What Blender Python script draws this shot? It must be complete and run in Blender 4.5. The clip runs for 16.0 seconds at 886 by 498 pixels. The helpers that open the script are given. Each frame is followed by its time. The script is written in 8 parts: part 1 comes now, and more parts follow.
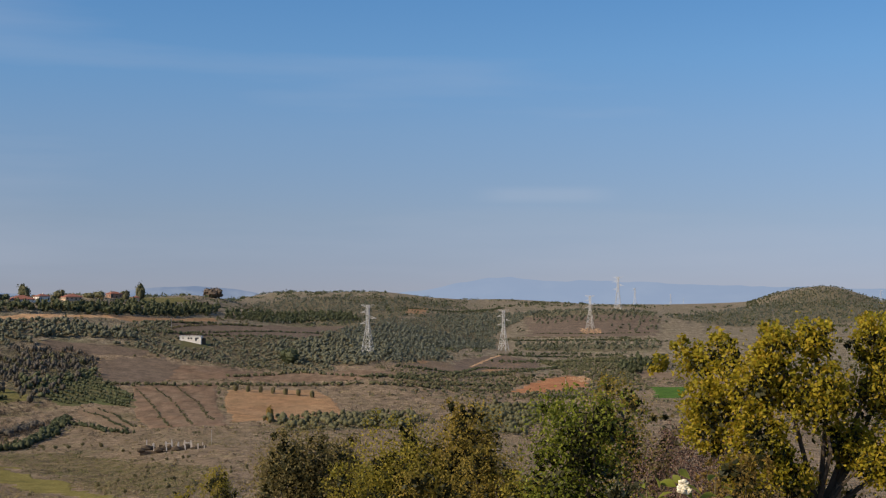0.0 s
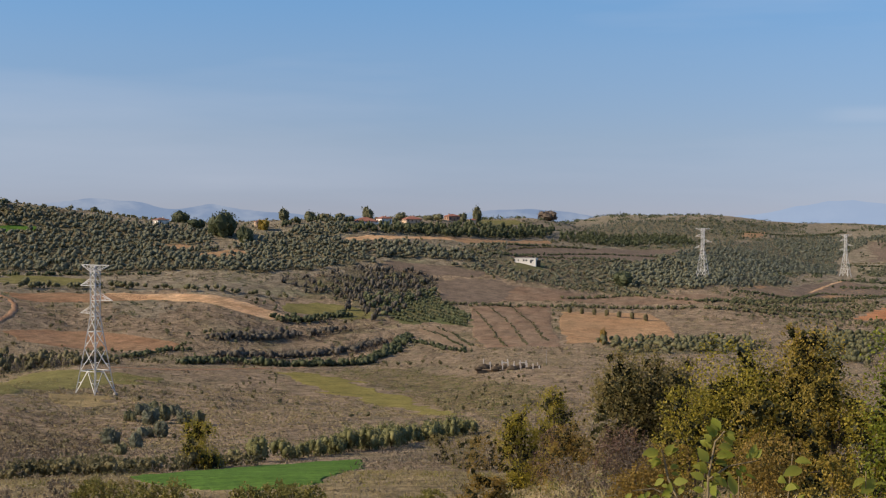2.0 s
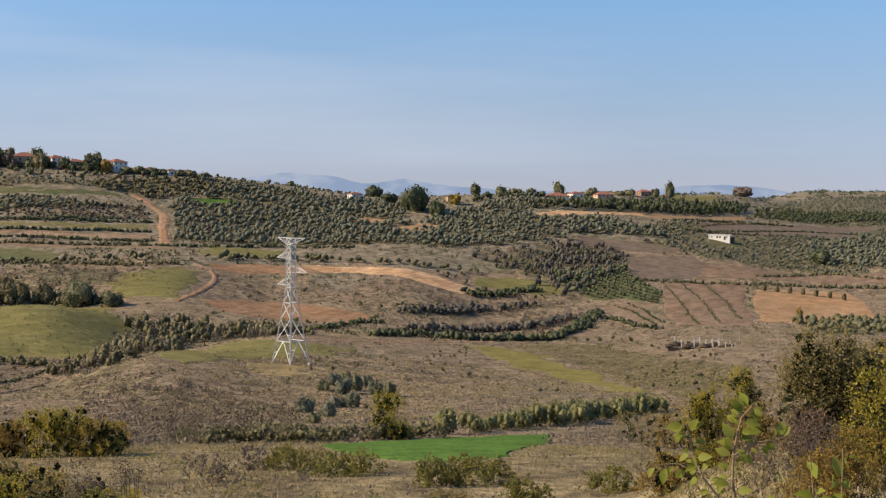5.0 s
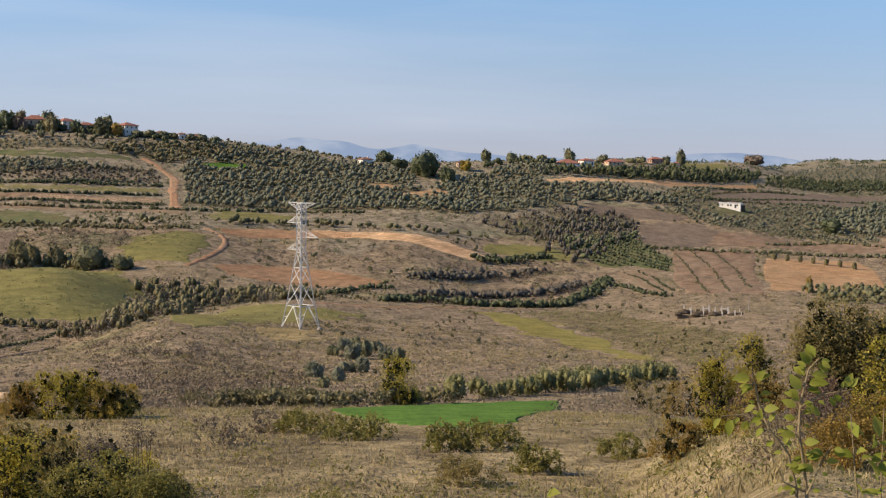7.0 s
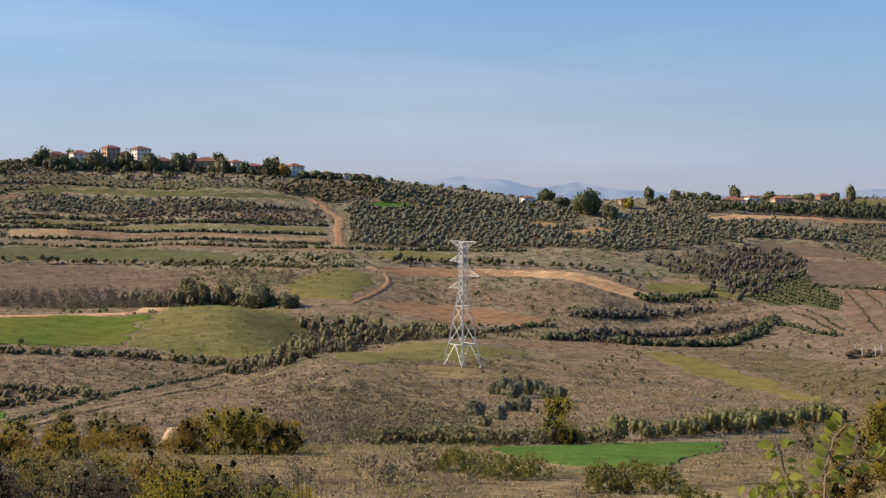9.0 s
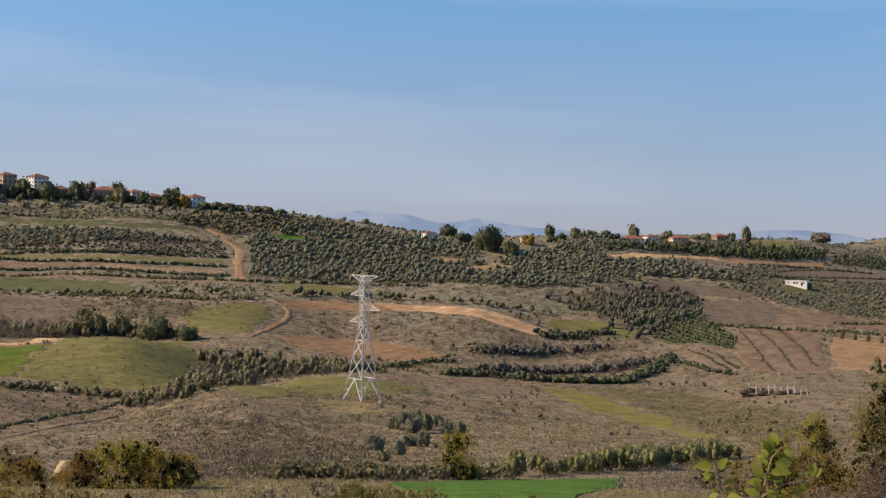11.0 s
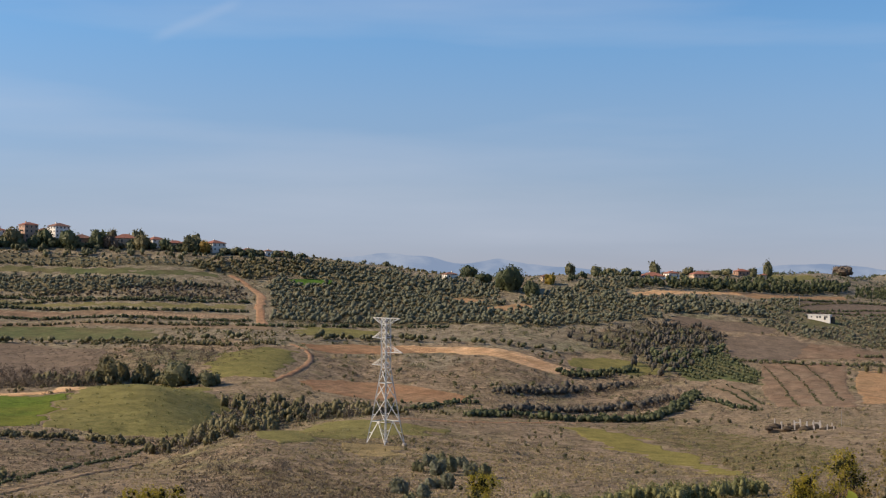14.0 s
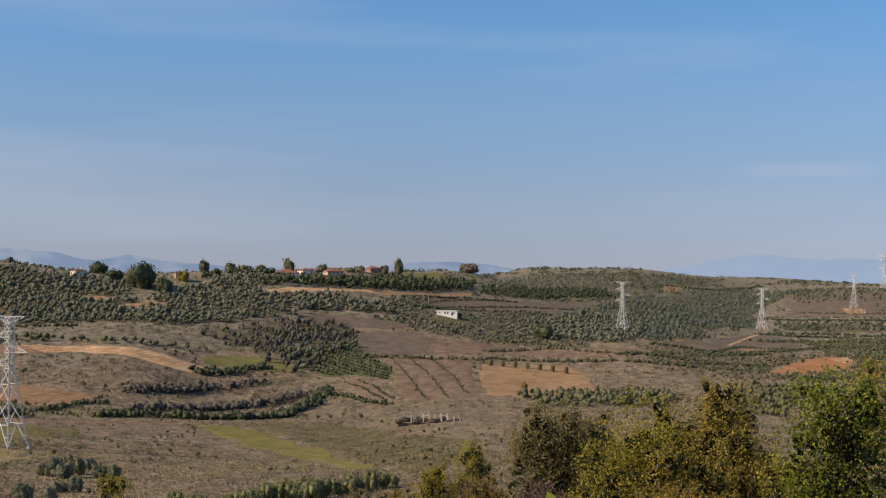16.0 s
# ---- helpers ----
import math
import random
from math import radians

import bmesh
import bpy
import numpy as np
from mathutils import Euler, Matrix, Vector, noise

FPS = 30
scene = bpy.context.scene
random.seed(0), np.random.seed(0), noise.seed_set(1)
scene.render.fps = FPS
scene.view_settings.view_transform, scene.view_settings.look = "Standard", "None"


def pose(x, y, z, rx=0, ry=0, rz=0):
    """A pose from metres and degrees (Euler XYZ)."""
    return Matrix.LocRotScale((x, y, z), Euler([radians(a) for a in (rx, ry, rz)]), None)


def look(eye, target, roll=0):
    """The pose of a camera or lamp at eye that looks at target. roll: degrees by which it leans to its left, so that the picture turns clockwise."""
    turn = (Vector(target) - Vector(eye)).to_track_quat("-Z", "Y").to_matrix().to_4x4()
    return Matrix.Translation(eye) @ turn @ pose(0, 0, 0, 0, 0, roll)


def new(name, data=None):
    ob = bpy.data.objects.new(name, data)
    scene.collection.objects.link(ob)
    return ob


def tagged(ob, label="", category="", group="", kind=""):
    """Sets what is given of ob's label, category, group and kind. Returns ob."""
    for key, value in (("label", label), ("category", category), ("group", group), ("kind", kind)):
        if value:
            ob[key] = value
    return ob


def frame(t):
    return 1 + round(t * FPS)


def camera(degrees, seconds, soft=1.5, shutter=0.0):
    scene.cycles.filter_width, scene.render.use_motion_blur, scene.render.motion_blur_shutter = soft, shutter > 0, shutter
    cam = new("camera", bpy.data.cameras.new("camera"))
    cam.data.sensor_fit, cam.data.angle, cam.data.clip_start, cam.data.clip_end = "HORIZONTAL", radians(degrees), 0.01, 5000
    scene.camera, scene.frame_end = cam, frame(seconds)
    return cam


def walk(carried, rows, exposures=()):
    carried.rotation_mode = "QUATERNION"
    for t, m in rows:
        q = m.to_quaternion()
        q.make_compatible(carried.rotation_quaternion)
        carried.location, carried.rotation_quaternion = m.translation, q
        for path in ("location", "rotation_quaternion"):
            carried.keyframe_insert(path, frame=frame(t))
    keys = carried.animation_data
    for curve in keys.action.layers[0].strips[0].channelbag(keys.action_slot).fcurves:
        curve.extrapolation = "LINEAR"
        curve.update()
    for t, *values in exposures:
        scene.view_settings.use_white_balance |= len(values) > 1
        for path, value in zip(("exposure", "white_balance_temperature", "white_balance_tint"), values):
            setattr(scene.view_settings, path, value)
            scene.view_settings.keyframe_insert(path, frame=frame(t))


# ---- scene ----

# ---- camera: handheld, it pans over the valley from one spot ----
cam = camera(34.48, 16.0, 1.2)
# seconds, sideways and upward sway in metres, yaw to the left, pitch, lean to the right
PATH = [
    (0, -0.12, 0.055, 0.000, 1.900, 0.006),
    (0.5, -0.12, 0.055, 3.559, 1.565, 0.016),
    (1, -0.12, 0.055, 8.297, 0.938, 0.433),
    (1.5, -0.148, 0.066, 11.912, -0.160, 0.096),
    (2, -0.208, 0.05, 13.324, -1.212, -0.207),
    (2.5, -0.25, 0.062, 17.257, -0.866, -0.244),
    (3, -0.13, 0.056, 21.745, -1.016, -0.189),
    (3.5, -0.038, 0.054, 23.543, -1.529, -0.603),
    (4, 0.041, 0.045, 22.202, -2.666, 0.046),
    (4.2, 0.045, 0.043, 21.301, -2.306, -0.069),
    (6.3, 0, 0.03, 21.407, -2.344, -1.148),
    (6.5, -0.01, 0.025, 21.701, -2.786, -1.035),
    (7, -0.044, 0.015, 21.355, -3.624, -0.904),
    (7.5, 0.01, 0.05, 21.591, -4.173, -0.152),
    (8, 0.014, 0.05, 24.282, -2.861, -0.849),
    (8.5, 0.105, 0.048, 27.936, -1.251, -1.046),
    (9, 0.159, 0.055, 27.887, -2.165, -0.492),
    (9.2, 0.165, 0.05, 27.689, -2.976, -0.363),
    (11.3, 0.09, 0.03, 23.862, -0.223, -1.602),
    (11.5, 0.085, 0.03, 25.835, 0.182, -1.649),
    (12, 0.07, 0.02, 30.150, -0.792, -1.731),
    (12.5, 0.06, 0.02, 32.627, -0.664, -0.440),
    (13, 0.05, 0.02, 32.585, -0.173, 0.089),
    (13.5, 0.035, 0.035, 30.129, 0.027, 0.175),
    (14, 0.03, 0.06, 24.791, 0.927, -0.337),
    (14.5, 0, 0.08, 22.361, 0.815, -0.327),
    (15, -0.03, 0.09, 18.108, 0.151, -0.488),
    (15.5, -0.06, 0.085, 12.345, 0.652, -0.669),
    (16, -0.08, 0.08, 10.197, 0.909, -0.491),
]
walk(cam, [(t, pose(0.94 * s, 0.34 * s, 1.7 + u, 90 + p, 0, a) @ pose(0, 0, 0, 0, 0, -r)) for t, s, u, a, p, r in PATH],
     exposures=[(0.0, 0.09, 6450, 10), (1.5, 0.25, 6500, 10), (3.5, 0.52, 6600, 10), (7.0, 0.67, 6700, 10), (7.6, 0.69, 6700, 10), (9.0, 0.57, 6700, 10), (12.0, 0.42, 6650, 10), (12.5, 0.51, 6750, 10), (14.5, 0.34, 6600, 10), (16.0, 0.26, 6500, 10)])

# ---- daylight: a low autumn sun square from the left, clear sky ----
SUN_AZ, SUN_EL = 116.0, 32.0
world = bpy.data.worlds.new("sky")
scene.world = world
world.use_nodes = True
wn, wl = world.node_tree.nodes, world.node_tree.links
wn.clear()
sky = wn.new("ShaderNodeTexSky")
sky.sky_type, sky.sun_disc = "NISHITA", False
sky.sun_elevation, sky.sun_rotation = radians(SUN_EL), radians(-SUN_AZ)
sky.altitude, sky.air_density, sky.dust_density, sky.ozone_density = 200, 1.0, 0.6, 1.6
bg = wn.new("ShaderNodeBackground")
bg.inputs["Strength"].default_value = 0.107
up = wn.new("ShaderNodeMapping")  # the haze of the lowest degrees lies below the ridges
up.inputs["Location"].default_value = (0, 0, 0.06)
wl.new(wn.new("ShaderNodeTexCoord").outputs["Generated"], up.inputs["Vector"])
wl.new(up.outputs[0], sky.inputs["Vector"])
# a greyish haze low down and a deep blue above it
rise = wn.new("ShaderNodeSeparateXYZ")
wl.new(wn["Texture Coordinate"].outputs["Generated"], rise.inputs[0])
haze = wn.new("ShaderNodeValToRGB")
for i, (p, c) in enumerate([(0.0, (0.635, 0.552, 0.70)), (0.055, (0.705, 0.673, 0.765)), (0.115, (0.695, 0.79, 0.92)), (0.165, (0.615, 0.86, 1.05)), (0.23, (0.50, 0.84, 1.10)), (1.0, (0.6, 0.85, 1.1))]):
    e = haze.color_ramp.elements[i] if i < 2 else haze.color_ramp.elements.new(p)
    e.position, e.color = p, (*c, 1)
wl.new(rise.outputs["Z"], haze.inputs["Fac"])
tint = wn.new("ShaderNodeMix")
tint.data_type, tint.blend_type = "RGBA", "MULTIPLY"
tint.inputs[0].default_value = 1.0
wl.new(sky.outputs[0], tint.inputs[6]), wl.new(haze.outputs[0], tint.inputs[7])
# thin high cloud, drawn out sideways
cirrus = wn.new("ShaderNodeTexNoise")
cirrus.inputs["Scale"].default_value, cirrus.inputs["Detail"].default_value = 1.6, 5
flat = wn.new("ShaderNodeMapping")
flat.inputs["Location"].default_value, flat.inputs["Scale"].default_value = (0.35, 0.1, 0.2), (1, 1, 9)
wl.new(wn["Texture Coordinate"].outputs["Generated"], flat.inputs["Vector"])
wl.new(flat.outputs[0], cirrus.inputs["Vector"])
veil = wn.new("ShaderNodeMapRange")
veil.inputs["From Min"].default_value, veil.inputs["From Max"].default_value = 0.52, 0.80
veil.inputs["To Max"].default_value = 0.35
wl.new(cirrus.outputs["Fac"], veil.inputs["Value"])
cloud = wn.new("ShaderNodeMix")
cloud.data_type = "RGBA"
cloud.inputs[7].default_value = (4.2, 4.5, 5.3, 1)
wl.new(veil.outputs[0], cloud.inputs[0]), wl.new(tint.outputs[2], cloud.inputs[6])
# a faint vapour trail and a wisp of cloud: thin arcs of the sky, fading at their ends
below = cloud.outputs[2]
for strength, arcs in ((0.11, (((0.2651, 0.3709, -0.8900), 0.0, 0.006), ((0.7842, 0.4533, 0.4225), 0.022, 0.016))), (0.16, (((-0.0051, -0.0707, 0.9975), 0.001, 0.007), ((0.9974, -0.0716, 0.0000), 0.02, 0.04)))):
    masks = []
    for axis, reach, soft in arcs:
        along_axis = wn.new("ShaderNodeVectorMath")
        along_axis.operation = "DOT_PRODUCT"
        along_axis.inputs[1].default_value = axis
        wl.new(wn["Texture Coordinate"].outputs["Generated"], along_axis.inputs[0])
        off = wn.new("ShaderNodeMath")
        off.operation = "ABSOLUTE"
        wl.new(along_axis.outputs["Value"], off.inputs[0])
        fade = wn.new("ShaderNodeMapRange")
        fade.interpolation_type = "SMOOTHSTEP"
        fade.inputs["From Min"].default_value, fade.inputs["From Max"].default_value = reach, reach + soft
        fade.inputs["To Min"].default_value, fade.inputs["To Max"].default_value = strength, 0.0
        wl.new(off.outputs[0], fade.inputs["Value"])
        masks.append(fade.outputs[0])
    faint = wn.new("ShaderNodeMath")
    faint.operation = "MULTIPLY"
    wl.new(masks[0], faint.inputs[0]), wl.new(masks[1], faint.inputs[1])
    full = wn.new("ShaderNodeMath")
    full.operation = "DIVIDE"
    full.inputs[1].default_value = strength
    wl.new(faint.outputs[0], full.inputs[0])
    trail = wn.new("ShaderNodeMix")
    trail.data_type = "RGBA"
    trail.inputs[7].default_value = (4.6, 4.9, 5.6, 1)
    wl.new(full.outputs[0], trail.inputs[0]), wl.new(below, trail.inputs[6])
    below = trail.outputs[2]
wl.new(below, bg.inputs["Color"])
wl.new(bg.outputs[0], wn.new("ShaderNodeOutputWorld").inputs["Surface"])

sun = new("sun", bpy.data.lights.new("sun", "SUN"))
sun.data.energy, sun.data.angle, sun.data.color = 5.0, radians(0.5), (1.0, 0.82, 0.60)
sx, sy = -math.sin(radians(SUN_AZ)), math.cos(radians(SUN_AZ))
sun.matrix_world = look((sx * 300, sy * 300, 300 * math.tan(radians(SUN_EL))), (0, 0, 0))

# ---- materials ----


def material(name, roughness=0.9):
    m = bpy.data.materials.new(name)
    m.use_nodes = True
    bsdf = m.node_tree.nodes["Principled BSDF"]
    bsdf.inputs["Roughness"].default_value = roughness
    bsdf.inputs["Specular IOR Level"].default_value = 0.05 if roughness > 0.88 else 0.2
    return m, m.node_tree.nodes, m.node_tree.links, bsdf


def noise_node(n, l, scale, detail=4, rough_=0.6, stretch=None, vec=None):
    tex = n.new("ShaderNodeTexNoise")
    tex.inputs["Scale"].default_value, tex.inputs["Detail"].default_value, tex.inputs["Roughness"].default_value = scale, detail, rough_
    if vec is None:
        vec = n.new("ShaderNodeTexCoord").outputs["Object"]
    if stretch:
        mp = n.new("ShaderNodeMapping")
        mp.inputs["Rotation"].default_value = (0, 0, stretch[0])
        mp.inputs["Scale"].default_value = (stretch[1], stretch[2], 1)
        l.new(vec, mp.inputs["Vector"])
        vec = mp.outputs[0]
    l.new(vec, tex.inputs["Vector"])
    return tex.outputs["Fac"]


def ramp(n, l, fac, stops):
    r = n.new("ShaderNodeValToRGB")
    els = r.color_ramp.elements
    while len(els) < len(stops):
        els.new(0.5)
    for e, (p, c) in zip(els, stops):
        e.position, e.color = p, (*c, 1)
    l.new(fac, r.inputs["Fac"])
    return r.outputs["Color"]


def mix(n, l, fac, a, b, blend="MIX"):
    x = n.new("ShaderNodeMix")
    x.data_type, x.blend_type = "RGBA", blend
    for key, v in (("Factor", fac), (6, a), (7, b)):
        s = x.inputs[0] if key == "Factor" else x.inputs[key]
        if isinstance(v, (int, float)):
            s.default_value = v
        elif isinstance(v, tuple):
            s.default_value = (*v, 1)
        else:
            l.new(v, s)
    return x.outputs[2]


def bump(n, l, bsdf, height, strength, distance):
    b = n.new("ShaderNodeBump")
    b.inputs["Strength"].default_value, b.inputs["Distance"].default_value = strength, distance
    l.new(height, b.inputs["Height"])
    l.new(b.outputs[0], bsdf.inputs["Normal"])


def soil_material(name, dark, light, tint, grain=0.6, rows=None, rough_=0.95):
    """Open ground: two tones of soil or grass, blotched with a third; rows: (direction, spacing) of tilled lines."""
    m, n, l, bsdf = material(name, rough_)
    big, small, fine = noise_node(n, l, 0.035, 4), noise_node(n, l, 0.35, 5, 0.7), noise_node(n, l, grain * 3, 3, 0.7)
    c = ramp(n, l, small, [(0.3, dark), (0.7, light)])
    c = mix(n, l, ramp(n, l, big, [(0.42, (0, 0, 0)), (0.62, (1, 1, 1))]), c, tint)
    c = mix(n, l, 0.9, c, ramp(n, l, fine, [(0.3, (0.45, 0.45, 0.45)), (0.7, (1.4, 1.4, 1.4))]), "MULTIPLY")
    c = mix(n, l, 0.75, c, ramp(n, l, noise_node(n, l, 0.12, 5, 0.7), [(0.35, (0.6, 0.62, 0.6)), (0.65, (1.25, 1.22, 1.2))]), "MULTIPLY")
    if rows:
        streak = noise_node(n, l, 1.0, 2, 0.5, (rows[0], 1.0 / rows[1], 0.02))
        c = mix(n, l, 0.45, c, ramp(n, l, streak, [(0.35, (0.55, 0.55, 0.55)), (0.65, (1.25, 1.25, 1.25))]), "MULTIPLY")
    l.new(c, bsdf.inputs["Base Color"])
    bump(n, l, bsdf, fine, 0.6, 0.25)
    return m


def scrub_material(name, dry, lush, dust, twigs, bare, relief=1.4):
    """Dry autumn hillside: brown and grey heath, straw grass, green tufts and bare patches."""
    m, n, l, bsdf = material(name, 0.95)
    huge, big = noise_node(n, l, 0.006, 4), noise_node(n, l, 0.028, 6, 0.7)
    mid, small, fine = noise_node(n, l, 0.13, 6, 0.75, (0.5, 1, 0.5)), noise_node(n, l, 0.55, 5, 0.75), noise_node(n, l, 2.6, 3, 0.7)
    brown = ramp(n, l, mid, [(0.32, tuple(v * 0.45 for v in dry)), (0.47, dry), (0.60, tuple(v * 1.28 for v in dry)), (0.74, tuple(v * 1.75 for v in dry))])
    green = ramp(n, l, mid, [(0.32, tuple(v * 0.45 for v in lush)), (0.5, lush), (0.72, tuple(v * 1.7 for v in lush))])
    c = mix(n, l, ramp(n, l, big, [(0.52, (0, 0, 0)), (0.68, (0.9, 0.9, 0.9))]), brown, green)
    c = mix(n, l, ramp(n, l, huge, [(0.50, (0, 0, 0)), (0.70, (0.5, 0.5, 0.5))]), c, dust)
    c = mix(n, l, ramp(n, l, small, [(0.52, (0, 0, 0)), (0.66, (0.8, 0.8, 0.8))]), c, twigs)
    c = mix(n, l, ramp(n, l, small, [(0.32, (0.6, 0.6, 0.6)), (0.42, (0, 0, 0))]), c, bare)
    mottle = noise_node(n, l, 0.26, 5, 0.75, (0.2, 0.85, 1))
    c = mix(n, l, 0.8, c, ramp(n, l, mottle, [(0.36, (0.50, 0.49, 0.48)), (0.58, (1.12, 1.12, 1.12))]), "MULTIPLY")
    c = mix(n, l, 0.6, c, ramp(n, l, fine, [(0.3, (0.5, 0.5, 0.5)), (0.7, (1.35, 1.35, 1.35))]), "MULTIPLY")
    l.new(c, bsdf.inputs["Base Color"])
    bump(n, l, bsdf, small, 1.0, relief)
    return m


def leaf_material(name, shades, see_through=0.25):
    """Foliage: each leaf takes its own shade; light passes through the blades."""
    m, n, l, bsdf = material(name, 0.6)
    geo = n.new("ShaderNodeNewGeometry")
    stops = [(i / max(1, len(shades) - 1), c) for i, c in enumerate(shades)]
    c = ramp(n, l, geo.outputs["Random Per Island"], stops)
    patch = noise_node(n, l, 0.5, 2)
    c = mix(n, l, 0.6, c, ramp(n, l, patch, [(0.3, (0.55, 0.6, 0.55)), (0.7, (1.25, 1.2, 1.2))]), "MULTIPLY")
    l.new(c, bsdf.inputs["Base Color"])
    thin, both = n.new("ShaderNodeBsdfTranslucent"), n.new("ShaderNodeMixShader")
    l.new(c, thin.inputs["Color"])
    both.inputs[0].default_value = see_through
    l.new(bsdf.outputs[0], both.inputs[1]), l.new(thin.outputs[0], both.inputs[2])
    l.new(both.outputs[0], n["Material Output"].inputs["Surface"])
    return m


def plain_material(name, colour, vary=0.25, scale=1.5, roughness=0.85, metal=0.0):
    """Paint, plaster, wood or metal with stains at two sizes."""
    m, n, l, bsdf = material(name, roughness)
    low, high = tuple(v * (1 - vary) for v in colour), tuple(v * (1 + vary) for v in colour)
    a, b = noise_node(n, l, scale * 0.25, 4), noise_node(n, l, scale * 4, 4, 0.7)
    c = mix(n, l, 0.5, ramp(n, l, a, [(0.3, low), (0.7, high)]), ramp(n, l, b, [(0.3, low), (0.7, high)]))
    l.new(c, bsdf.inputs["Base Color"])
    bsdf.inputs["Metallic"].default_value = metal
    bump(n, l, bsdf, b, 0.3, 0.02)
    return m


SCRUB = scrub_material("dry_scrub", (0.262, 0.196, 0.130), (0.205, 0.180, 0.094), (0.300, 0.236, 0.146), (0.118, 0.095, 0.063), (0.370, 0.292, 0.194))
VALLEY_GRASS = scrub_material("valley_grass", (0.192, 0.150, 0.083), (0.145, 0.132, 0.058), (0.210, 0.172, 0.090), (0.082, 0.068, 0.036), (0.285, 0.228, 0.134))
ROUGH_GRASS = scrub_material("rough_grass", (0.230, 0.180, 0.100), (0.168, 0.150, 0.062), (0.262, 0.187, 0.106), (0.080, 0.058, 0.032), (0.340, 0.252, 0.148), 0.8)
GROVE_FLOOR = scrub_material("grove_floor_grass", (0.182, 0.154, 0.094), (0.146, 0.140, 0.074), (0.200, 0.174, 0.104), (0.098, 0.084, 0.052), (0.245, 0.202, 0.126))
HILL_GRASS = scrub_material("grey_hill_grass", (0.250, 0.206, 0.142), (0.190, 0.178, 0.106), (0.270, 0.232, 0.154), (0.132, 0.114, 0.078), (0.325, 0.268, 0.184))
GREEN_CROP = soil_material("young_crop", (0.062, 0.122, 0.020), (0.104, 0.186, 0.034), (0.078, 0.150, 0.024))
MEADOW = soil_material("dull_meadow", (0.115, 0.112, 0.038), (0.225, 0.195, 0.076), (0.175, 0.155, 0.056))
MEADOW_BRIGHT = soil_material("fresh_meadow", (0.072, 0.112, 0.016), (0.13, 0.172, 0.028), (0.14, 0.148, 0.028))
DULL_GREEN = soil_material("dull_green_crop", (0.080, 0.096, 0.042), (0.130, 0.138, 0.062), (0.135, 0.122, 0.060))
PALE_GRASS = soil_material("pale_grass", (0.150, 0.135, 0.060), (0.225, 0.195, 0.090), (0.170, 0.150, 0.065))
RED_SOIL = soil_material("red_soil", (0.250, 0.148, 0.084), (0.370, 0.232, 0.132), (0.290, 0.164, 0.090), rows=(0.3, 4.0))
SCAR_SOIL = soil_material("red_scar_soil", (0.330, 0.155, 0.075), (0.460, 0.240, 0.120), (0.370, 0.165, 0.078))
SAND_SOIL = soil_material("sandy_soil", (0.468, 0.293, 0.156), (0.650, 0.448, 0.267), (0.546, 0.325, 0.169), rows=(0.3, 3.0))
PALE_SOIL = soil_material("pale_soil", (0.330, 0.225, 0.135), (0.450, 0.325, 0.210), (0.380, 0.255, 0.150))
STRAW_GROUND = soil_material("straw_ground", (0.250, 0.186, 0.090), (0.400, 0.305, 0.155), (0.260, 0.195, 0.095), 1.2)
GOLD_GRASS = soil_material("gold_grass", (0.150, 0.132, 0.038), (0.250, 0.212, 0.072), (0.200, 0.170, 0.052))
FALLOW = soil_material("grey_fallow", (0.135, 0.101, 0.074), (0.215, 0.164, 0.122), (0.165, 0.124, 0.090))
ORANGE_SOIL = soil_material("orange_soil", (0.300, 0.185, 0.098), (0.400, 0.260, 0.146), (0.330, 0.198, 0.106))
TAN_SOIL = soil_material("tan_soil", (0.180, 0.130, 0.087), (0.260, 0.195, 0.133), (0.205, 0.148, 0.096))
BROWN_SOIL = soil_material("brown_tilled_soil", (0.188, 0.131, 0.088), (0.269, 0.194, 0.131), (0.219, 0.144, 0.094), rows=(0.9, 5.0))
DIRT = soil_material("dirt_track", (0.300, 0.180, 0.105), (0.420, 0.270, 0.170), (0.330, 0.190, 0.110))
OLIVE = leaf_material("olive_leaves", [(0.137, 0.140, 0.092), (0.172, 0.175, 0.116), (0.212, 0.211, 0.142)], 0.35)
# silvery olive leaf, paled further by distance haze put into the colour
HAZED_SILVER_OLIVE = leaf_material("hazed_silver_olive_leaves", [(0.145, 0.154, 0.113), (0.172, 0.182, 0.134), (0.201, 0.210, 0.157)], 0.35)
PALE_OLIVE = leaf_material("pale_olive_leaves", [(0.129, 0.129, 0.051), (0.210, 0.204, 0.084), (0.301, 0.282, 0.124)], 0.35)
GORSE = leaf_material("gorse_leaves", [(0.16, 0.147, 0.041), (0.223, 0.201, 0.056), (0.286, 0.251, 0.075)], 0.45)
DARK_LEAF = leaf_material("dark_leaves", [(0.065, 0.075, 0.036), (0.098, 0.111, 0.055), (0.137, 0.146, 0.072)], 0.35)
HEDGE_LEAF = leaf_material("hedge_leaves", [(0.113, 0.112, 0.057), (0.157, 0.152, 0.078), (0.206, 0.194, 0.103)], 0.35)
BRUSH = leaf_material("dry_brush", [(0.088, 0.066, 0.044), (0.140, 0.106, 0.070), (0.200, 0.152, 0.102)], 0.15)
HEATH = leaf_material("heath_twigs", [(0.135, 0.104, 0.070), (0.206, 0.160, 0.110), (0.280, 0.220, 0.154)], 0.2)
DRY_HEATH = leaf_material("dry_heath", [(0.185, 0.142, 0.096), (0.248, 0.193, 0.132), (0.310, 0.246, 0.170)], 0.2)
GREY_HEATH = leaf_material("grey_heath", [(0.150, 0.122, 0.090), (0.205, 0.168, 0.124), (0.260, 0.216, 0.162)], 0.2)
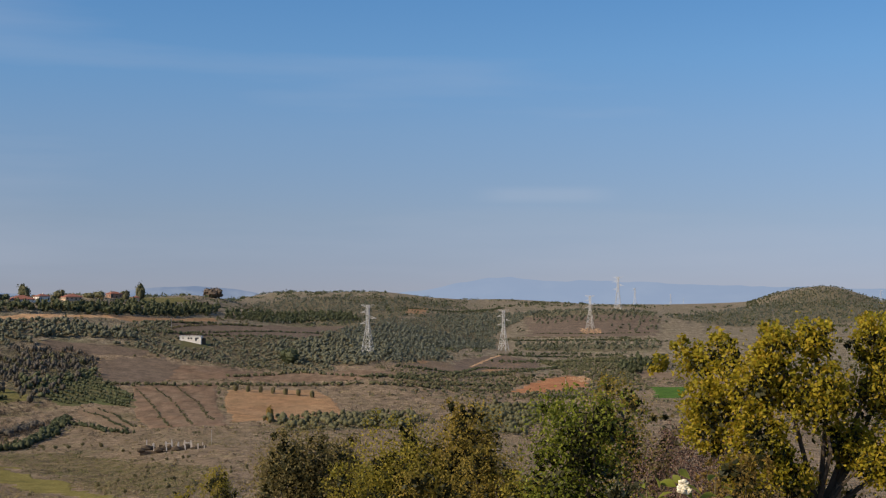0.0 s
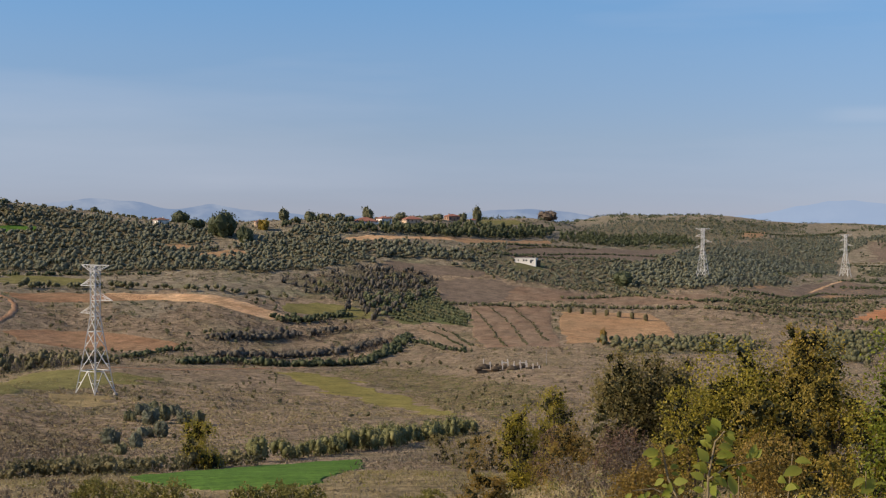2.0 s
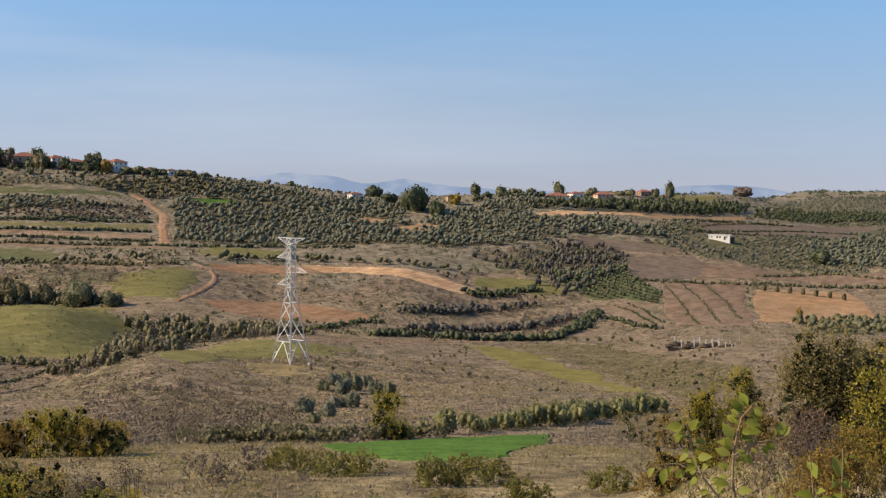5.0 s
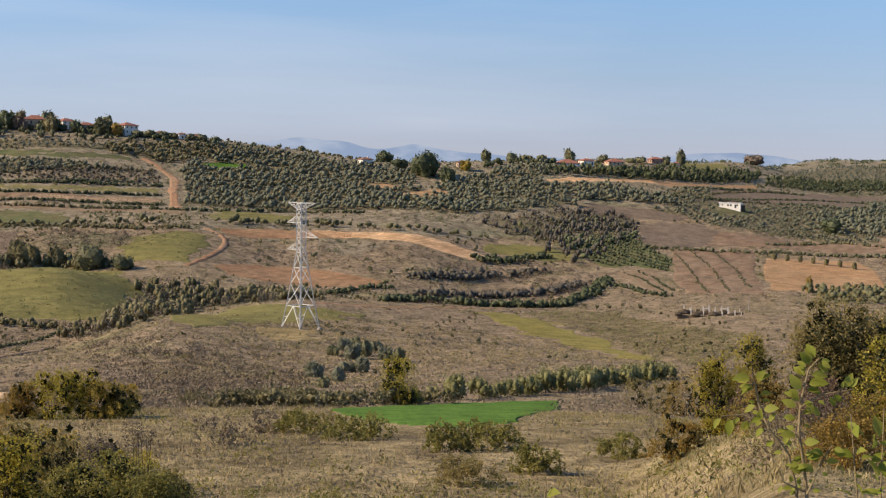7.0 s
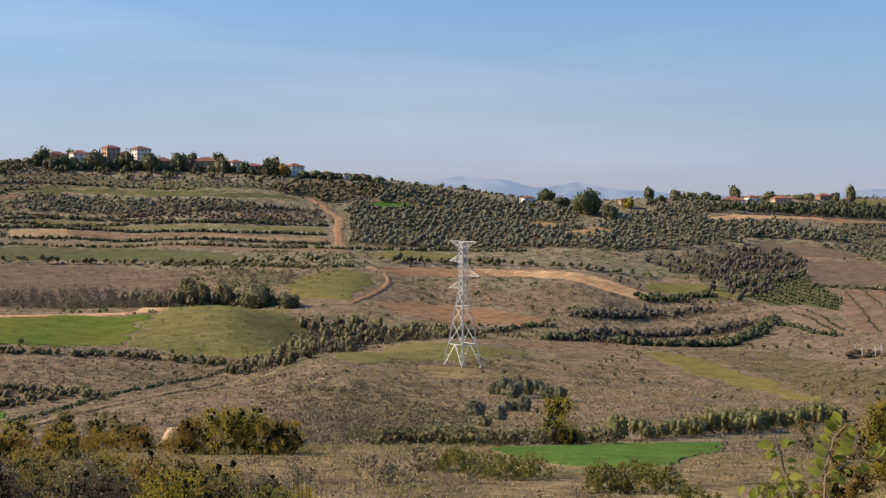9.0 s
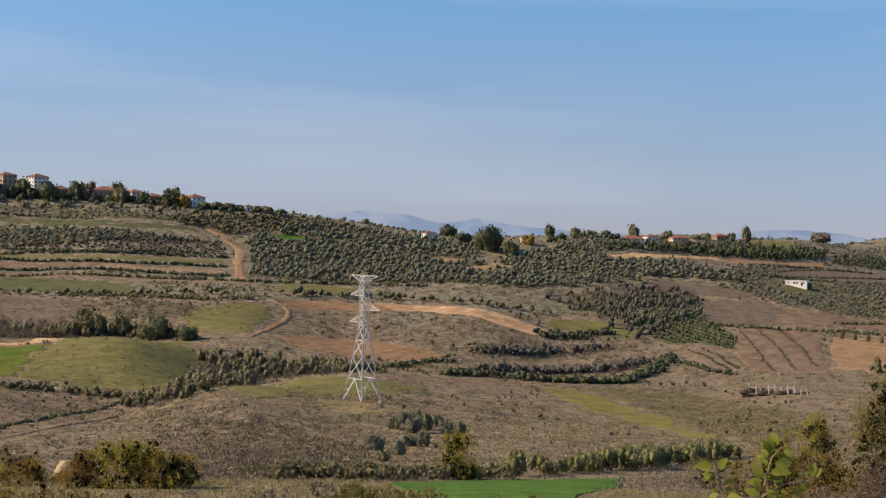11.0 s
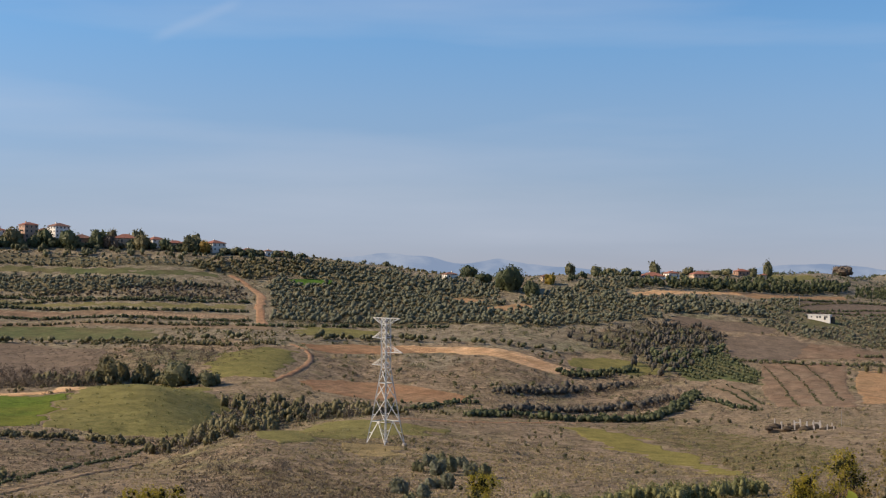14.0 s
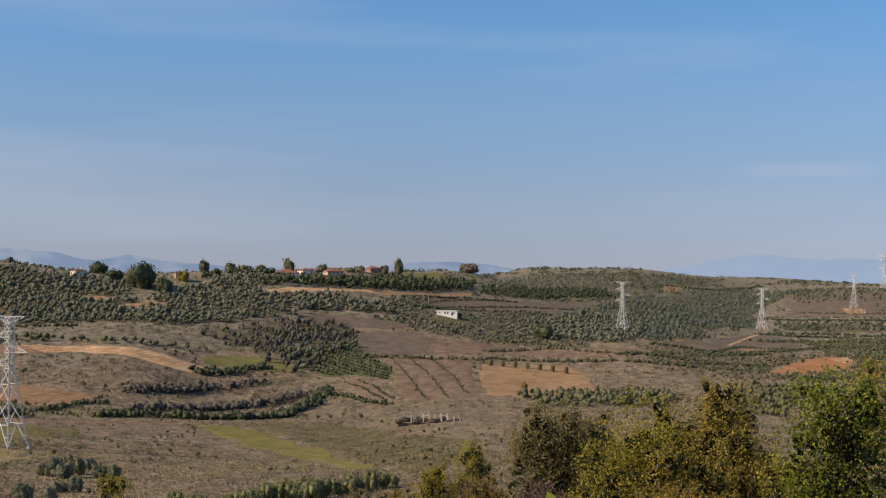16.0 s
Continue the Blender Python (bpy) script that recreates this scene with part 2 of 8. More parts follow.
OLIVE_HEATH = leaf_material("olive_heath", [(0.135, 0.120, 0.062), (0.190, 0.167, 0.088), (0.245, 0.210, 0.115)], 0.2)
BARE_TWIG = leaf_material("bare_twigs", [(0.070, 0.052, 0.038), (0.118, 0.088, 0.064), (0.168, 0.126, 0.092)], 0.1)
GREY_TWIG = leaf_material("grey_twigs", [(0.085, 0.067, 0.052), (0.127, 0.101, 0.079), (0.178, 0.146, 0.115)], 0.15)
RED_TWIG = leaf_material("reddish_twigs", [(0.085, 0.048, 0.036), (0.150, 0.090, 0.068), (0.220, 0.140, 0.108)], 0.1)
BARE_CROWN = leaf_material("leafless_crowns", [(0.102, 0.090, 0.071), (0.138, 0.121, 0.096), (0.180, 0.158, 0.127)], 0.35)
SCRUB_OAK = leaf_material("scrub_oak_leaves", [(0.117, 0.105, 0.051), (0.173, 0.151, 0.074), (0.228, 0.198, 0.101)], 0.35)
GARDEN_LEAF = leaf_material("garden_leaves", [(0.091, 0.102, 0.051), (0.129, 0.143, 0.071), (0.170, 0.181, 0.094)], 0.35)
AUTUMN_LEAF = leaf_material("autumn_leaves", [(0.202, 0.176, 0.016), (0.346, 0.296, 0.023), (0.473, 0.372, 0.031), (0.436, 0.297, 0.032)], 0.5)
TURNING_LEAF = leaf_material("turning_leaves", [(0.196, 0.151, 0.03), (0.32, 0.239, 0.045), (0.451, 0.322, 0.066)], 0.45)
YELLOWING_LEAF = leaf_material("yellowing_leaves", [(0.216, 0.185, 0.027), (0.34, 0.281, 0.038), (0.449, 0.353, 0.055)], 0.45)
OLD_LEAF = leaf_material("old_green_leaves", [(0.172, 0.141, 0.052), (0.251, 0.2, 0.075), (0.325, 0.255, 0.101)], 0.45)
FRESH_LEAF = leaf_material("fresh_leaves", [(0.116, 0.137, 0.017), (0.186, 0.212, 0.025), (0.283, 0.292, 0.037)], 0.45)
RUST_LEAF = leaf_material("rusty_leaves", [(0.198, 0.13, 0.034), (0.285, 0.188, 0.046), (0.363, 0.242, 0.06)], 0.45)
LIME_LEAF = leaf_material("lime_leaves", [(0.165, 0.195, 0.028), (0.29, 0.305, 0.052), (0.4, 0.38, 0.075)], 0.6)
# very dark green: the shade inside the crowns, put into the leaf colour
CROWN_SHADE_LEAF = leaf_material("crown_shade_leaves", [(0.019, 0.021, 0.007), (0.036, 0.037, 0.012), (0.059, 0.055, 0.019)], 0.15)
# gorse leaf with a lightened colour that carries the sun on the thicket
SUN_TONED_LEAF = leaf_material("sun_toned_thicket_leaves", [(0.167, 0.156, 0.041), (0.244, 0.218, 0.055), (0.322, 0.279, 0.078)], 0.45)
STRAW = leaf_material("straw_grass", [(0.195, 0.152, 0.072), (0.302, 0.240, 0.116), (0.400, 0.326, 0.164)], 0.2)
WEED = leaf_material("grey_green_weeds", [(0.105, 0.108, 0.036), (0.180, 0.175, 0.062), (0.265, 0.245, 0.100)], 0.2)
RUIN_WALL = plain_material("weathered_concrete", (0.54, 0.48, 0.42), 0.2, 0.8)
BARK = plain_material("bark", (0.090, 0.070, 0.050), 0.35, 6, 0.95)
PALE_BARK = plain_material("pale_bark", (0.26, 0.185, 0.125), 0.3, 8, 0.9)
TWIG = plain_material("young_twig", (0.22, 0.17, 0.09), 0.2, 20, 0.8)
STEEL = plain_material("galvanised_steel", (0.56, 0.55, 0.53), 0.1, 2, 0.5, 0.15)
WHITE_WALL = plain_material("white_plaster", (0.70, 0.66, 0.60), 0.1, 0.6)
CREAM_WALL = plain_material("cream_plaster", (0.52, 0.38, 0.27), 0.15, 0.6)
PALE_BRICK = plain_material("rendered_brick", (0.45, 0.30, 0.225), 0.2, 0.9)
BRICK_WALL = plain_material("bare_brick", (0.33, 0.20, 0.14), 0.2, 1.2)
GREY_WALL = plain_material("grey_concrete", (0.34, 0.31, 0.28), 0.2, 0.8)
ROOF_TILE = plain_material("red_roof_tile", (0.26, 0.112, 0.078), 0.25, 1.5)
OLD_TILE = plain_material("brown_roof_tile", (0.20, 0.105, 0.075), 0.25, 1.5)
WINDOW = plain_material("dark_window", (0.05, 0.05, 0.055), 0.2, 1.0, 0.2)
ROCK = plain_material("pale_rock", (0.35, 0.255, 0.16), 0.3, 1.0)
PETAL = plain_material("cream_petals", (0.75, 0.68, 0.50), 0.1, 20, 0.6)
# ---- the lie of the land: sections outward from the viewpoint, (distance, height) ----
EYE = 1.7
NEAR = [(0, 0), (8, -0.7), (14, -2.2), (25, -5.0), (45, -9.9), (75, -13.9), (105, -17.4), (150, -24.5), (250, -39)]
NEAR_R = [(0, 0), (8, -0.7), (14, -1.9), (25, -3.6), (40, -5.7), (56, -7.8), (72, -11.5), (105, -18.3), (150, -25.5), (250, -39)]
NEAR_M = [(0, 0), (8, -0.7), (14, -2.1), (25, -4.4), (45, -8.2), (62, -10.2), (80, -13.6), (105, -17.8), (150, -24.8), (250, -39)]
SEC_L2 = [(350, -50), (500, -51), (600, -47.6), (720, -48.6), (900, -29.7), (1000, -17.5), (1150, 27.8), (1300, 25), (1700, 10)]
SEC_L1 = [(350, -50), (500, -51), (610, -49), (700, -52), (900, -36), (980, -26), (1060, -9), (1170, 22), (1300, 22), (1700, 8)]
SEC_VILLAGE = [(350, -50), (500, -53.5), (640, -49.5), (700, -52), (900, -37.6), (960, -30.6), (1020, -16.6), (1090, 3.4), (1170, 24), (1240, 29), (1500, 15)]
SEC_MEADOW = [(350, -49.5), (480, -57), (610, -45.5), (680, -54), (780, -43.5), (900, -36), (1000, -15.7), (1100, 9.4), (1200, 24.5), (1500, 10)]
SEC_TRACK = [(350, -48.7), (430, -46.9), (480, -51), (560, -60), (680, -49.5), (800, -39), (920, -32), (1000, -19), (1080, -1.9), (1150, 17), (1400, 5)]
SEC_TOWER = [(350, -50.6), (457, -52.9), (540, -53.2), (610, -60), (690, -57.8), (720, -57), (850, -40.7), (950, -32.6), (1050, -14.8), (1150, 7), (1400, -5)]
SEC_SOIL = [(350, -50.6), (480, -56.4), (560, -58.2), (630, -62), (700, -59.5), (850, -42), (950, -30.5), (1050, -16), (1150, -3.2), (1400, -10)]
SEC_SPUR = [(350, -50), (500, -59.7), (600, -63.2), (690, -66.5), (760, -64.8), (860, -50.6), (960, -34), (1060, -17), (1180, 0.5), (1500, -6)]
SEC_GULLY = [(350, -50), (500, -61.5), (650, -65.5), (760, -64), (900, -50), (1000, -38), (1120, -17), (1230, -4), (1330, 3), (1420, 3), (1800, -10)]
SEC_BARN = [(350, -49), (480, -57.5), (600, -60.5), (750, -62.6), (900, -55), (1050, -38.6), (1100, -31.8), (1250, -19), (1400, -8), (1600, 3), (2100, -15)]
SEC_PLOUGH = [(350, -49), (500, -57), (700, -62), (820, -64), (920, -56), (1050, -49.6), (1200, -34), (1500, -22), (1900, 1), (2150, 8), (2700, -20)]
SEC_LINE_A = [(350, -49), (500, -57), (700, -62), (820, -64.6), (950, -54.7), (1145, -44.9), (1400, -35), (1750, -16.6), (2300, 9), (3000, -20)]
SEC_LINE_B = [(350, -49), (500, -57), (700, -62.5), (850, -63.7), (1100, -61.7), (1300, -57.3), (1413, -52.3), (1480, -52.8), (1800, -36), (2300, -14.4), (2700, -4), (3300, -25)]
SEC_LINE_C = [(350, -49), (500, -57), (850, -62), (1050, -64), (1300, -62), (1500, -53), (1740, -36.5), (2000, -18.5), (2600, -13.7), (3400, -21), (4200, -22)]
SEC_R1 = [(350, -49), (500, -57), (850, -62), (1100, -65), (1400, -54.5), (1900, -35), (2600, -16), (3400, -12), (4000, -25)]
SEC_R2 = [(350, -49), (500, -57), (850, -62), (1100, -63), (1500, -55), (2100, -35), (2600, -10), (3000, 23), (3500, 0)]
SEC_R1B = [(350, -49), (500, -57), (850, -62), (1100, -64), (1450, -55), (2000, -35), (2600, -13), (3000, 12), (3500, -5)]
SEC_R3 = [(350, -49), (500, -57), (900, -62), (1500, -55), (2200, -35), (3000, -8), (3600, -10)]
SEC_BACK = [(60, 3), (200, 6), (600, -8), (1500, -20)]

SECTIONS = [(-60, SEC_R3), (-24, SEC_R3), (-17.6, SEC_R3), (-15.0, SEC_R2), (-13.4, SEC_R1B), (-11.7, SEC_R1), (-6.6, SEC_LINE_C), (-2.4, SEC_LINE_B), (3.0, SEC_LINE_A),
            (6.4, SEC_PLOUGH), (10.2, SEC_BARN), (14.2, SEC_GULLY), (18.6, SEC_SPUR), (23.2, SEC_SOIL), (27.4, SEC_TOWER), (32.3, SEC_TRACK),
            (36.8, SEC_MEADOW), (41, SEC_VILLAGE), (45.5, SEC_L1), (49.5, SEC_L2), (70, SEC_L2)]


def smooth_through(xs, ys, x):
    """Monotone cubic through the given values."""
    xs, ys = np.asarray(xs, float), np.asarray(ys, float)
    h, d = np.diff(xs), np.diff(ys) / np.diff(xs)
    m = np.zeros_like(ys)
    same = d[:-1] * d[1:] > 0
    m[1:-1][same] = 2 * d[:-1][same] * d[1:][same] / (d[:-1][same] + d[1:][same])
    m[0], m[-1] = d[0], 0
    k = np.clip(np.searchsorted(xs, x) - 1, 0, len(h) - 1)
    s = np.clip((x - xs[k]) / h[k], 0, 1)
    return (ys[k] * (1 + 2 * s) * (1 - s) ** 2 + m[k] * h[k] * s * (1 - s) ** 2
            + ys[k + 1] * s * s * (3 - 2 * s) + m[k + 1] * h[k] * s * s * (s - 1))


def lattice(ix, iy, seed):
    n = (ix.astype(np.int64) * 374761393 + iy.astype(np.int64) * 668265263 + seed * 69069) & 0xFFFFFFFF
    n = ((n ^ (n >> 13)) * 1274126177) & 0xFFFFFFFF
    return ((n ^ (n >> 16)) & 0xFFFF) / 65535.0


def value_noise(x, y, seed=0):
    """Smooth noise from -1 to 1 on a unit lattice."""
    x, y = np.asarray(x, float), np.asarray(y, float)
    ix, iy = np.floor(x), np.floor(y)
    fx, fy = x - ix, y - iy
    fx, fy = fx * fx * (3 - 2 * fx), fy * fy * (3 - 2 * fy)
    a, b = lattice(ix, iy, seed), lattice(ix + 1, iy, seed)
    c, d = lattice(ix, iy + 1, seed), lattice(ix + 1, iy + 1, seed)
    return 2 * ((a * (1 - fx) + b * fx) * (1 - fy) + (c * (1 - fx) + d * fx) * fy) - 1


def rough(x, y, size, seed, octaves=3):
    return sum(value_noise(x / size * 2 ** k, y / size * 2 ** k, seed + k) * 0.5 ** k for k in range(octaves))


RINGS = np.concatenate([[0.01], np.geomspace(1.0, 250, 120), np.linspace(254, 1300, 150), np.geomspace(1312, 4900, 90)])
AZ = np.concatenate([np.arange(-180, -24, 4.0), np.arange(-24, 56, 0.36), np.arange(56, 180.1, 4.0)])


def ground_grid():
    sec_az = np.array([-180, -100] + [a for a, _ in SECTIONS] + [110, 180], float)
    cols = []
    for a, sec in [(-180, None), (-100, None)] + SECTIONS + [(110, None), (180, None)]:
        pts = ([(0, 0)] + SEC_BACK if sec is None else (NEAR_R if a < 9 else NEAR_M if a < 13 else NEAR) + sec) + [(5200, -24)]
        cols.append(smooth_through([p[0] for p in pts], [p[1] for p in pts], RINGS))
    cols = np.array(cols)
    z = np.array([smooth_through(sec_az, cols[:, j], AZ) for j in range(len(RINGS))])
    a = np.radians(AZ)[None, :]
    x, y = -np.sin(a) * RINGS[:, None], np.cos(a) * RINGS[:, None]
    far = np.clip(RINGS / 400, 0, 1)[:, None]
    near = np.clip(RINGS / 30, 0, 1)[:, None]
    z = z + rough(x, y, 90, 3) * 0.9 * far + rough(x, y, 14, 9) * 0.16 * near + rough(x, y, 3, 5, 2) * 0.05 * near
    return x, y, z


GX, GY, GZ = ground_grid()


def ground_z(x, y):
    """The height of the ground at a place of the plan."""
    x, y = np.asarray(x, float), np.asarray(y, float)
    r, a = np.maximum(np.hypot(x, y), RINGS[0]), np.degrees(np.arctan2(-x, y))
    i = np.clip(np.searchsorted(RINGS, r) - 1, 0, len(RINGS) - 2)
    j = np.clip(np.searchsorted(AZ, a) - 1, 0, len(AZ) - 2)
    u = np.clip((r - RINGS[i]) / (RINGS[i + 1] - RINGS[i]), 0, 1)
    v = np.clip((a - AZ[j]) / (AZ[j + 1] - AZ[j]), 0, 1)
    return (GZ[i, j] * (1 - v) + GZ[i, j + 1] * v) * (1 - u) + (GZ[i + 1, j] * (1 - v) + GZ[i + 1, j + 1] * v) * u


def polar(a, r):
    """The place of the plan at a bearing (degrees to the left of the y axis) and a distance."""
    return -math.sin(math.radians(a)) * r, math.cos(math.radians(a)) * r


# ==== meshes ====
def mesh_of(name, verts, faces, mats, which=None):
    """A mesh from arrays: faces of three or of four corners; which: the material of each face."""
    verts, faces = np.asarray(verts, np.float32), np.asarray(faces, np.int32)
    k = faces.shape[1]
    me = bpy.data.meshes.new(name)
    me.vertices.add(len(verts))
    me.vertices.foreach_set("co", verts.ravel())
    me.loops.add(faces.size)
    me.loops.foreach_set("vertex_index", faces.ravel())
    me.polygons.add(len(faces))
    me.polygons.foreach_set("loop_start", np.arange(0, faces.size, k, dtype=np.int32))
    for m in mats:
        me.materials.append(m)
    if which is not None:
        me.polygons.foreach_set("material_index", np.asarray(which, np.int32))
    me.polygons.foreach_set("use_smooth", np.zeros(len(faces), bool))
    me.update(calc_edges=True)
    return me


# ---- the ground, one sheet out to the horizon ----
rows_n, cols_n = GZ.shape
gi = np.arange(rows_n * cols_n).reshape(rows_n, cols_n)
quads = np.stack([gi[:-1, 1:], gi[:-1, :-1], gi[1:, :-1], gi[1:, 1:]], -1).reshape(-1, 4)[:, ::-1]
mid_r, mid_a = np.meshgrid((RINGS[:-1] + RINGS[1:]) / 2, (AZ[:-1] + AZ[1:]) / 2, indexing="ij")
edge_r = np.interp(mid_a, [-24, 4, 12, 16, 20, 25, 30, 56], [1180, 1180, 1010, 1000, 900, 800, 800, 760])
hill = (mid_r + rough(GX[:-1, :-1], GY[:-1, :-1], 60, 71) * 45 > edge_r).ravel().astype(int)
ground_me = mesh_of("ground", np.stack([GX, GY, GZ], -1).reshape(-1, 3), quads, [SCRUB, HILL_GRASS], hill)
ground_me.polygons.foreach_set("use_smooth", np.ones(len(quads), bool))
tagged(new("ground", ground_me), "rolling dry scrub hills with brown heath and straw grass", "ground", kind="structure")

FIELDS = []


def inside(px, py, poly):
    """Which places of the plan lie within an outline."""
    res = np.zeros(np.shape(px), bool)
    n = len(poly)
    for i in range(n):
        (x1, y1), (x2, y2) = poly[i], poly[(i + 1) % n]
        if y1 != y2:
            res ^= ((y1 > py) != (y2 > py)) & (px < (x2 - x1) * (py - y1) / (y2 - y1) + x1)
    return res


def polar_box(poly):
    p = np.asarray(poly, float)
    r, a = np.hypot(p[:, 0], p[:, 1]), np.degrees(np.arctan2(-p[:, 0], p[:, 1]))
    return a.min(), a.max(), r.min(), r.max()


def field(name, label, outline, mat, lift=0.3, ragged=2.0, category="field", cells=220, planted=False):
    """A piece of land with its own cover, lying on the ground within an outline of the plan."""
    a0, a1, r0, r1 = polar_box(outline)
    a0, a1, r0, r1 = a0 - 0.3, a1 + 0.3, r0 - 6, r1 + 6
    da = max(14.3 / cells, (a1 - a0) / cells) if planted else max(0.065, (a1 - a0) / cells)
    dr = max(264 / cells, (r1 - r0) / (cells * 0.41))
    a, r = np.arange(a0, a1 + da, da), np.arange(r0, r1 + dr, dr)
    A, R = np.meshgrid(np.radians(a), r)
    x, y = -np.sin(A) * R, np.cos(A) * R
    cx, cy = (x[:-1, :-1] + x[1:, 1:]) / 2, (y[:-1, :-1] + y[1:, 1:]) / 2
    ok = inside(cx + rough(cx, cy, 9, 21) * ragged, cy + rough(cx, cy, 9, 41) * ragged, outline)
    idx = np.arange(x.size).reshape(x.shape)
    q = np.stack([idx[:-1, :-1], idx[1:, :-1], idx[1:, 1:], idx[:-1, 1:]], -1)[ok][:, ::-1]
    used, inv = np.unique(q, return_inverse=True)
    vx, vy = x.ravel()[used], y.ravel()[used]
    edge = np.bincount(inv.ravel(), minlength=len(used)) < 4
    vz = ground_z(vx, vy) + np.where(edge, -0.25, lift + rough(vx, vy, 2.5, 61, 2) * lift * 0.35)
    me = mesh_of(name, np.stack([vx, vy, vz], -1), inv.reshape(-1, 4), [mat])
    me.polygons.foreach_set("use_smooth", np.ones(len(q), bool))
    if not planted:
        FIELDS.append(outline)
    return tagged(new(name, me), label, category, kind="structure")


def track(name, label, line, width, mat, lift=0.35):
    """A dirt track of one width along a line of the plan."""
    pts = [Vector((*p, 0)) for p in line]
    left, right = [], []
    for i, p in enumerate(pts):
        d = (pts[min(i + 1, len(pts) - 1)] - pts[max(i - 1, 0)]).normalized()
        s = Vector((-d.y, d.x, 0)) * width / 2
        left.append((p + s)[:2]), right.append((p - s)[:2])
    return field(name, label, left + right[::-1], mat, lift, width * 0.12, "track")


# ---- foliage built leaf by leaf or, far off, clump by clump ----
ICO_V = []
g = (1 + 5 ** 0.5) / 2
for s1 in (-1, 1):
    for s2 in (-g, g):
        ICO_V += [(s1, s2, 0), (0, s1, s2), (s2, 0, s1)]
ICO_V = np.array(ICO_V) / math.hypot(1, g)
ICO_F = np.array([f for f in ((i, j, k) for i in range(12) for j in range(i + 1, 12) for k in range(j + 1, 12))
                  if all(np.linalg.norm(ICO_V[f[p]] - ICO_V[f[q]]) < 1.1 for p, q in ((0, 1), (0, 2), (1, 2)))])
for n_, f in enumerate(ICO_F):
    c = ICO_V[f]
    if np.dot(np.cross(c[1] - c[0], c[2] - c[0]), c.sum(0)) < 0:
        ICO_F[n_] = f[::-1]


def blades(rng, centres, size, long=1.6, up=0.0, single=False):
    """Small leaf-shaped quads, as pairs of triangles, or single triangles, turned every way round the given centres."""
    n = len(centres)
    d = rng.normal(size=(n, 3)) + (0, 0, up)
    d /= np.linalg.norm(d, axis=1)[:, None]
    e = np.cross(d, rng.normal(size=(n, 3)))
    e /= np.linalg.norm(e, axis=1)[:, None]
    s = size * rng.uniform(0.6, 1.3, (n, 1))
    v = np.stack([centres - d * s * long / 2, centres + e * s / 2, centres + d * s * long / 2, centres - e * s / 2], 1).reshape(-1, 3)
    if single:
        v = np.stack([centres - d * s * long / 2, centres + e * s * 0.85, centres + d * s * long / 2], 1).reshape(-1, 3)
        return v, np.arange(n)[:, None] * 3 + (0, 1, 2)
    q = np.arange(n)[:, None] * 4
    return v, np.concatenate([q + (0, 1, 2), q + (0, 2, 3)])


def stalk(a, b, ra, rb, sides=5):
    """A tapered limb between two points."""
    a, b = np.asarray(a, float), np.asarray(b, float)
    d = (b - a) / np.linalg.norm(b - a)
    u = np.cross(d, (0.3, 0.9, 0.1))
    u /= np.linalg.norm(u)
    w = np.cross(d, u)
    t = np.arange(sides) * 2 * math.pi / sides
    ring = np.cos(t)[:, None] * u + np.sin(t)[:, None] * w
    i = np.arange(sides)
    j = (i + 1) % sides
    f = np.concatenate([np.stack([i, j, i + sides], 1), np.stack([j, j + sides, i + sides], 1)])
    return np.concatenate([a + ring * ra, b + ring * rb]), f


def join(pieces):
    """Several (vertices, triangles) as one."""
    vs, fs, k = [], [], 0
    for v, f in pieces:
        vs.append(v), fs.append(f + k)
        k += len(v)
    return np.concatenate(vs), np.concatenate(fs)


def clump(rng, width, height, lobes, leaves, leaf, base=0.0, trunk=0.0, core=1.0):
    """A small far tree or bush: uneven lobes with loose leaves about them; returns vertices, triangles and the material of each."""
    pieces, centres = [], []
    for i in range(lobes):
        a, q = rng.uniform(0, 6.28), rng.uniform(0.1, 0.62) ** 0.7
        h = rng.uniform(0.42, 0.72)
        c = np.array([math.cos(a) * q * width * 0.45, math.sin(a) * q * width * 0.45, base + (height - base) * h])
        s = np.array([width * 0.27, width * 0.27, (height - base) * 0.36]) * rng.uniform(0.75, 1.15)
        v = ICO_V * s * core * rng.uniform(0.75, 1.25, (12, 1)) + c
        v[:, 2] = np.maximum(v[:, 2], base * 0.6)
        pieces.append((v, ICO_F))
        k = leaves // lobes
        d = rng.normal(size=(k, 3))
        d /= np.linalg.norm(d, axis=1)[:, None]
        centres.append(c + d * s * rng.uniform(0.85 * core, 1.16, (k, 1)))
    pieces.append(blades(rng, np.concatenate(centres), leaf))
    v, f = join(pieces)
    which = np.zeros(len(f), int)
    if trunk:
        tv, tf = stalk((0, 0, -0.4), (0, 0, base + (height - base) * 0.4), trunk, trunk * 0.6, 4)
        f, v, which = np.concatenate([f, tf + len(v)]), np.concatenate([v, tv]), np.concatenate([which, np.ones(len(tf), int)])
    return v, f, which


def heather(rng, w, h, n, leaf):
    """A loose bush of thin blades only."""
    d = rng.normal(size=(n, 3))
    d /= np.linalg.norm(d, axis=1)[:, None]
    c = np.abs(d) ** 0.8 * np.sign(d) * (w / 2, w / 2, h) * rng.uniform(0.3, 1, (n, 1))
    c[:, 2] = np.abs(c[:, 2])
    v, f = blades(rng, c, leaf, 2.6, 0.8, True)
    return v, f, np.zeros(len(f), int)


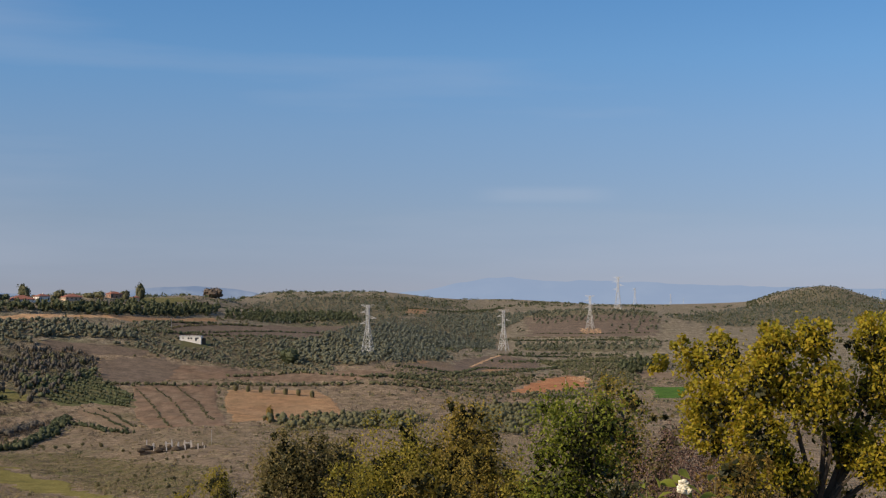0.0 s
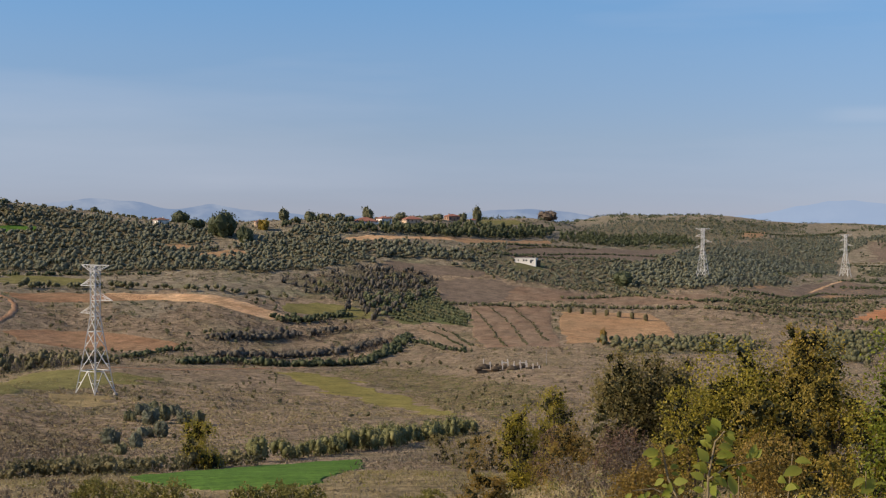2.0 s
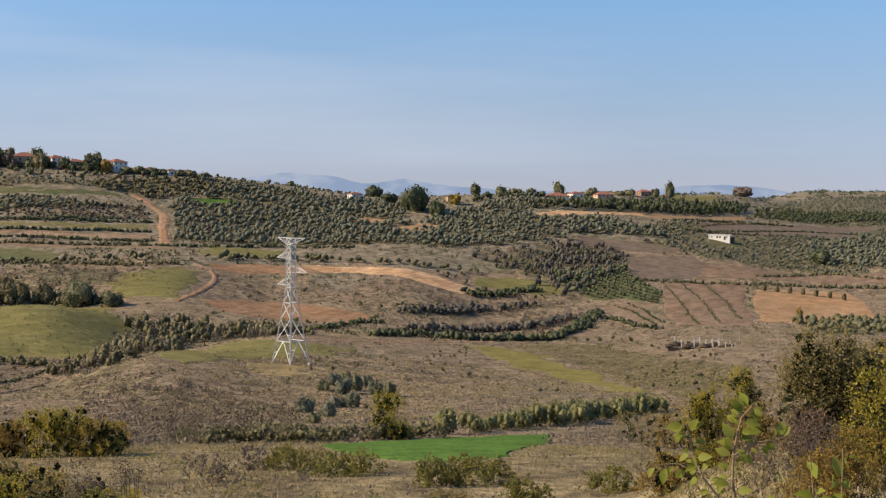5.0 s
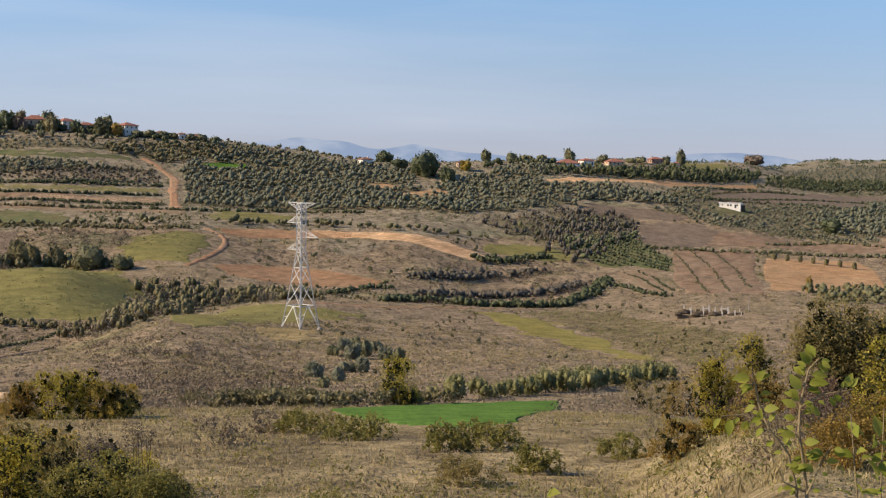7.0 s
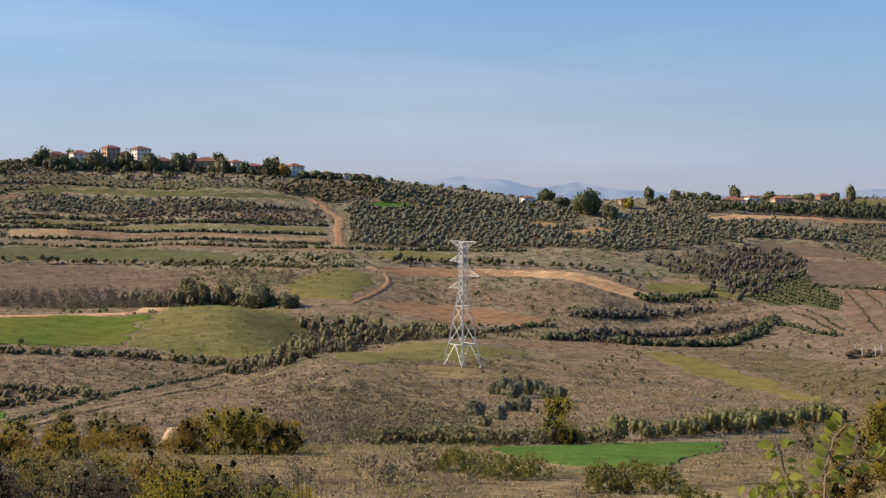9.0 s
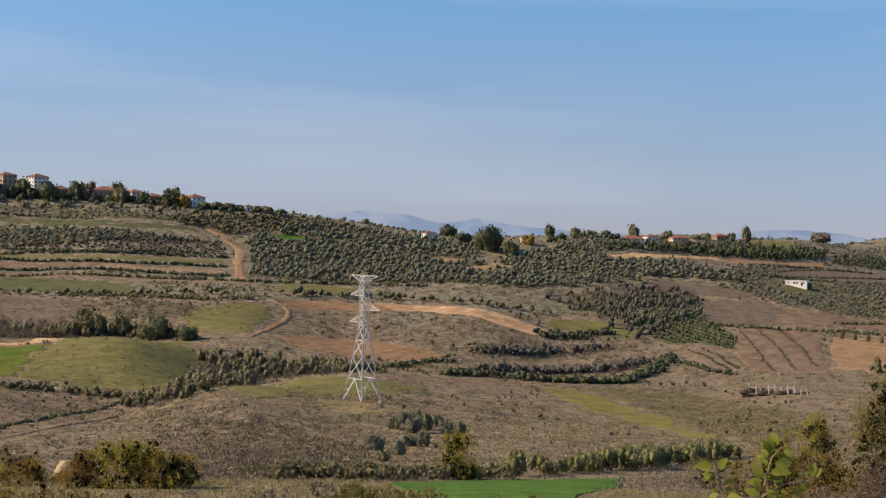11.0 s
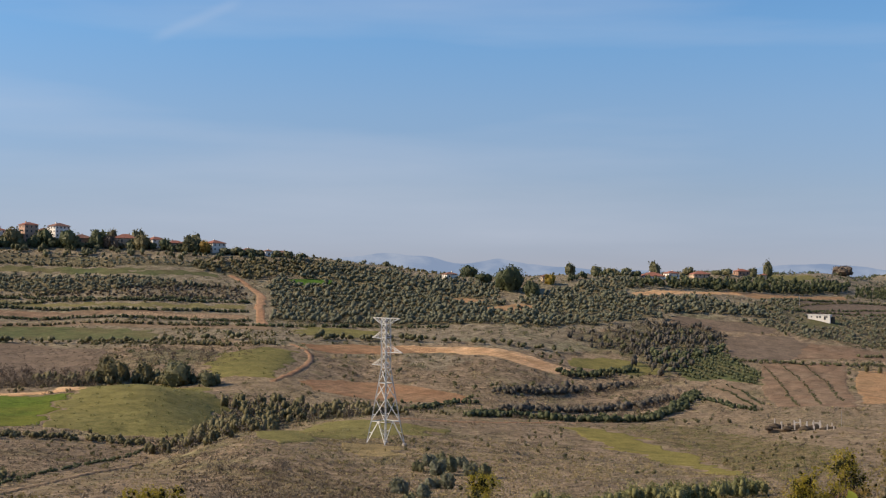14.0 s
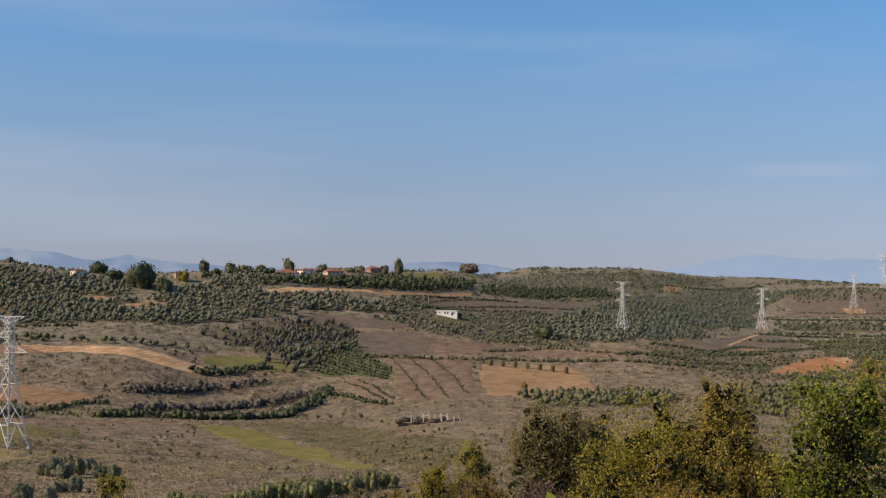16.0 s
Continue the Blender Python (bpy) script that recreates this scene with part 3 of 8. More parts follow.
def spread(name, label, category, kinds, places, mats, sizes=(0.75, 1.3), seed=1):
    """Many alike plants on the ground as one object."""
    rng = np.random.default_rng(seed)
    places = np.asarray(places, float).reshape(-1, 2)
    if len(places) and np.hypot(*places.mean(0)) > 1250:
        kinds = FAR_KINDS.get(id(kinds), kinds)
    vs, fs, ws, k = [], [], [], 0
    z = ground_z(places[:, 0], places[:, 1])
    for (x, y), h in zip(places, z):
        v, f, w = kinds[rng.integers(len(kinds))]
        t, s = rng.uniform(0, 6.28), rng.uniform(*sizes)
        c, d = math.cos(t) * s, math.sin(t) * s
        m = np.array([[c, -d, 0], [d, c, 0], [0, 0, s * rng.uniform(0.85, 1.15)]])
        vs.append(v @ m.T + (x, y, h - 0.05)), fs.append(f + k), ws.append(w)
        k += len(v)
    if not vs:
        return None
    if category in ("grove", "wood", "garden") and seed in PLANTED:
        GROVES.append((category, PLANTED[seed]))
    me = mesh_of(name, np.concatenate(vs), np.concatenate(fs), mats, np.concatenate(ws))
    me.polygons.foreach_set("use_smooth", np.ones(len(me.polygons), bool))
    return tagged(new(name, me), label, category, kind="stuff")


PLANTED, GROVES = {}, []


def grove_places(outline, spacing, turn, jitter, seed, gap=0.08, rows_apart=None):
    """Planted rows within an outline, with some trees missing."""
    rng = np.random.default_rng(seed)
    PLANTED[seed] = outline
    p = np.asarray(outline, float)
    c, size = p.mean(0), np.ptp(p, axis=0).max()
    u = np.arange(-size, size, spacing)
    w = np.arange(-size, size, rows_apart or spacing)
    U, W = np.meshgrid(u, w)
    t = radians(turn)
    x, y = c[0] + U * math.cos(t) - W * math.sin(t), c[1] + U * math.sin(t) + W * math.cos(t)
    x, y = x + rng.normal(0, jitter, x.shape), y + rng.normal(0, jitter, x.shape)
    ok = inside(x, y, outline) & (rng.random(x.shape) > gap)
    return np.stack([x[ok], y[ok]], -1)


def open_only(places):
    """Leaves out the places that lie in a field or on a track."""
    return np.array([p for p in places if not any(inside(p[0], p[1], f_) for f_ in FIELDS)])


def along(line, step, jitter, seed):
    """Places along a line of the plan."""
    rng = np.random.default_rng(seed)
    out = []
    for (x1, y1), (x2, y2) in zip(line, line[1:]):
        n = max(1, int(math.hypot(x2 - x1, y2 - y1) / step))
        s = (np.arange(n) + rng.random(n) * 0.5) / n
        out.append(np.stack([x1 + (x2 - x1) * s, y1 + (y2 - y1) * s], -1))
    out = np.concatenate(out)
    return out + rng.normal(0, jitter, out.shape)


def open_places(n, a0, a1, r0, r1, seed, size, low):
    """Random open places, thicker where the noise is high, off the fields."""
    rng = np.random.default_rng(seed)
    a, r = rng.uniform(a0, a1, n), np.sqrt(rng.uniform(r0 * r0, r1 * r1, n))
    x, y = -np.sin(np.radians(a)) * r, np.cos(np.radians(a)) * r
    ok = rough(x, y, size, seed) + rng.normal(0, 0.25, n) > low
    for f_ in FIELDS:
        ok &= ~inside(x, y, f_)
    return np.stack([x[ok], y[ok]], -1)


kinds_rng = np.random.default_rng(5)
OLIVES = [clump(kinds_rng, 5.4, 3.9, 3, 18, 0.55, 0.0, 0, 0.9) for _ in range(10)]
WOODS = [clump(kinds_rng, 4.6, 4.8, 4, 26, 0.62, -1.0, 0, 0.8) for _ in range(10)]
TWIGGY = [heather(kinds_rng, 3.8, 4.3, 56, 0.34) for _ in range(6)]
SPRIGS = [heather(kinds_rng, 2.5, 0.85, 13, 0.36) for _ in range(10)]
FINE_SPRIGS = [heather(kinds_rng, 3.0, 0.8, 16, 0.24) for _ in range(10)]
SHRUBS = [clump(kinds_rng, 2.8, 1.9, 2, 9, 0.65, -0.3) for _ in range(8)]
TUFTS = [clump(kinds_rng, 1.4, 0.75, 2, 14, 0.32) for _ in range(6)]
LOW_BUSHES = [clump(kinds_rng, 2.8, 1.7, 4, 130, 0.2, -0.5, 0, 0.4) for _ in range(6)]
OLIVE_BUSHES = [clump(kinds_rng, 4.0, 4.2, 10, 400, 0.27, -0.8, 0.14, 0.65) for _ in range(6)]
FAR_KINDS = {id(OLIVES): [clump(kinds_rng, 5.4, 4.3, 1, 11, 1.3, 0.2) for _ in range(6)], id(WOODS): [clump(kinds_rng, 6.8, 6.5, 1, 13, 1.7, -0.5) for _ in range(6)]}


# ---- fields, clearings and tracks ----
field("crop_field", "bright green young crop on the near slope",
      [(-51, 105), (-67, 155), (-64, 168), (-65, 198), (-62, 209), (-46, 154), (-31, 95), (-32, 90), (-33, 86), (-36, 86), (-44, 95)], GREEN_CROP, 0.1, 0.6)
field("crop_field", "strip of green crop beside dark scrub",
      [(-284, 239), (-274, 249), (-249, 250), (-236, 238), (-230, 225), (-236, 208), (-249, 210)], GREEN_CROP, 0.18, 2.0)
field("meadow", "fresh green meadow with a few bushes",
      [(-431, 394), (-426, 417), (-420, 454), (-386, 469), (-363, 433), (-343, 401), (-345, 378), (-355, 361), (-374, 355), (-391, 357)], MEADOW_BRIGHT, 0.18, 5.0)
field("meadow", "dull green grass on a rounded hump",
      [(-386, 469), (-429, 556), (-411, 568), (-370, 547), (-345, 522), (-327, 499), (-306, 461), (-288, 416), (-305, 408), (-323, 399), (-341, 399), (-363, 433)], MEADOW, 0.18, 5.0)
field("bare_strip", "pale bare strip above the meadow",
      [(-443, 411), (-423, 456), (-403, 478), (-433, 543), (-385, 483), (-397, 471), (-414, 448), (-428, 419)], SAND_SOIL, 0.18, 2.0)
field("meadow", "olive-green rough grass beside the dirt track",
      [(-423, 639), (-420, 666), (-396, 674), (-380, 641), (-360, 586), (-376, 575), (-397, 588), (-410, 602)], MEADOW, 0.18, 5.0)
field("bare_field", "red ploughed soil on the spur",
      [(-418, 708), (-401, 740), (-378, 752), (-354, 763), (-346, 746), (-366, 728), (-389, 710), (-397, 694)], RED_SOIL, 0.18, 2.0)
field("bare_field", "sandy bare soil curving along the spur",
      [(-379, 754), (-355, 765), (-330, 776), (-308, 783), (-289, 780), (-275, 779), (-279, 758), (-292, 752), (-313, 752), (-342, 747), (-356, 738)], SAND_SOIL, 0.18, 2.0)
field("bare_field", "red tilled soil below the spur",
      [(-350, 593), (-354, 635), (-339, 655), (-316, 654), (-297, 653), (-283, 643), (-277, 624), (-294, 608), (-306, 598), (-318, 587), (-333, 580)], RED_SOIL, 0.18, 2.0)
field("grass_strip", "pale green grass strip below the olives",
      [(-463, 791), (-439, 802), (-410, 805), (-402, 781), (-424, 753), (-439, 742)], MEADOW, 0.18, 5.0)
field("bare_strip", "sandy terrace strip on the hillside",
      [(-703, 706), (-675, 735), (-660, 721), (-685, 690)], PALE_SOIL, 0.18, 2.0)
field("bare_field", "grey-brown fallow flat at the hill's foot",
      [(-572, 553), (-607, 596), (-570, 650), (-506, 647), (-455, 583), (-463, 536), (-520, 489)], FALLOW, 0.18, 2.0)
field("bare_strip", "brown terrace strip on the hillside",
      [(-673, 733), (-614, 757), (-559, 780), (-514, 808), (-505, 794), (-551, 768), (-604, 745), (-660, 721)], BROWN_SOIL, 0.18, 2.0)
field("bare_strip", "narrow sandy terrace strip on the hillside",
      [(-587, 760), (-541, 787), (-513, 806), (-507, 796), (-535, 777), (-581, 752)], PALE_SOIL, 0.18, 2.0)
field("grass_strip", "pale green strip on the far ridge",
      [(-313, 1426), (-275, 1515), (-254, 1443), (-275, 1265)], MEADOW, 0.18, 5.0)
field("grass_strip", "pale green terrace strip on the hillside",
      [(-753, 678), (-702, 740), (-658, 762), (-587, 786), (-530, 832), (-523, 821), (-580, 776), (-651, 753), (-692, 730), (-736, 693)], PALE_GRASS, 0.18, 5.0)
field("bare_strip", "grey tilled terrace at the hill's foot",
      [(-700, 635), (-662, 699), (-594, 733), (-524, 761), (-474, 772), (-459, 751), (-508, 739), (-583, 720), (-662, 673), (-688, 629)], TAN_SOIL, 0.18, 2.0)
field("crop_field", "dull green crop at the hill's foot",
      [(-668, 593), (-659, 669), (-611, 708), (-533, 724), (-513, 709), (-506, 688), (-572, 662), (-617, 618), (-644, 580)], DULL_GREEN, 0.18, 5.0)
field("grass_strip", "green grass band below the village",
      [(-817, 689), (-787, 769), (-724, 825), (-638, 853), (-596, 896), (-588, 881), (-643, 832), (-715, 815), (-780, 762), (-809, 682)], DULL_GREEN, 0.18, 5.0)
field("bare_strip", "brown bare terrace below the village",
      [(-790, 727), (-762, 779), (-755, 767), (-778, 722)], BROWN_SOIL, 0.18, 2.0)
field("grass_strip", "small green clearing among the olives",
      [(-554, 922), (-532, 946), (-518, 940), (-540, 910)], GREEN_CROP, 0.18, 2.0)
field("bare_strip", "tan clearing among the olives",
      [(-441, 944), (-416, 957), (-401, 954), (-408, 938), (-428, 934)], ORANGE_SOIL, 0.18, 2.0)
field("bare_strip", "tan clearing below dark trees",
      [(-395, 924), (-380, 955), (-365, 953), (-363, 935), (-386, 907)], ORANGE_SOIL, 0.18, 2.0)
field("bare_strip", "long pale ochre field on the far slope",
      [(-330, 1040), (-302, 1083), (-271, 1140), (-257, 1141), (-297, 1063), (-319, 1039)], SAND_SOIL, 0.18, 2.0)
field("bare_strip", "long reddish field on the far slope",
      [(-271, 1140), (-242, 1201), (-209, 1304), (-201, 1278), (-246, 1130), (-259, 1130)], ORANGE_SOIL, 0.18, 2.0)
field("bare_field", "grey-brown fallow field",
      [(-282, 981), (-276, 1004), (-229, 1018), (-219, 1011), (-252, 976), (-270, 967)], TAN_SOIL, 0.18, 2.0)
field("bare_field", "brown field with planted lines",
      [(-191, 875), (-147, 923), (-120, 778), (-107, 717), (-144, 704), (-164, 765)], BROWN_SOIL, 0.18, 2.0)
field("bare_field", "orange bare soil with a row of young trees",
      [(-134, 894), (-81, 911), (-67, 881), (-52, 799), (-85, 761), (-109, 741), (-131, 854)], ORANGE_SOIL, 0.18, 2.0)
field("grass_strip", "yellow-green grass strip running downhill",
      [(-204, 557), (-190, 568), (-160, 535), (-130, 488), (-102, 430), (-89, 396), (-106, 413), (-126, 448), (-154, 486), (-179, 514)], GOLD_GRASS, 0.18, 5.0)
field("grass_strip", "straw-coloured grass round the pylon's feet",
      [(-208, 385), (-210, 405), (-198, 399), (-188, 381), (-191, 366), (-197, 363)], STRAW_GROUND, 0.18, 5.0)
field("meadow", "rough yellowish grass on the knoll",
      [(-234, 368), (-276, 481), (-237, 471), (-221, 481), (-209, 452), (-221, 407), (-215, 347)], MEADOW, 0.18, 5.0)
field("meadow", "dull green rough grass below the ruin",
      [(-189, 618), (-161, 626), (-106, 530), (-78, 493), (-64, 405), (-72, 359), (-92, 411), (-103, 437), (-133, 500), (-162, 540), (-191, 580)], VALLEY_GRASS, 0.1, 5.0, planted=True)
field("grass_strip", "short grass round the white building",
      [(-201, 1069), (-180, 1113), (-173, 1068), (-195, 1035)], DULL_GREEN, 0.18, 5.0)
field("bare_strip", "tan striped ground beside the gully",
      [(-201, 786), (-188, 807), (-156, 727), (-158, 703)], TAN_SOIL, 0.18, 2.0)
field("garden_plot", "green planted plot in the side gully",
      [(-243, 839), (-232, 873), (-222, 903), (-181, 838), (-174, 798), (-196, 808), (-214, 797)], DULL_GREEN, 0.18, 5.0)
field("bare_field", "red soil scar with a sandy edge",
      [(47, 986), (60, 1041), (88, 1146), (105, 1180), (116, 1126), (104, 1033), (84, 985), (63, 967), (48, 959)], SCAR_SOIL, 0.18, 5.0)
field("bare_field", "sandy end of the soil scar",
      [(98, 1154), (118, 1183), (117, 1126), (105, 1077)], SAND_SOIL, 0.18, 2.0)
field("bare_pad", "sandy pad at a pylon's foot",
      [(163, 1745), (192, 1730), (187, 1666), (161, 1656)], SAND_SOIL, 0.18, 2.0)
field("bare_strip", "tan bare slope beside a pylon",
      [(22, 1197), (58, 1375), (62, 1360), (85, 1262), (35, 1167)], ORANGE_SOIL, 0.18, 2.0)
field("bare_strip", "tan clearing in the valley",
      [(-25, 1161), (-7, 1195), (7, 1148), (-6, 1095)], ORANGE_SOIL, 0.18, 2.0)
field("crop_field", "green field behind the trees",
      [(151, 1044), (178, 1043), (157, 928), (137, 922)], GREEN_CROP, 0.18, 2.0)
field("bare_strip", "tan strip beyond the green field",
      [(161, 1246), (207, 1201), (198, 1138), (161, 1181)], TAN_SOIL, 0.18, 2.0)
field("bare_field", "tan orchard ground on the far slope",
      [(110, 1974), (209, 1916), (292, 1889), (249, 1633), (188, 1609), (95, 1644)], FALLOW, 0.18, 14.0)
field("bare_strip", "orange clearing on the far ridge",
      [(-49, 1920), (-19, 1979), (-25, 1848), (-49, 1804)], ORANGE_SOIL, 0.18, 2.0)
field("bare_strip", "brown fallow strips along the valley",
      [(-224, 939), (-186, 973), (-143, 995), (-58, 1023), (-26, 1014), (-55, 963), (-135, 942), (-206, 895)], BROWN_SOIL, 0.18, 2.0)
field("bare_field", "bare brown terraces above the white building",
      [(-230, 1201), (-196, 1287), (-176, 1297), (-128, 1439), (-85, 1492), (-102, 1400), (-116, 1313), (-97, 1264), (-173, 1139), (-207, 1082)], FALLOW, 0.18, 4.0)
field("bare_field", "tan knoll under a pylon",
      [(8, 1224), (34, 1313), (57, 1375), (87, 1327), (86, 1239), (45, 1196), (7, 1132)], FALLOW, 0.2, 4.0)
field("bare_strip", "sandy mound in the valley",
      [(-29, 1076), (-11, 1197), (7, 1197), (20, 1122), (-10, 1053)], TAN_SOIL, 0.2, 4.0)
field("bare_strip", "tan fallow strip between olives and gully",
      [(-280, 995), (-260, 1012), (-224, 1018), (-207, 1014), (-207, 995), (-221, 986), (-255, 980), (-273, 968)], FALLOW, 0.22, 3.0)
field("bare_field", "pinkish bare slope beside the gully",
      [(-235, 961), (-220, 984), (-194, 992), (-176, 976), (-178, 908), (-199, 876), (-214, 892)], FALLOW, 0.22, 4.0)
field("meadow", "greenish grass below the sandy field",
      [(-291, 799), (-276, 828), (-252, 832), (-232, 813), (-240, 791), (-255, 797), (-274, 791), (-283, 787)], MEADOW, 0.2, 3.0)
track("dirt_track", "pale track up a bare knoll to a pylon", [(23, 1198), (32, 1243), (45, 1315), (56, 1369)], 5, SAND_SOIL)
track("dirt_track", "red dirt track climbing the hillside",
      [(-589, 898), (-570, 887), (-556, 876), (-539, 862), (-522, 832), (-502, 802), (-481, 772)], 7, DIRT)
track("dirt_track", "dirt track curving off the red field",
      [(-417, 698), (-401, 688), (-389, 674), (-376, 645), (-360, 601), (-354, 576)], 4, DIRT)
track("dirt_track", "pale dirt track along the terraces",
      [(-243, 484), (-233, 504), (-223, 524), (-215, 567), (-207, 607)], 3, DIRT)
track("dirt_track", "pale bank along the valley ditch",
      [(-205, 212), (-228, 248), (-236, 269), (-241, 292), (-250, 319), (-262, 350)], 3.2, TAN_SOIL)


# ---- groves, woods and hedges ----
spread("olive_grove", "grey-green olive trees planted over the hillside", "grove", OLIVES,
       open_only(grove_places([(-545, 880), (-559, 915), (-553, 950), (-543, 974), (-503, 1001), (-463, 999), (-413, 970), (-357, 919), (-315, 918), (-326, 880), (-407, 843), (-463, 809), (-489, 796)], 5.8, 20, .9, 11, .05)), [OLIVE, BARK], seed=11)
spread("olive_grove", "young olive trees in rows below the village", "grove", OLIVES,
       open_only(grove_places([(-838, 707), (-816, 786), (-784, 827), (-705, 869), (-617, 911), (-589, 916), (-643, 859), (-728, 829), (-818, 689)], 5.5, 42, .35, 12, .05, 10)), [HAZED_SILVER_OLIVE, BARK], sizes=(0.5, 0.8), seed=12)
spread("olive_grove", "dense olive trees on a terrace", "grove", OLIVES,
       open_only(grove_places([(-762, 780), (-641, 830), (-577, 853), (-626, 797), (-728, 750)], 4.6, 10, 1.1, 13, .04)), [OLIVE, BARK], sizes=(0.6, 1.0), seed=13)
spread("olive_grove", "scattered olive trees on the upper terraces", "grove", OLIVES,
       grove_places([(-806, 680), (-787, 719), (-753, 764), (-730, 748), (-752, 708), (-783, 660)], 5.5, 10, 1.4, 14, .12), [OLIVE, BARK], sizes=(0.5, 0.85), seed=14)
spread("olive_grove", "olive trees at the hill's edge", "grove", OLIVES,
       grove_places([(-774, 652), (-748, 671), (-677, 605), (-675, 569)], 8, 25, 1, 15, .05), [OLIVE, BARK], seed=15)
spread("olive_grove", "olive trees in close straight rows", "grove", OLIVES,
       grove_places([(-651, 549), (-623, 600), (-583, 566), (-550, 507), (-547, 461)], 5.5, 18, .4, 16, .04, 8), [OLIVE, BARK], seed=16)
spread("olive_grove", "olive trees right of the track", "grove", OLIVES,
       grove_places([(-583, 947), (-569, 985), (-531, 1010), (-530, 971), (-553, 940)], 9, 20, 1.5, 17, .1), [OLIVE, BARK], seed=17)
spread("olive_grove", "olive trees and oaks on the far slope", "grove", OLIVES,
       open_only(grove_places([(-286, 994), (-227, 1026), (-220, 1014), (-248, 993), (-269, 980), (-283, 970)], 6.2, 40, 1.8, 18, .1)), [OLIVE, BARK], seed=18)
spread("olive_grove", "olive trees round the white building", "grove", OLIVES,
       open_only(grove_places([(-250, 1108), (-201, 1256), (-108, 1409), (-76, 1007), (-133, 1018), (-186, 987), (-224, 1012)], 6.6, 30, 1.2, 19, .2)), [OLIVE, BARK], sizes=(0.5, 0.9), seed=19)
spread("wood", "dull green gully trees", "wood", WOODS,
       grove_places([(-338, 511), (-340, 535), (-329, 536), (-310, 538), (-287, 547), (-273, 560), (-265, 544), (-267, 490), (-295, 493), (-231, 363), (-244, 355), (-274, 373), (-281, 380), (-280, 404), (-309, 468)], 5, 12, 1.4, 20, .42), [SCRUB_OAK, BARK], seed=20)
spread("wood", "grey-brown bare trees in the gully", "wood", TWIGGY,
       grove_places([(-338, 511), (-340, 535), (-329, 536), (-310, 538), (-287, 547), (-273, 560), (-265, 544), (-267, 490), (-295, 493), (-231, 363), (-244, 355), (-274, 373), (-281, 380), (-280, 404), (-309, 468)], 6, 25, 1.8, 21, .3), [GREY_TWIG, BARK], seed=21)
spread("olive_grove", "scrub oaks on the village hill's shoulder", "grove", OLIVES,
       open_only(grove_places([(-626, 910), (-607, 929), (-583, 947), (-558, 966), (-534, 978), (-547, 947), (-564, 926), (-566, 897), (-585, 894), (-616, 888)], 5, 15, 1.6, 22, .2)), [SCRUB_OAK, BARK], seed=22)
spread("scrub", "dull brown bushes on the terraces", "scrub", SHRUBS,
       open_only(grove_places([(-631, 803), (-587, 853), (-562, 875), (-539, 842), (-594, 794), (-664, 775)], 3.4, 10, 1.3, 23, .3)), [BRUSH, BARK], seed=23)
spread("scrub", "dull brown bushes on the terraces", "scrub", SHRUBS,
       open_only(grove_places([(-731, 658), (-699, 702), (-683, 687), (-701, 641)], 3.4, 10, 1.3, 24, .3)), [BRUSH, BARK], seed=24)
spread("wood", "grey bare trees beside the meadow", "wood", TWIGGY,
       grove_places([(-501, 423), (-513, 466), (-414, 377), (-408, 359), (-409, 345)], 5, 10, 1.8, 25, .25), [GREY_TWIG, BARK], seed=25)
spread("scrub", "olive-brown bushes in the valley", "scrub", SHRUBS,
       open_only(grove_places([(-309, 261), (-293, 276), (-270, 292), (-255, 296), (-253, 267), (-249, 252), (-271, 249), (-285, 240)], 3, 10, 1.2, 26, .35)), [SCRUB_OAK, BARK], seed=26)
spread("grass", "dull green grass in the valley", "grass", FINE_SPRIGS,
       grove_places([(-189, 618), (-161, 626), (-106, 530), (-78, 493), (-64, 405), (-72, 359), (-92, 411), (-103, 437), (-133, 500), (-162, 540), (-191, 580)], 4, 8, 1.6, 27, .4), [WEED, BARK], seed=27)
spread("grass", "pale grass tufts on the hump", "grass", FINE_SPRIGS,
       grove_places([(-386, 469), (-429, 556), (-411, 568), (-370, 547), (-345, 522), (-327, 499), (-306, 461), (-288, 416), (-305, 408), (-323, 399), (-341, 399), (-363, 433)], 5, 8, 2, 28, .4), [WEED, BARK], seed=28)
spread("brush", "brown scrub at the hill's foot", "scrub", FINE_SPRIGS,
       grove_places([(-524, 651), (-466, 653), (-412, 665), (-399, 602), (-434, 590), (-463, 575)], 3.4, 8, 1.2, 29, .25), [BRUSH, BARK], seed=29)
spread("wood", "low bare trees at the hill's foot", "wood", TWIGGY,
       grove_places([(-486, 631), (-462, 647), (-423, 644), (-413, 612), (-441, 600)], 7, 8, 2.5, 30, .3), [BARE_TWIG, BARK], seed=30)
spread("grass", "pale tufts beside the dirt track", "grass", FINE_SPRIGS,
       grove_places([(-423, 639), (-420, 666), (-396, 674), (-380, 641), (-360, 586), (-376, 575), (-397, 588), (-410, 602)], 5, 8, 2, 31, .35), [WEED, BARK], seed=31)
spread("grass", "straw tufts round the pylon", "grass", FINE_SPRIGS,
       grove_places([(-247, 415), (-238, 455), (-221, 478), (-198, 428), (-183, 378), (-193, 356), (-205, 351)], 4.2, 8, 2, 32, .35), [STRAW, BARK], seed=32)
spread("wood", "dark scrub over the far hill", "wood", WOODS,
       open_places(1500, -17.5, -12, 2500, 3040, 44, 120, -0.2), [DARK_LEAF, BARK], sizes=(0.3, 0.65), seed=44)
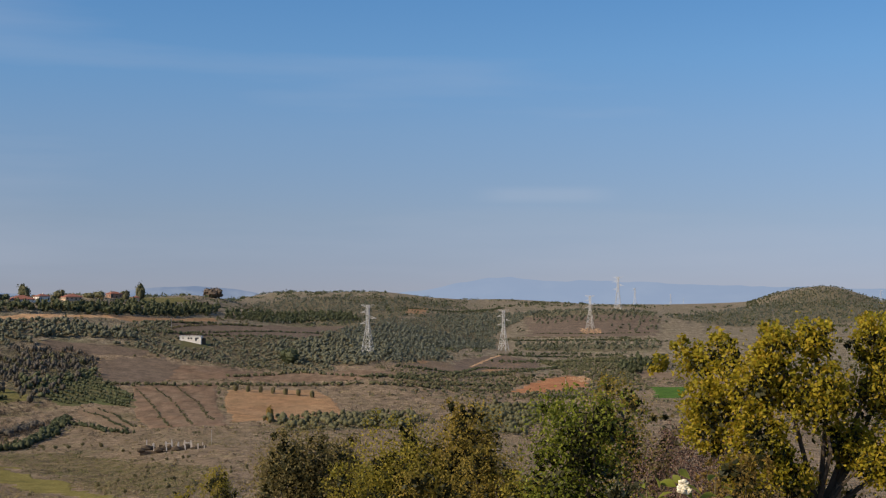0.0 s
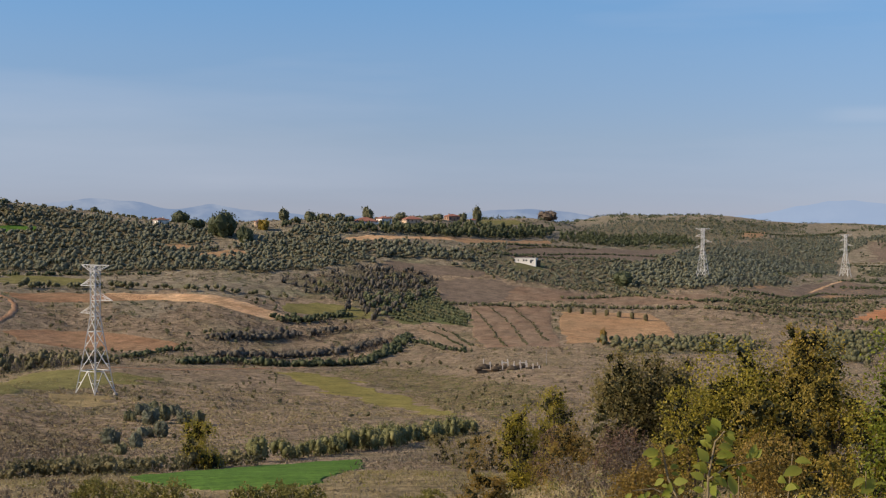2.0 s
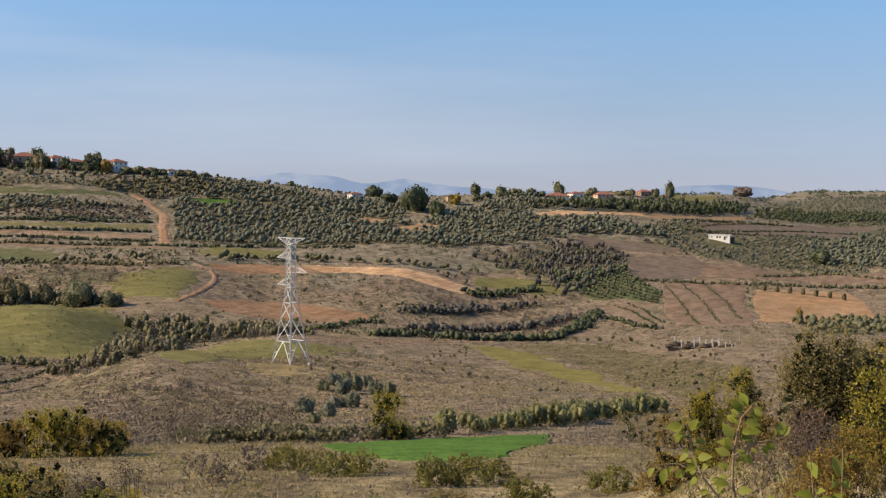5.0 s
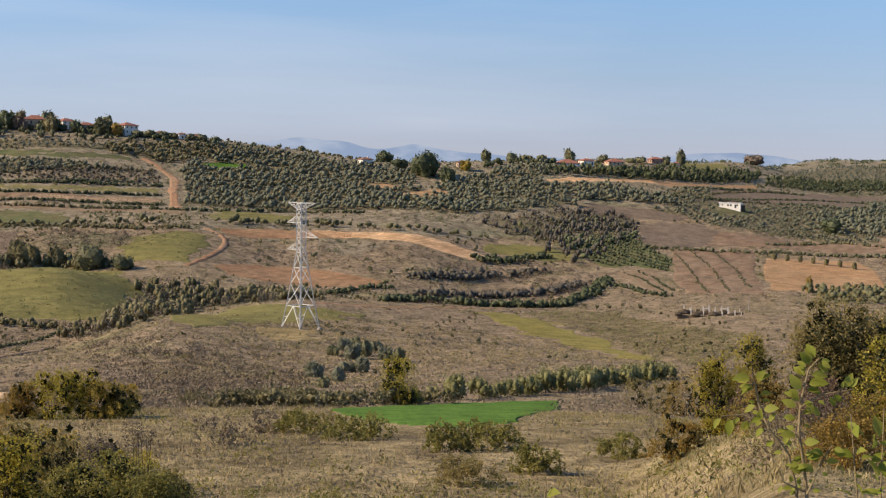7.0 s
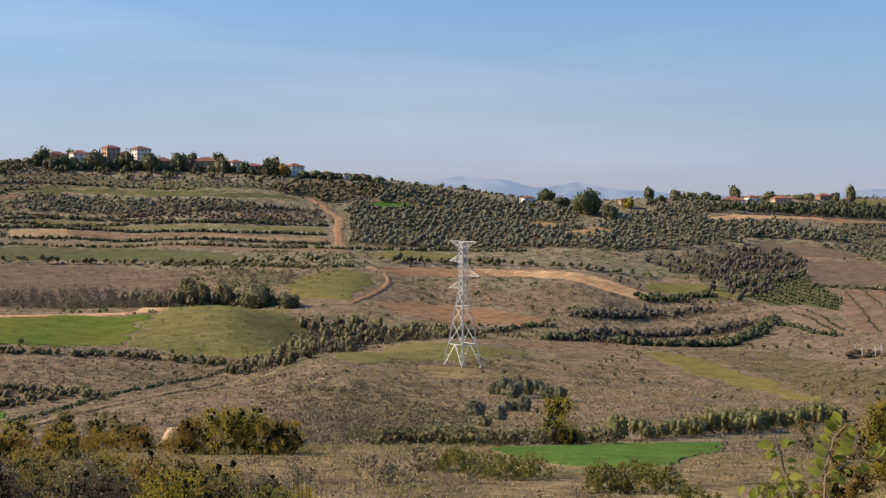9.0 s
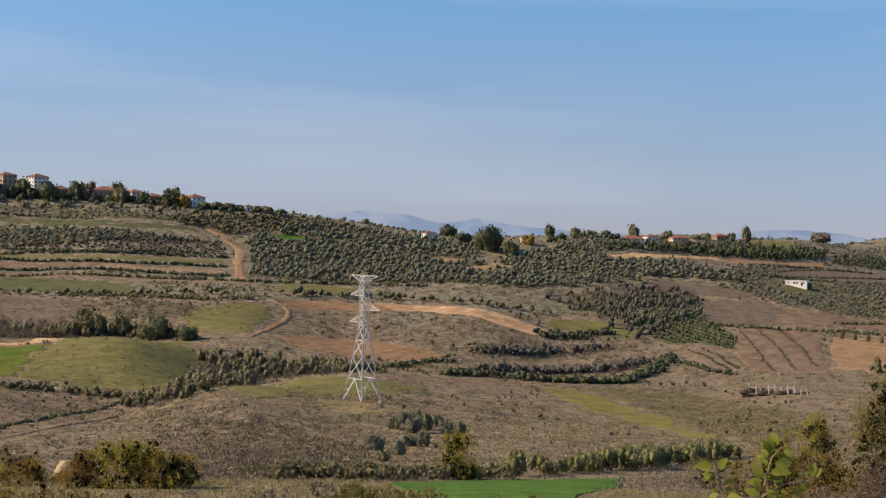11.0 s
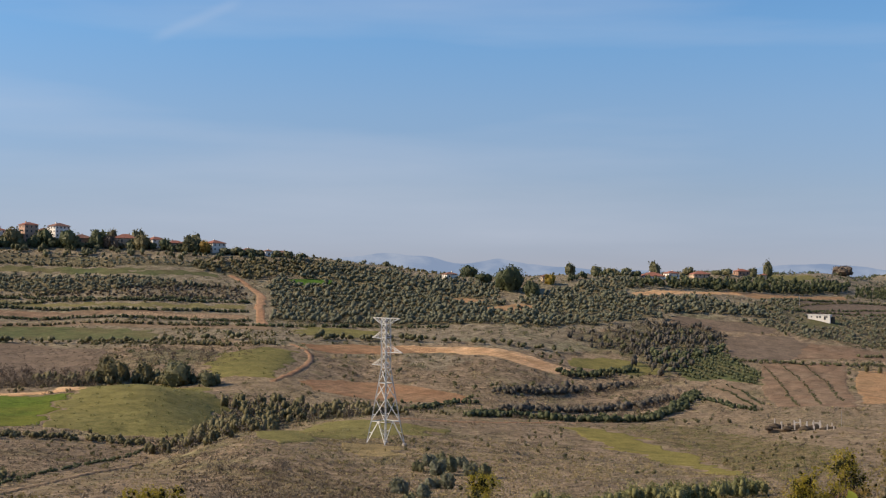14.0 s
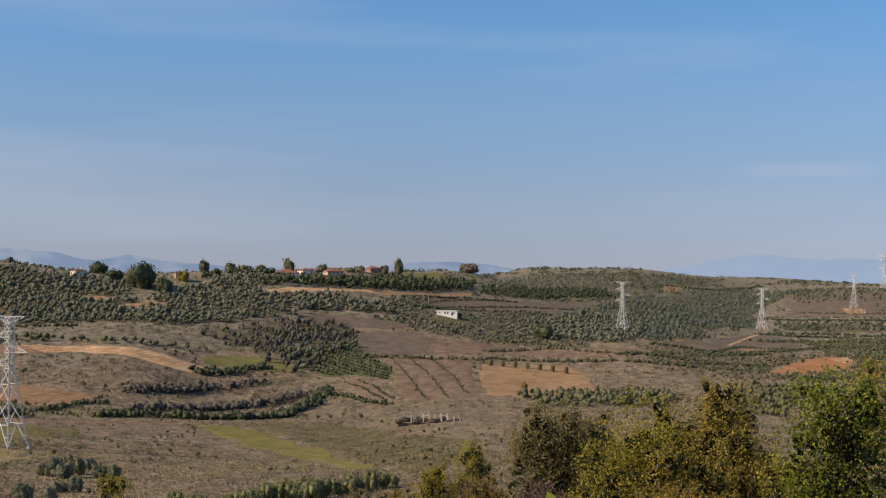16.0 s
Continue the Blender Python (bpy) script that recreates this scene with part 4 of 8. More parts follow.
spread("wood", "grey leafless trees filling the side gully", "wood", TWIGGY,
       grove_places([(-321, 870), (-288, 846), (-263, 838), (-253, 879), (-231, 917), (-228, 958), (-250, 986), (-269, 980), (-291, 950), (-300, 899)], 4.6, 12, 1.5, 33, .55), [GREY_TWIG, BARK], sizes=(0.55, 1.0), seed=33)
spread("wood", "grey-brown trees filling the side gully", "wood", WOODS,
       grove_places([(-321, 870), (-288, 846), (-263, 838), (-253, 879), (-231, 917), (-228, 958), (-250, 986), (-269, 980), (-291, 950), (-300, 899)], 6, 30, 1.8, 34, .5), [BARE_CROWN, BARK], sizes=(0.55, 1.05), seed=34)
spread("wood", "dull green trees filling the side gully", "wood", WOODS,
       grove_places([(-295, 863), (-271, 937), (-245, 966), (-231, 940), (-257, 880), (-267, 841)], 7, 20, 2, 35, .4), [HEDGE_LEAF, BARK], sizes=(0.55, 1.1), seed=35)
spread("olive_grove", "grey-green scrub oaks over the ridge's flank", "grove", OLIVES,
       open_only(grove_places([(-375, 1010), (-366, 1065), (-356, 1133), (-326, 1099), (-332, 1045), (-318, 1036), (-302, 1050), (-287, 992), (-284, 966), (-299, 943), (-311, 905), (-340, 907)], 4.8, 25, 1.9, 36, .3)), [OLIVE, BARK], sizes=(0.6, 1.15), seed=36)
spread("olive_grove", "grey-green olive rows across the far slope", "grove", OLIVES,
       open_only(grove_places([(-302, 1046), (-277, 1073), (-233, 1072), (-220, 1048), (-265, 1025), (-287, 1000)], 4.8, 15, .9, 37, .06)), [OLIVE, BARK], seed=37)
spread("wood", "dull green bushes along the far ridge", "wood", SHRUBS,
       grove_places([(-324, 1143), (-300, 1199), (-259, 1236), (-233, 1310), (-226, 1275), (-251, 1198), (-291, 1125), (-313, 1105)], 3.2, 15, 1.6, 38, .3), [HEDGE_LEAF, BARK], seed=38)
spread("garden", "rows of green bushes in the side gully", "garden", SHRUBS,
       grove_places([(-241, 840), (-232, 873), (-221, 901), (-181, 838), (-176, 802), (-197, 812), (-214, 801)], 2.6, -36, .4, 39, .05, 6.5), [GARDEN_LEAF, BARK], seed=39)
spread("garden", "green bushes round the planted rows", "garden", OLIVES,
       grove_places([(-256, 854), (-240, 873), (-222, 913), (-219, 898), (-232, 847), (-238, 828), (-221, 804), (-239, 819)], 5, 10, 1.5, 40, .2), [GARDEN_LEAF, BARK], seed=40)
spread("olive_grove", "orchard rows behind a pylon", "grove", OLIVES,
       grove_places([(-73, 1637), (-17, 1813), (54, 1798), (63, 1586), (-11, 1196), (-44, 1196)], 5.5, 15, .4, 41, .04, 9), [HAZED_SILVER_OLIVE, BARK], sizes=(0.4, 0.7), seed=41)
spread("olive_grove", "olive trees on the ridge's flank", "grove", OLIVES,
       open_only(grove_places([(-386, 964), (-379, 1012), (-372, 1028), (-342, 917), (-355, 904)], 6.5, 25, 1.8, 42, .12)), [OLIVE, BARK], seed=42)
spread("brush", "dry brown brush on flat ground", "scrub", FINE_SPRIGS,
       grove_places([(-575, 559), (-601, 592), (-564, 643), (-500, 637), (-460, 586), (-467, 541), (-524, 494)], 3.8, 8, 1.2, 43, .4), [BRUSH, BARK], seed=43)
spread("wood", "bare brown trees along the valley thicket", "wood", TWIGGY,
       grove_places([(-543, 479), (-545, 533), (-502, 572), (-454, 579), (-436, 558), (-458, 522), (-505, 494), (-508, 447)], 4.6, 8, 1.8, 44, .2), [BARE_TWIG, BARK], seed=44)
spread("wood", "bushy green trees across the valley", "wood", WOODS,
       grove_places([(-467, 541), (-443, 573), (-398, 579), (-368, 559), (-423, 566), (-447, 522)], 4.4, 8, 1.6, 45, .15), [SCRUB_OAK, BARK], seed=45)
spread("brush", "dry brown brush in the valley", "scrub", FINE_SPRIGS,
       grove_places([(-366, 309), (-331, 328), (-309, 359), (-288, 383), (-266, 328), (-255, 270), (-257, 259), (-289, 244)], 3, 8, 1.1, 46, .35), [BRUSH, BARK], seed=46)
spread("brush", "dry brown brush on the knoll", "scrub", FINE_SPRIGS,
       grove_places([(-255, 353), (-218, 334), (-183, 317), (-153, 303), (-97, 185), (-72, 107), (-174, 252)], 2.8, 8, 1.1, 47, .4), [BRUSH, BARK], seed=47)
spread("brush", "dry brown brush on the spur", "scrub", FINE_SPRIGS,
       grove_places([(-388, 684), (-322, 740), (-277, 756), (-278, 668), (-287, 653), (-321, 666), (-358, 625)], 3.2, 8, 1.2, 48, .5), [BRUSH, BARK], seed=48)
spread("brush", "dry brown brush on the spur's terraces", "scrub", FINE_SPRIGS,
       grove_places([(-271, 618), (-252, 690), (-227, 758), (-216, 788), (-231, 815), (-253, 796), (-268, 760), (-278, 639)], 2.8, 8, 1.1, 49, .35), [BRUSH, BARK], seed=49)
spread("wood", "dull green woods on the far ridge", "wood", WOODS,
       open_only(grove_places([(-216, 1588), (-208, 1853), (-161, 1822), (-94, 1653), (-79, 1393), (-142, 1361), (-182, 1420)], 11, 0, 3, 50, .5)), [HAZED_SILVER_OLIVE, BARK], sizes=(0.4, 0.7), seed=50)
spread("wood", "dark scrub woods on the ridge", "wood", WOODS,
       grove_places([(-178, 1888), (-70, 2120), (34, 2412), (41, 2268), (-19, 1979), (-106, 1855)], 17, 0, 6, 51, .3), [DARK_LEAF, BARK], sizes=(0.3, 0.6), seed=51)
spread("olive_grove", "olive trees over the far ridge", "grove", OLIVES,
       open_only(grove_places([(-148, 1669), (-111, 1952), (-33, 1923), (-48, 1742), (-57, 1541), (-69, 1300), (-106, 1321)], 10, 15, 2.5, 52, .25)), [HAZED_SILVER_OLIVE, BARK], sizes=(0.4, 0.7), seed=52)
spread("olive_grove", "dark olive trees round a pylon's foot", "grove", OLIVES,
       open_only(grove_places([(-140, 1127), (-109, 1229), (-63, 1416), (-39, 1179), (-56, 1050), (-110, 1052)], 6.8, 20, 1.6, 53, .15)), [OLIVE, BARK], seed=53)
spread("scrub", "dark bushes over the valley floor", "scrub", SHRUBS,
       open_only(grove_places([(-38, 1031), (52, 1132), (155, 1246), (149, 1007), (77, 908), (24, 904), (-30, 919)], 5, 10, 2.5, 54, .5)), [HEDGE_LEAF, BARK], seed=54)
spread("olive_grove", "rows of young trees on tan ground", "grove", OLIVES,
       grove_places([(122, 2113), (291, 1955), (282, 1802), (119, 1807)], 9, 15, .6, 55, .08, 19), [OLIVE, BARK], seed=55)
spread("olive_grove", "dotted young trees on tan ground", "grove", OLIVES,
       grove_places([(205, 1755), (220, 1764), (267, 1749), (257, 1685), (201, 1664)], 12, 15, 1.5, 56, .3, 26), [OLIVE, BARK], seed=56)
spread("olive_grove", "band of orchard trees across the far slope", "grove", OLIVES,
       open_only(grove_places([(75, 1574), (233, 1528), (223, 1463), (83, 1448)], 7, 15, .5, 57, .05, 16)), [OLIVE, BARK], seed=57)
spread("wood", "dark trees at the valley's edge", "wood", WOODS,
       grove_places([(156, 1290), (188, 1372), (211, 1330), (194, 1237), (153, 1186)], 9, 0, 2.5, 58, .1), [DARK_LEAF, BARK], seed=58)
spread("olive_grove", "olive trees behind the orange soil", "grove", OLIVES,
       grove_places([(-93, 749), (-57, 786), (-27, 807), (-7, 754), (-23, 692), (-71, 679)], 7, 10, 1.2, 59, .1), [HEDGE_LEAF, BARK], seed=59)
spread("olive_grove", "olive trees below the bare slope", "grove", OLIVES,
       grove_places([(15, 845), (52, 849), (52, 755), (37, 645), (18, 680)], 7, 25, 1.2, 60, .1), [HEDGE_LEAF, BARK], seed=60)
spread("wood", "grey-brown trees in the hollow", "wood", WOODS,
       grove_places([(-280, 903), (-282, 958), (-259, 960), (-225, 937), (-221, 843), (-228, 799), (-251, 810)], 6.5, 0, 2, 61, .5), [BARE_CROWN, BARK], seed=61)
spread("olive_grove", "scattered olive trees above the bare terraces", "grove", OLIVES,
       open_only(grove_places([(-236, 1023), (-197, 1053), (-137, 1139), (-67, 1178), (-60, 1062), (-112, 1070), (-165, 1032), (-219, 1000)], 9, 30, 3, 62, .3)), [OLIVE, BARK], sizes=(0.5, 0.9), seed=62)
spread("wood", "woods on the far hill", "wood", WOODS,
       grove_places([(283, 1879), (518, 2443), (678, 2782), (759, 2797), (834, 2690), (654, 2108), (367, 1799)], 11, 10, 3, 63, .12), [HAZED_SILVER_OLIVE, BARK], sizes=(0.4, 0.7), seed=63)
spread("olive_grove", "woods and orchards beyond the ridge", "grove", OLIVES,
       grove_places([(-64, 1727), (67, 2217), (97, 2121), (71, 1869), (-3, 1801)], 14, 10, 3, 64, .2), [HAZED_SILVER_OLIVE, BARK], sizes=(0.4, 0.7), seed=64)
spread("wood", "dark trees along a far terrace", "wood", WOODS,
       grove_places([(-335, 1079), (-298, 1152), (-222, 1422), (-211, 1322), (-264, 1144), (-328, 1057)], 6.5, 5, 1.5, 65, .08), [DARK_LEAF, BARK], seed=65)
spread("hedge", "dark hedge along a terrace", "hedge", SHRUBS,
       along([(-740, 667), (-688, 726), (-647, 749), (-577, 771), (-519, 815)], 1.25, 0.8, 66), [DARK_LEAF, BARK], (0.7, 1.4), 66)
spread("hedge", "dark hedge along a terrace", "hedge", SHRUBS,
       along([(-762, 671), (-706, 745), (-663, 767), (-591, 791), (-533, 838)], 1.25, 0.8, 67), [DARK_LEAF, BARK], (0.7, 1.4), 67)
spread("hedge", "dark hedge along a terrace", "hedge", SHRUBS,
       along([(-681, 687), (-656, 716), (-600, 740), (-547, 763), (-499, 783)], 1.25, 0.8, 68), [DARK_LEAF, BARK], (0.7, 1.4), 68)
spread("hedge", "dull scrub band at the hill's foot", "hedge", SHRUBS,
       along([(-538, 668), (-494, 672), (-442, 666), (-418, 686)], 1.0, 3, 69), [SCRUB_OAK, BARK], (0.7, 1.4), 69)
spread("hedge", "dark hedge at the hill's foot", "hedge", SHRUBS,
       along([(-538, 750), (-470, 765), (-431, 819), (-381, 842)], 1.55, 1.6, 70), [DARK_LEAF, BARK], (0.7, 1.4), 70)
spread("hedge", "line of small trees below the green crop", "hedge", OLIVES,
       along([(-637, 578), (-612, 613), (-565, 654), (-497, 675), (-439, 695)], 6, 1.5, 71), [HEDGE_LEAF, BARK], (0.7, 1.4), 71)
spread("hedge", "line of bushes along the grass strip", "hedge", OLIVES,
       along([(-426, 731), (-410, 756), (-382, 776), (-341, 783), (-313, 805), (-298, 815)], 4, 2.5, 72), [HEDGE_LEAF, BARK], (0.7, 1.4), 72)
spread("hedge", "dark twiggy growth behind the lowest spur hedge", "hedge", TWIGGY, along([(-250, 570), (-236, 590), (-228, 628), (-212, 662), (-204, 695), (-203, 750)], 1.7, 3.0, 231), [BARE_TWIG, BARK], (0.4, 0.85), 231)
spread("hedge", "grey leafless growth along a spur terrace", "hedge", TWIGGY, along([(-250, 618), (-247, 630), (-240, 680), (-227, 712), (-212, 727)], 1.9, 3.4, 232), [GREY_TWIG, BARK], (0.4, 0.85), 232)
spread("hedge", "dark twiggy growth along a spur terrace", "hedge", TWIGGY, along([(-264, 680), (-248, 730), (-240, 758), (-228, 784)], 1.9, 3.4, 233), [BARE_TWIG, BARK], (0.4, 0.85), 233)
spread("hedge", "grey leafless growth on the upper spur", "hedge", TWIGGY, along([(-281, 716), (-271, 764), (-255, 792)], 2.2, 3.4, 234), [GREY_TWIG, BARK], (0.4, 0.85), 234)
spread("hedge", "dark hedge below the spur's terraces", "hedge", SHRUBS,
       along([(-247, 561), (-240, 591), (-220, 602), (-205, 621), (-190, 635), (-193, 706), (-201, 760)], 1.1, 1.6, 73), [DARK_LEAF, BARK], (1.1, 2.2), 73)
spread("hedge", "grey-brown hedge on the spur", "hedge", SHRUBS,
       along([(-254, 618), (-238, 651), (-223, 676), (-212, 698), (-207, 732)], 1.1, 1.6, 74), [BARE_CROWN, BARK], (1.0, 2.2), 74)
spread("hedge", "dark hedge on the spur", "hedge", SHRUBS,
       along([(-276, 765), (-265, 777), (-255, 794), (-249, 806)], 1.1, 2.2, 75), [DARK_LEAF, BARK], (1.0, 2.2), 75)
spread("hedge", "grey-brown hedge on the spur", "hedge", SHRUBS,
       along([(-277, 665), (-265, 699), (-255, 744), (-242, 765)], 1.1, 2.5, 76), [BARE_CROWN, BARK], (1.0, 2.2), 76)
spread("hedge", "grey-green olive row behind the crop", "hedge", OLIVE_BUSHES,
       along([(-77, 193), (-72, 198), (-74, 221), (-71, 237), (-73, 277), (-72, 305), (-68, 318)], 2.2, 1.2, 77), [PALE_OLIVE, BARK], (0.5, 1.1), 77)
spread("hedge", "low scrub hedge beside the crop", "hedge", LOW_BUSHES,
       along([(-67, 116), (-62, 117), (-71, 147), (-71, 160), (-68, 173)], 1.0, 1.2, 78), [SCRUB_OAK, BARK], (0.7, 1.4), 78)
spread("scrub", "dark brown heath on the knoll's near side", "scrub", FINE_SPRIGS,
       grove_places([(-191, 285), (-194, 316), (-188, 348), (-163, 329), (-113, 223), (-105, 184), (-138, 211)], 3.0, 25, 1.6, 131, .35), [BRUSH, BARK], (0.5, 1.2), 131)
spread("scrub", "dark twiggy bushes on the knoll's near side", "scrub", TWIGGY,
       grove_places([(-205, 285), (-204, 316), (-195, 345), (-163, 325), (-120, 235), (-115, 200), (-150, 215)], 9, 25, 4, 133, .45), [BARE_TWIG, BARK], (0.25, 0.6), 133)
spread("scrub", "grey leafless twigs on the knoll", "scrub", TWIGGY,
       along([(-206, 300), (-196, 306), (-186, 318)], 1.6, 2.6, 127), [GREY_TWIG, BARK], (0.35, 0.75), 127)
spread("hedge", "brown leafless thicket along the valley", "hedge", TWIGGY,
       along([(-519, 471), (-501, 498), (-464, 501), (-431, 500), (-441, 553)], 0.8, 7, 79), [BRUSH, BARK], (0.7, 1.4), 79)
spread("hedge", "dark thicket along the valley", "hedge", SHRUBS,
       along([(-378, 319), (-361, 327), (-340, 338), (-328, 355), (-322, 373), (-312, 391), (-294, 397)], 0.9, 2.4, 80), [SCRUB_OAK, BARK], (0.7, 1.4), 80)
spread("hedge", "green tree belt across the valley", "hedge", WOODS,
       along([(-438, 550), (-437, 566), (-429, 574), (-412, 574), (-387, 563), (-371, 558)], 5, 2.5, 82), [HEDGE_LEAF, BARK], (0.7, 1.4), 82)
spread("hedge", "dark scrub below the fallow strips", "hedge", SHRUBS,
       along([(-208, 873), (-132, 916), (-53, 939), (-9, 941), (45, 985)], 1.36, 2.2, 83), [HEDGE_LEAF, BARK], (0.7, 1.4), 83)
spread("hedge", "row of bushes on the bare terraces", "hedge", SHRUBS,
       along([(-140, 950), (-105, 1012), (-55, 974), (-17, 992), (34, 1136)], 1.61, 2.2, 84), [HEDGE_LEAF, BARK], (0.7, 1.4), 84)
spread("hedge", "dark line across the striped ground", "hedge", TUFTS,
       along([(-197, 785), (-182, 769), (-156, 707)], 1.6, .5, 85), [DARK_LEAF, BARK], (0.7, 1.4), 85)
spread("hedge", "dark line across the striped ground", "hedge", TUFTS,
       along([(-192, 795), (-177, 775), (-154, 716)], 1.6, .5, 86), [DARK_LEAF, BARK], (0.7, 1.4), 86)
spread("hedge", "line of young trees on brown soil", "hedge", TUFTS,
       along([(-186, 868), (-163, 807), (-135, 709)], 2.5, .6, 87), [HEDGE_LEAF, BARK], (0.7, 1.4), 87)
spread("hedge", "line of young trees on brown soil", "hedge", TUFTS,
       along([(-179, 883), (-152, 817), (-125, 718)], 2.5, .6, 88), [HEDGE_LEAF, BARK], (0.7, 1.4), 88)
spread("hedge", "line of young trees on brown soil", "hedge", TUFTS,
       along([(-169, 898), (-141, 824), (-120, 747)], 2.5, .6, 89), [HEDGE_LEAF, BARK], (0.7, 1.4), 89)
spread("hedge", "skyline trees below the village", "hedge", WOODS,
       along([(-635, 915), (-611, 934), (-586, 952), (-561, 972)], 6, 3, 90), [DARK_LEAF, BARK], (0.7, 1.4), 90)
spread("hedge", "bushes along the village skyline", "hedge", WOODS,
       along([(-847, 714), (-831, 732), (-825, 766), (-817, 792), (-802, 808), (-788, 831)], 3, 3, 91), [SCRUB_OAK, BARK], (0.7, 1.4), 91)
spread("hedge", "trees and bushes among the houses", "hedge", WOODS,
       along([(-838, 707), (-823, 747), (-812, 788), (-789, 820), (-750, 854), (-714, 880), (-673, 900), (-628, 913)], 4.5, 8, 92), [HEDGE_LEAF, BARK], (0.7, 1.4), 92)
spread("hedge", "trees and bushes among the houses", "hedge", WOODS,
       along([(-802, 833), (-781, 849), (-741, 871), (-717, 898), (-685, 916), (-637, 926)], 4.5, 7, 93), [DARK_LEAF, BARK], (0.7, 1.4), 93)
spread("hedge", "dark scrub below the red soil", "hedge", SHRUBS,
       along([(-278, 572), (-281, 621), (-271, 631)], 1.24, 1.5, 94), [DARK_LEAF, BARK], (0.7, 1.4), 94)
spread("hedge", "scrub on the ridge beside the houses", "hedge", WOODS,
       along([(-384, 1061), (-373, 1084), (-360, 1104), (-343, 1116)], 3.5, 3, 95), [DARK_LEAF, BARK], (0.7, 1.4), 95)
spread("hedge", "low bushes below the ridge houses", "hedge", SHRUBS,
       along([(-336, 1095), (-320, 1130), (-307, 1187), (-291, 1226)], 2, 2.5, 96), [SCRUB_OAK, BARK], (0.7, 1.4), 96)
spread("hedge", "dark scrub along the far skyline", "hedge", WOODS,
       along([(14, 2185), (84, 2217), (175, 2514), (259, 2556), (318, 2546), (319, 2149)], 7, 10, 97), [DARK_LEAF, BARK], (0.3, 0.6), 97)
spread("hedge", "dark hedge across the far slope", "hedge", SHRUBS,
       along([(48, 1602), (111, 1597), (173, 1583), (227, 1570)], 2.5, 1.5, 98), [DARK_LEAF, BARK], (0.7, 1.4), 98)
spread("hedge", "dark hedge across the far slope", "hedge", SHRUBS,
       along([(63, 1369), (121, 1422), (187, 1410)], 2.5, 2, 99), [DARK_LEAF, BARK], (0.7, 1.4), 99)
spread("hedge", "dark hedge on the far slope", "hedge", WOODS,
       along([(-60, 1820), (-3, 1914), (82, 2173), (116, 2150)], 6, 4, 100), [DARK_LEAF, BARK], (0.3, 0.6), 100)
spread("hedge", "dark scrub along the valley", "hedge", SHRUBS,
       along([(48, 1267), (93, 1332), (147, 1353), (189, 1308)], 1.6, 4, 101), [DARK_LEAF, BARK], (0.7, 1.4), 101)
spread("hedge", "dark hedge across the far terraces", "hedge", SHRUBS,
       along([(68, 1612), (111, 1590), (172, 1577), (244, 1557)], 1.5, 1.2, 102), [DARK_LEAF, BARK], (0.7, 1.4), 102)
spread("hedge", "dark hedge across the far terraces", "hedge", SHRUBS,
       along([(51, 1355), (118, 1386), (198, 1367)], 1.5, 1.2, 103), [DARK_LEAF, BARK], (0.7, 1.4), 103)
spread("hedge", "dark hedge across the far terraces", "hedge", SHRUBS,
       along([(-35, 1057), (7, 1093), (53, 1154)], 1.5, 1.2, 104), [DARK_LEAF, BARK], (0.7, 1.4), 104)
spread("hedge", "dark hedge across the far terraces", "hedge", SHRUBS,
       along([(-55, 974), (-9, 979), (47, 1022)], 1.5, 1.2, 105), [DARK_LEAF, BARK], (0.7, 1.4), 105)
spread("hedge", "dark hedge across the far terraces", "hedge", SHRUBS,
       along([(54, 936), (78, 914), (117, 935)], 1.5, 1.2, 106), [DARK_LEAF, BARK], (0.7, 1.4), 106)
spread("hedge", "dark hedge across the far terraces", "hedge", SHRUBS,
       along([(-111, 1251), (-82, 1260), (-44, 1181)], 1.5, 1.2, 107), [DARK_LEAF, BARK], (0.7, 1.4), 107)
spread("hedge", "dark hedge across the far terraces", "hedge", SHRUBS,
       along([(-63, 1890), (13, 1981), (93, 2221)], 1.5, 1.2, 108), [DARK_LEAF, BARK], (0.7, 1.4), 108)
spread("hedge", "dark hedge below a bare slope", "hedge", SHRUBS,
       along([(20, 1104), (54, 1175), (85, 1224), (135, 1285)], 2, 2, 109), [DARK_LEAF, BARK], (0.7, 1.4), 109)
spread("hedge", "dark hedge across the terraces", "hedge", SHRUBS,
       along([(-252, 1054), (-212, 1106), (-167, 1160), (-127, 1221)], 2, 1.6, 110), [DARK_LEAF, BARK], (0.7, 1.4), 110)
spread("hedge", "dark hedge across the terraces", "hedge", SHRUBS,
       along([(-243, 1128), (-199, 1244), (-161, 1296)], 2, 1.6, 111), [DARK_LEAF, BARK], (0.7, 1.4), 111)
spread("hedge", "dark scrub by the striped ground", "hedge", SHRUBS,
       along([(-201, 745), (-186, 734), (-166, 703), (-150, 692)], 1.24, 1.5, 112), [DARK_LEAF, BARK], (0.7, 1.4), 112)


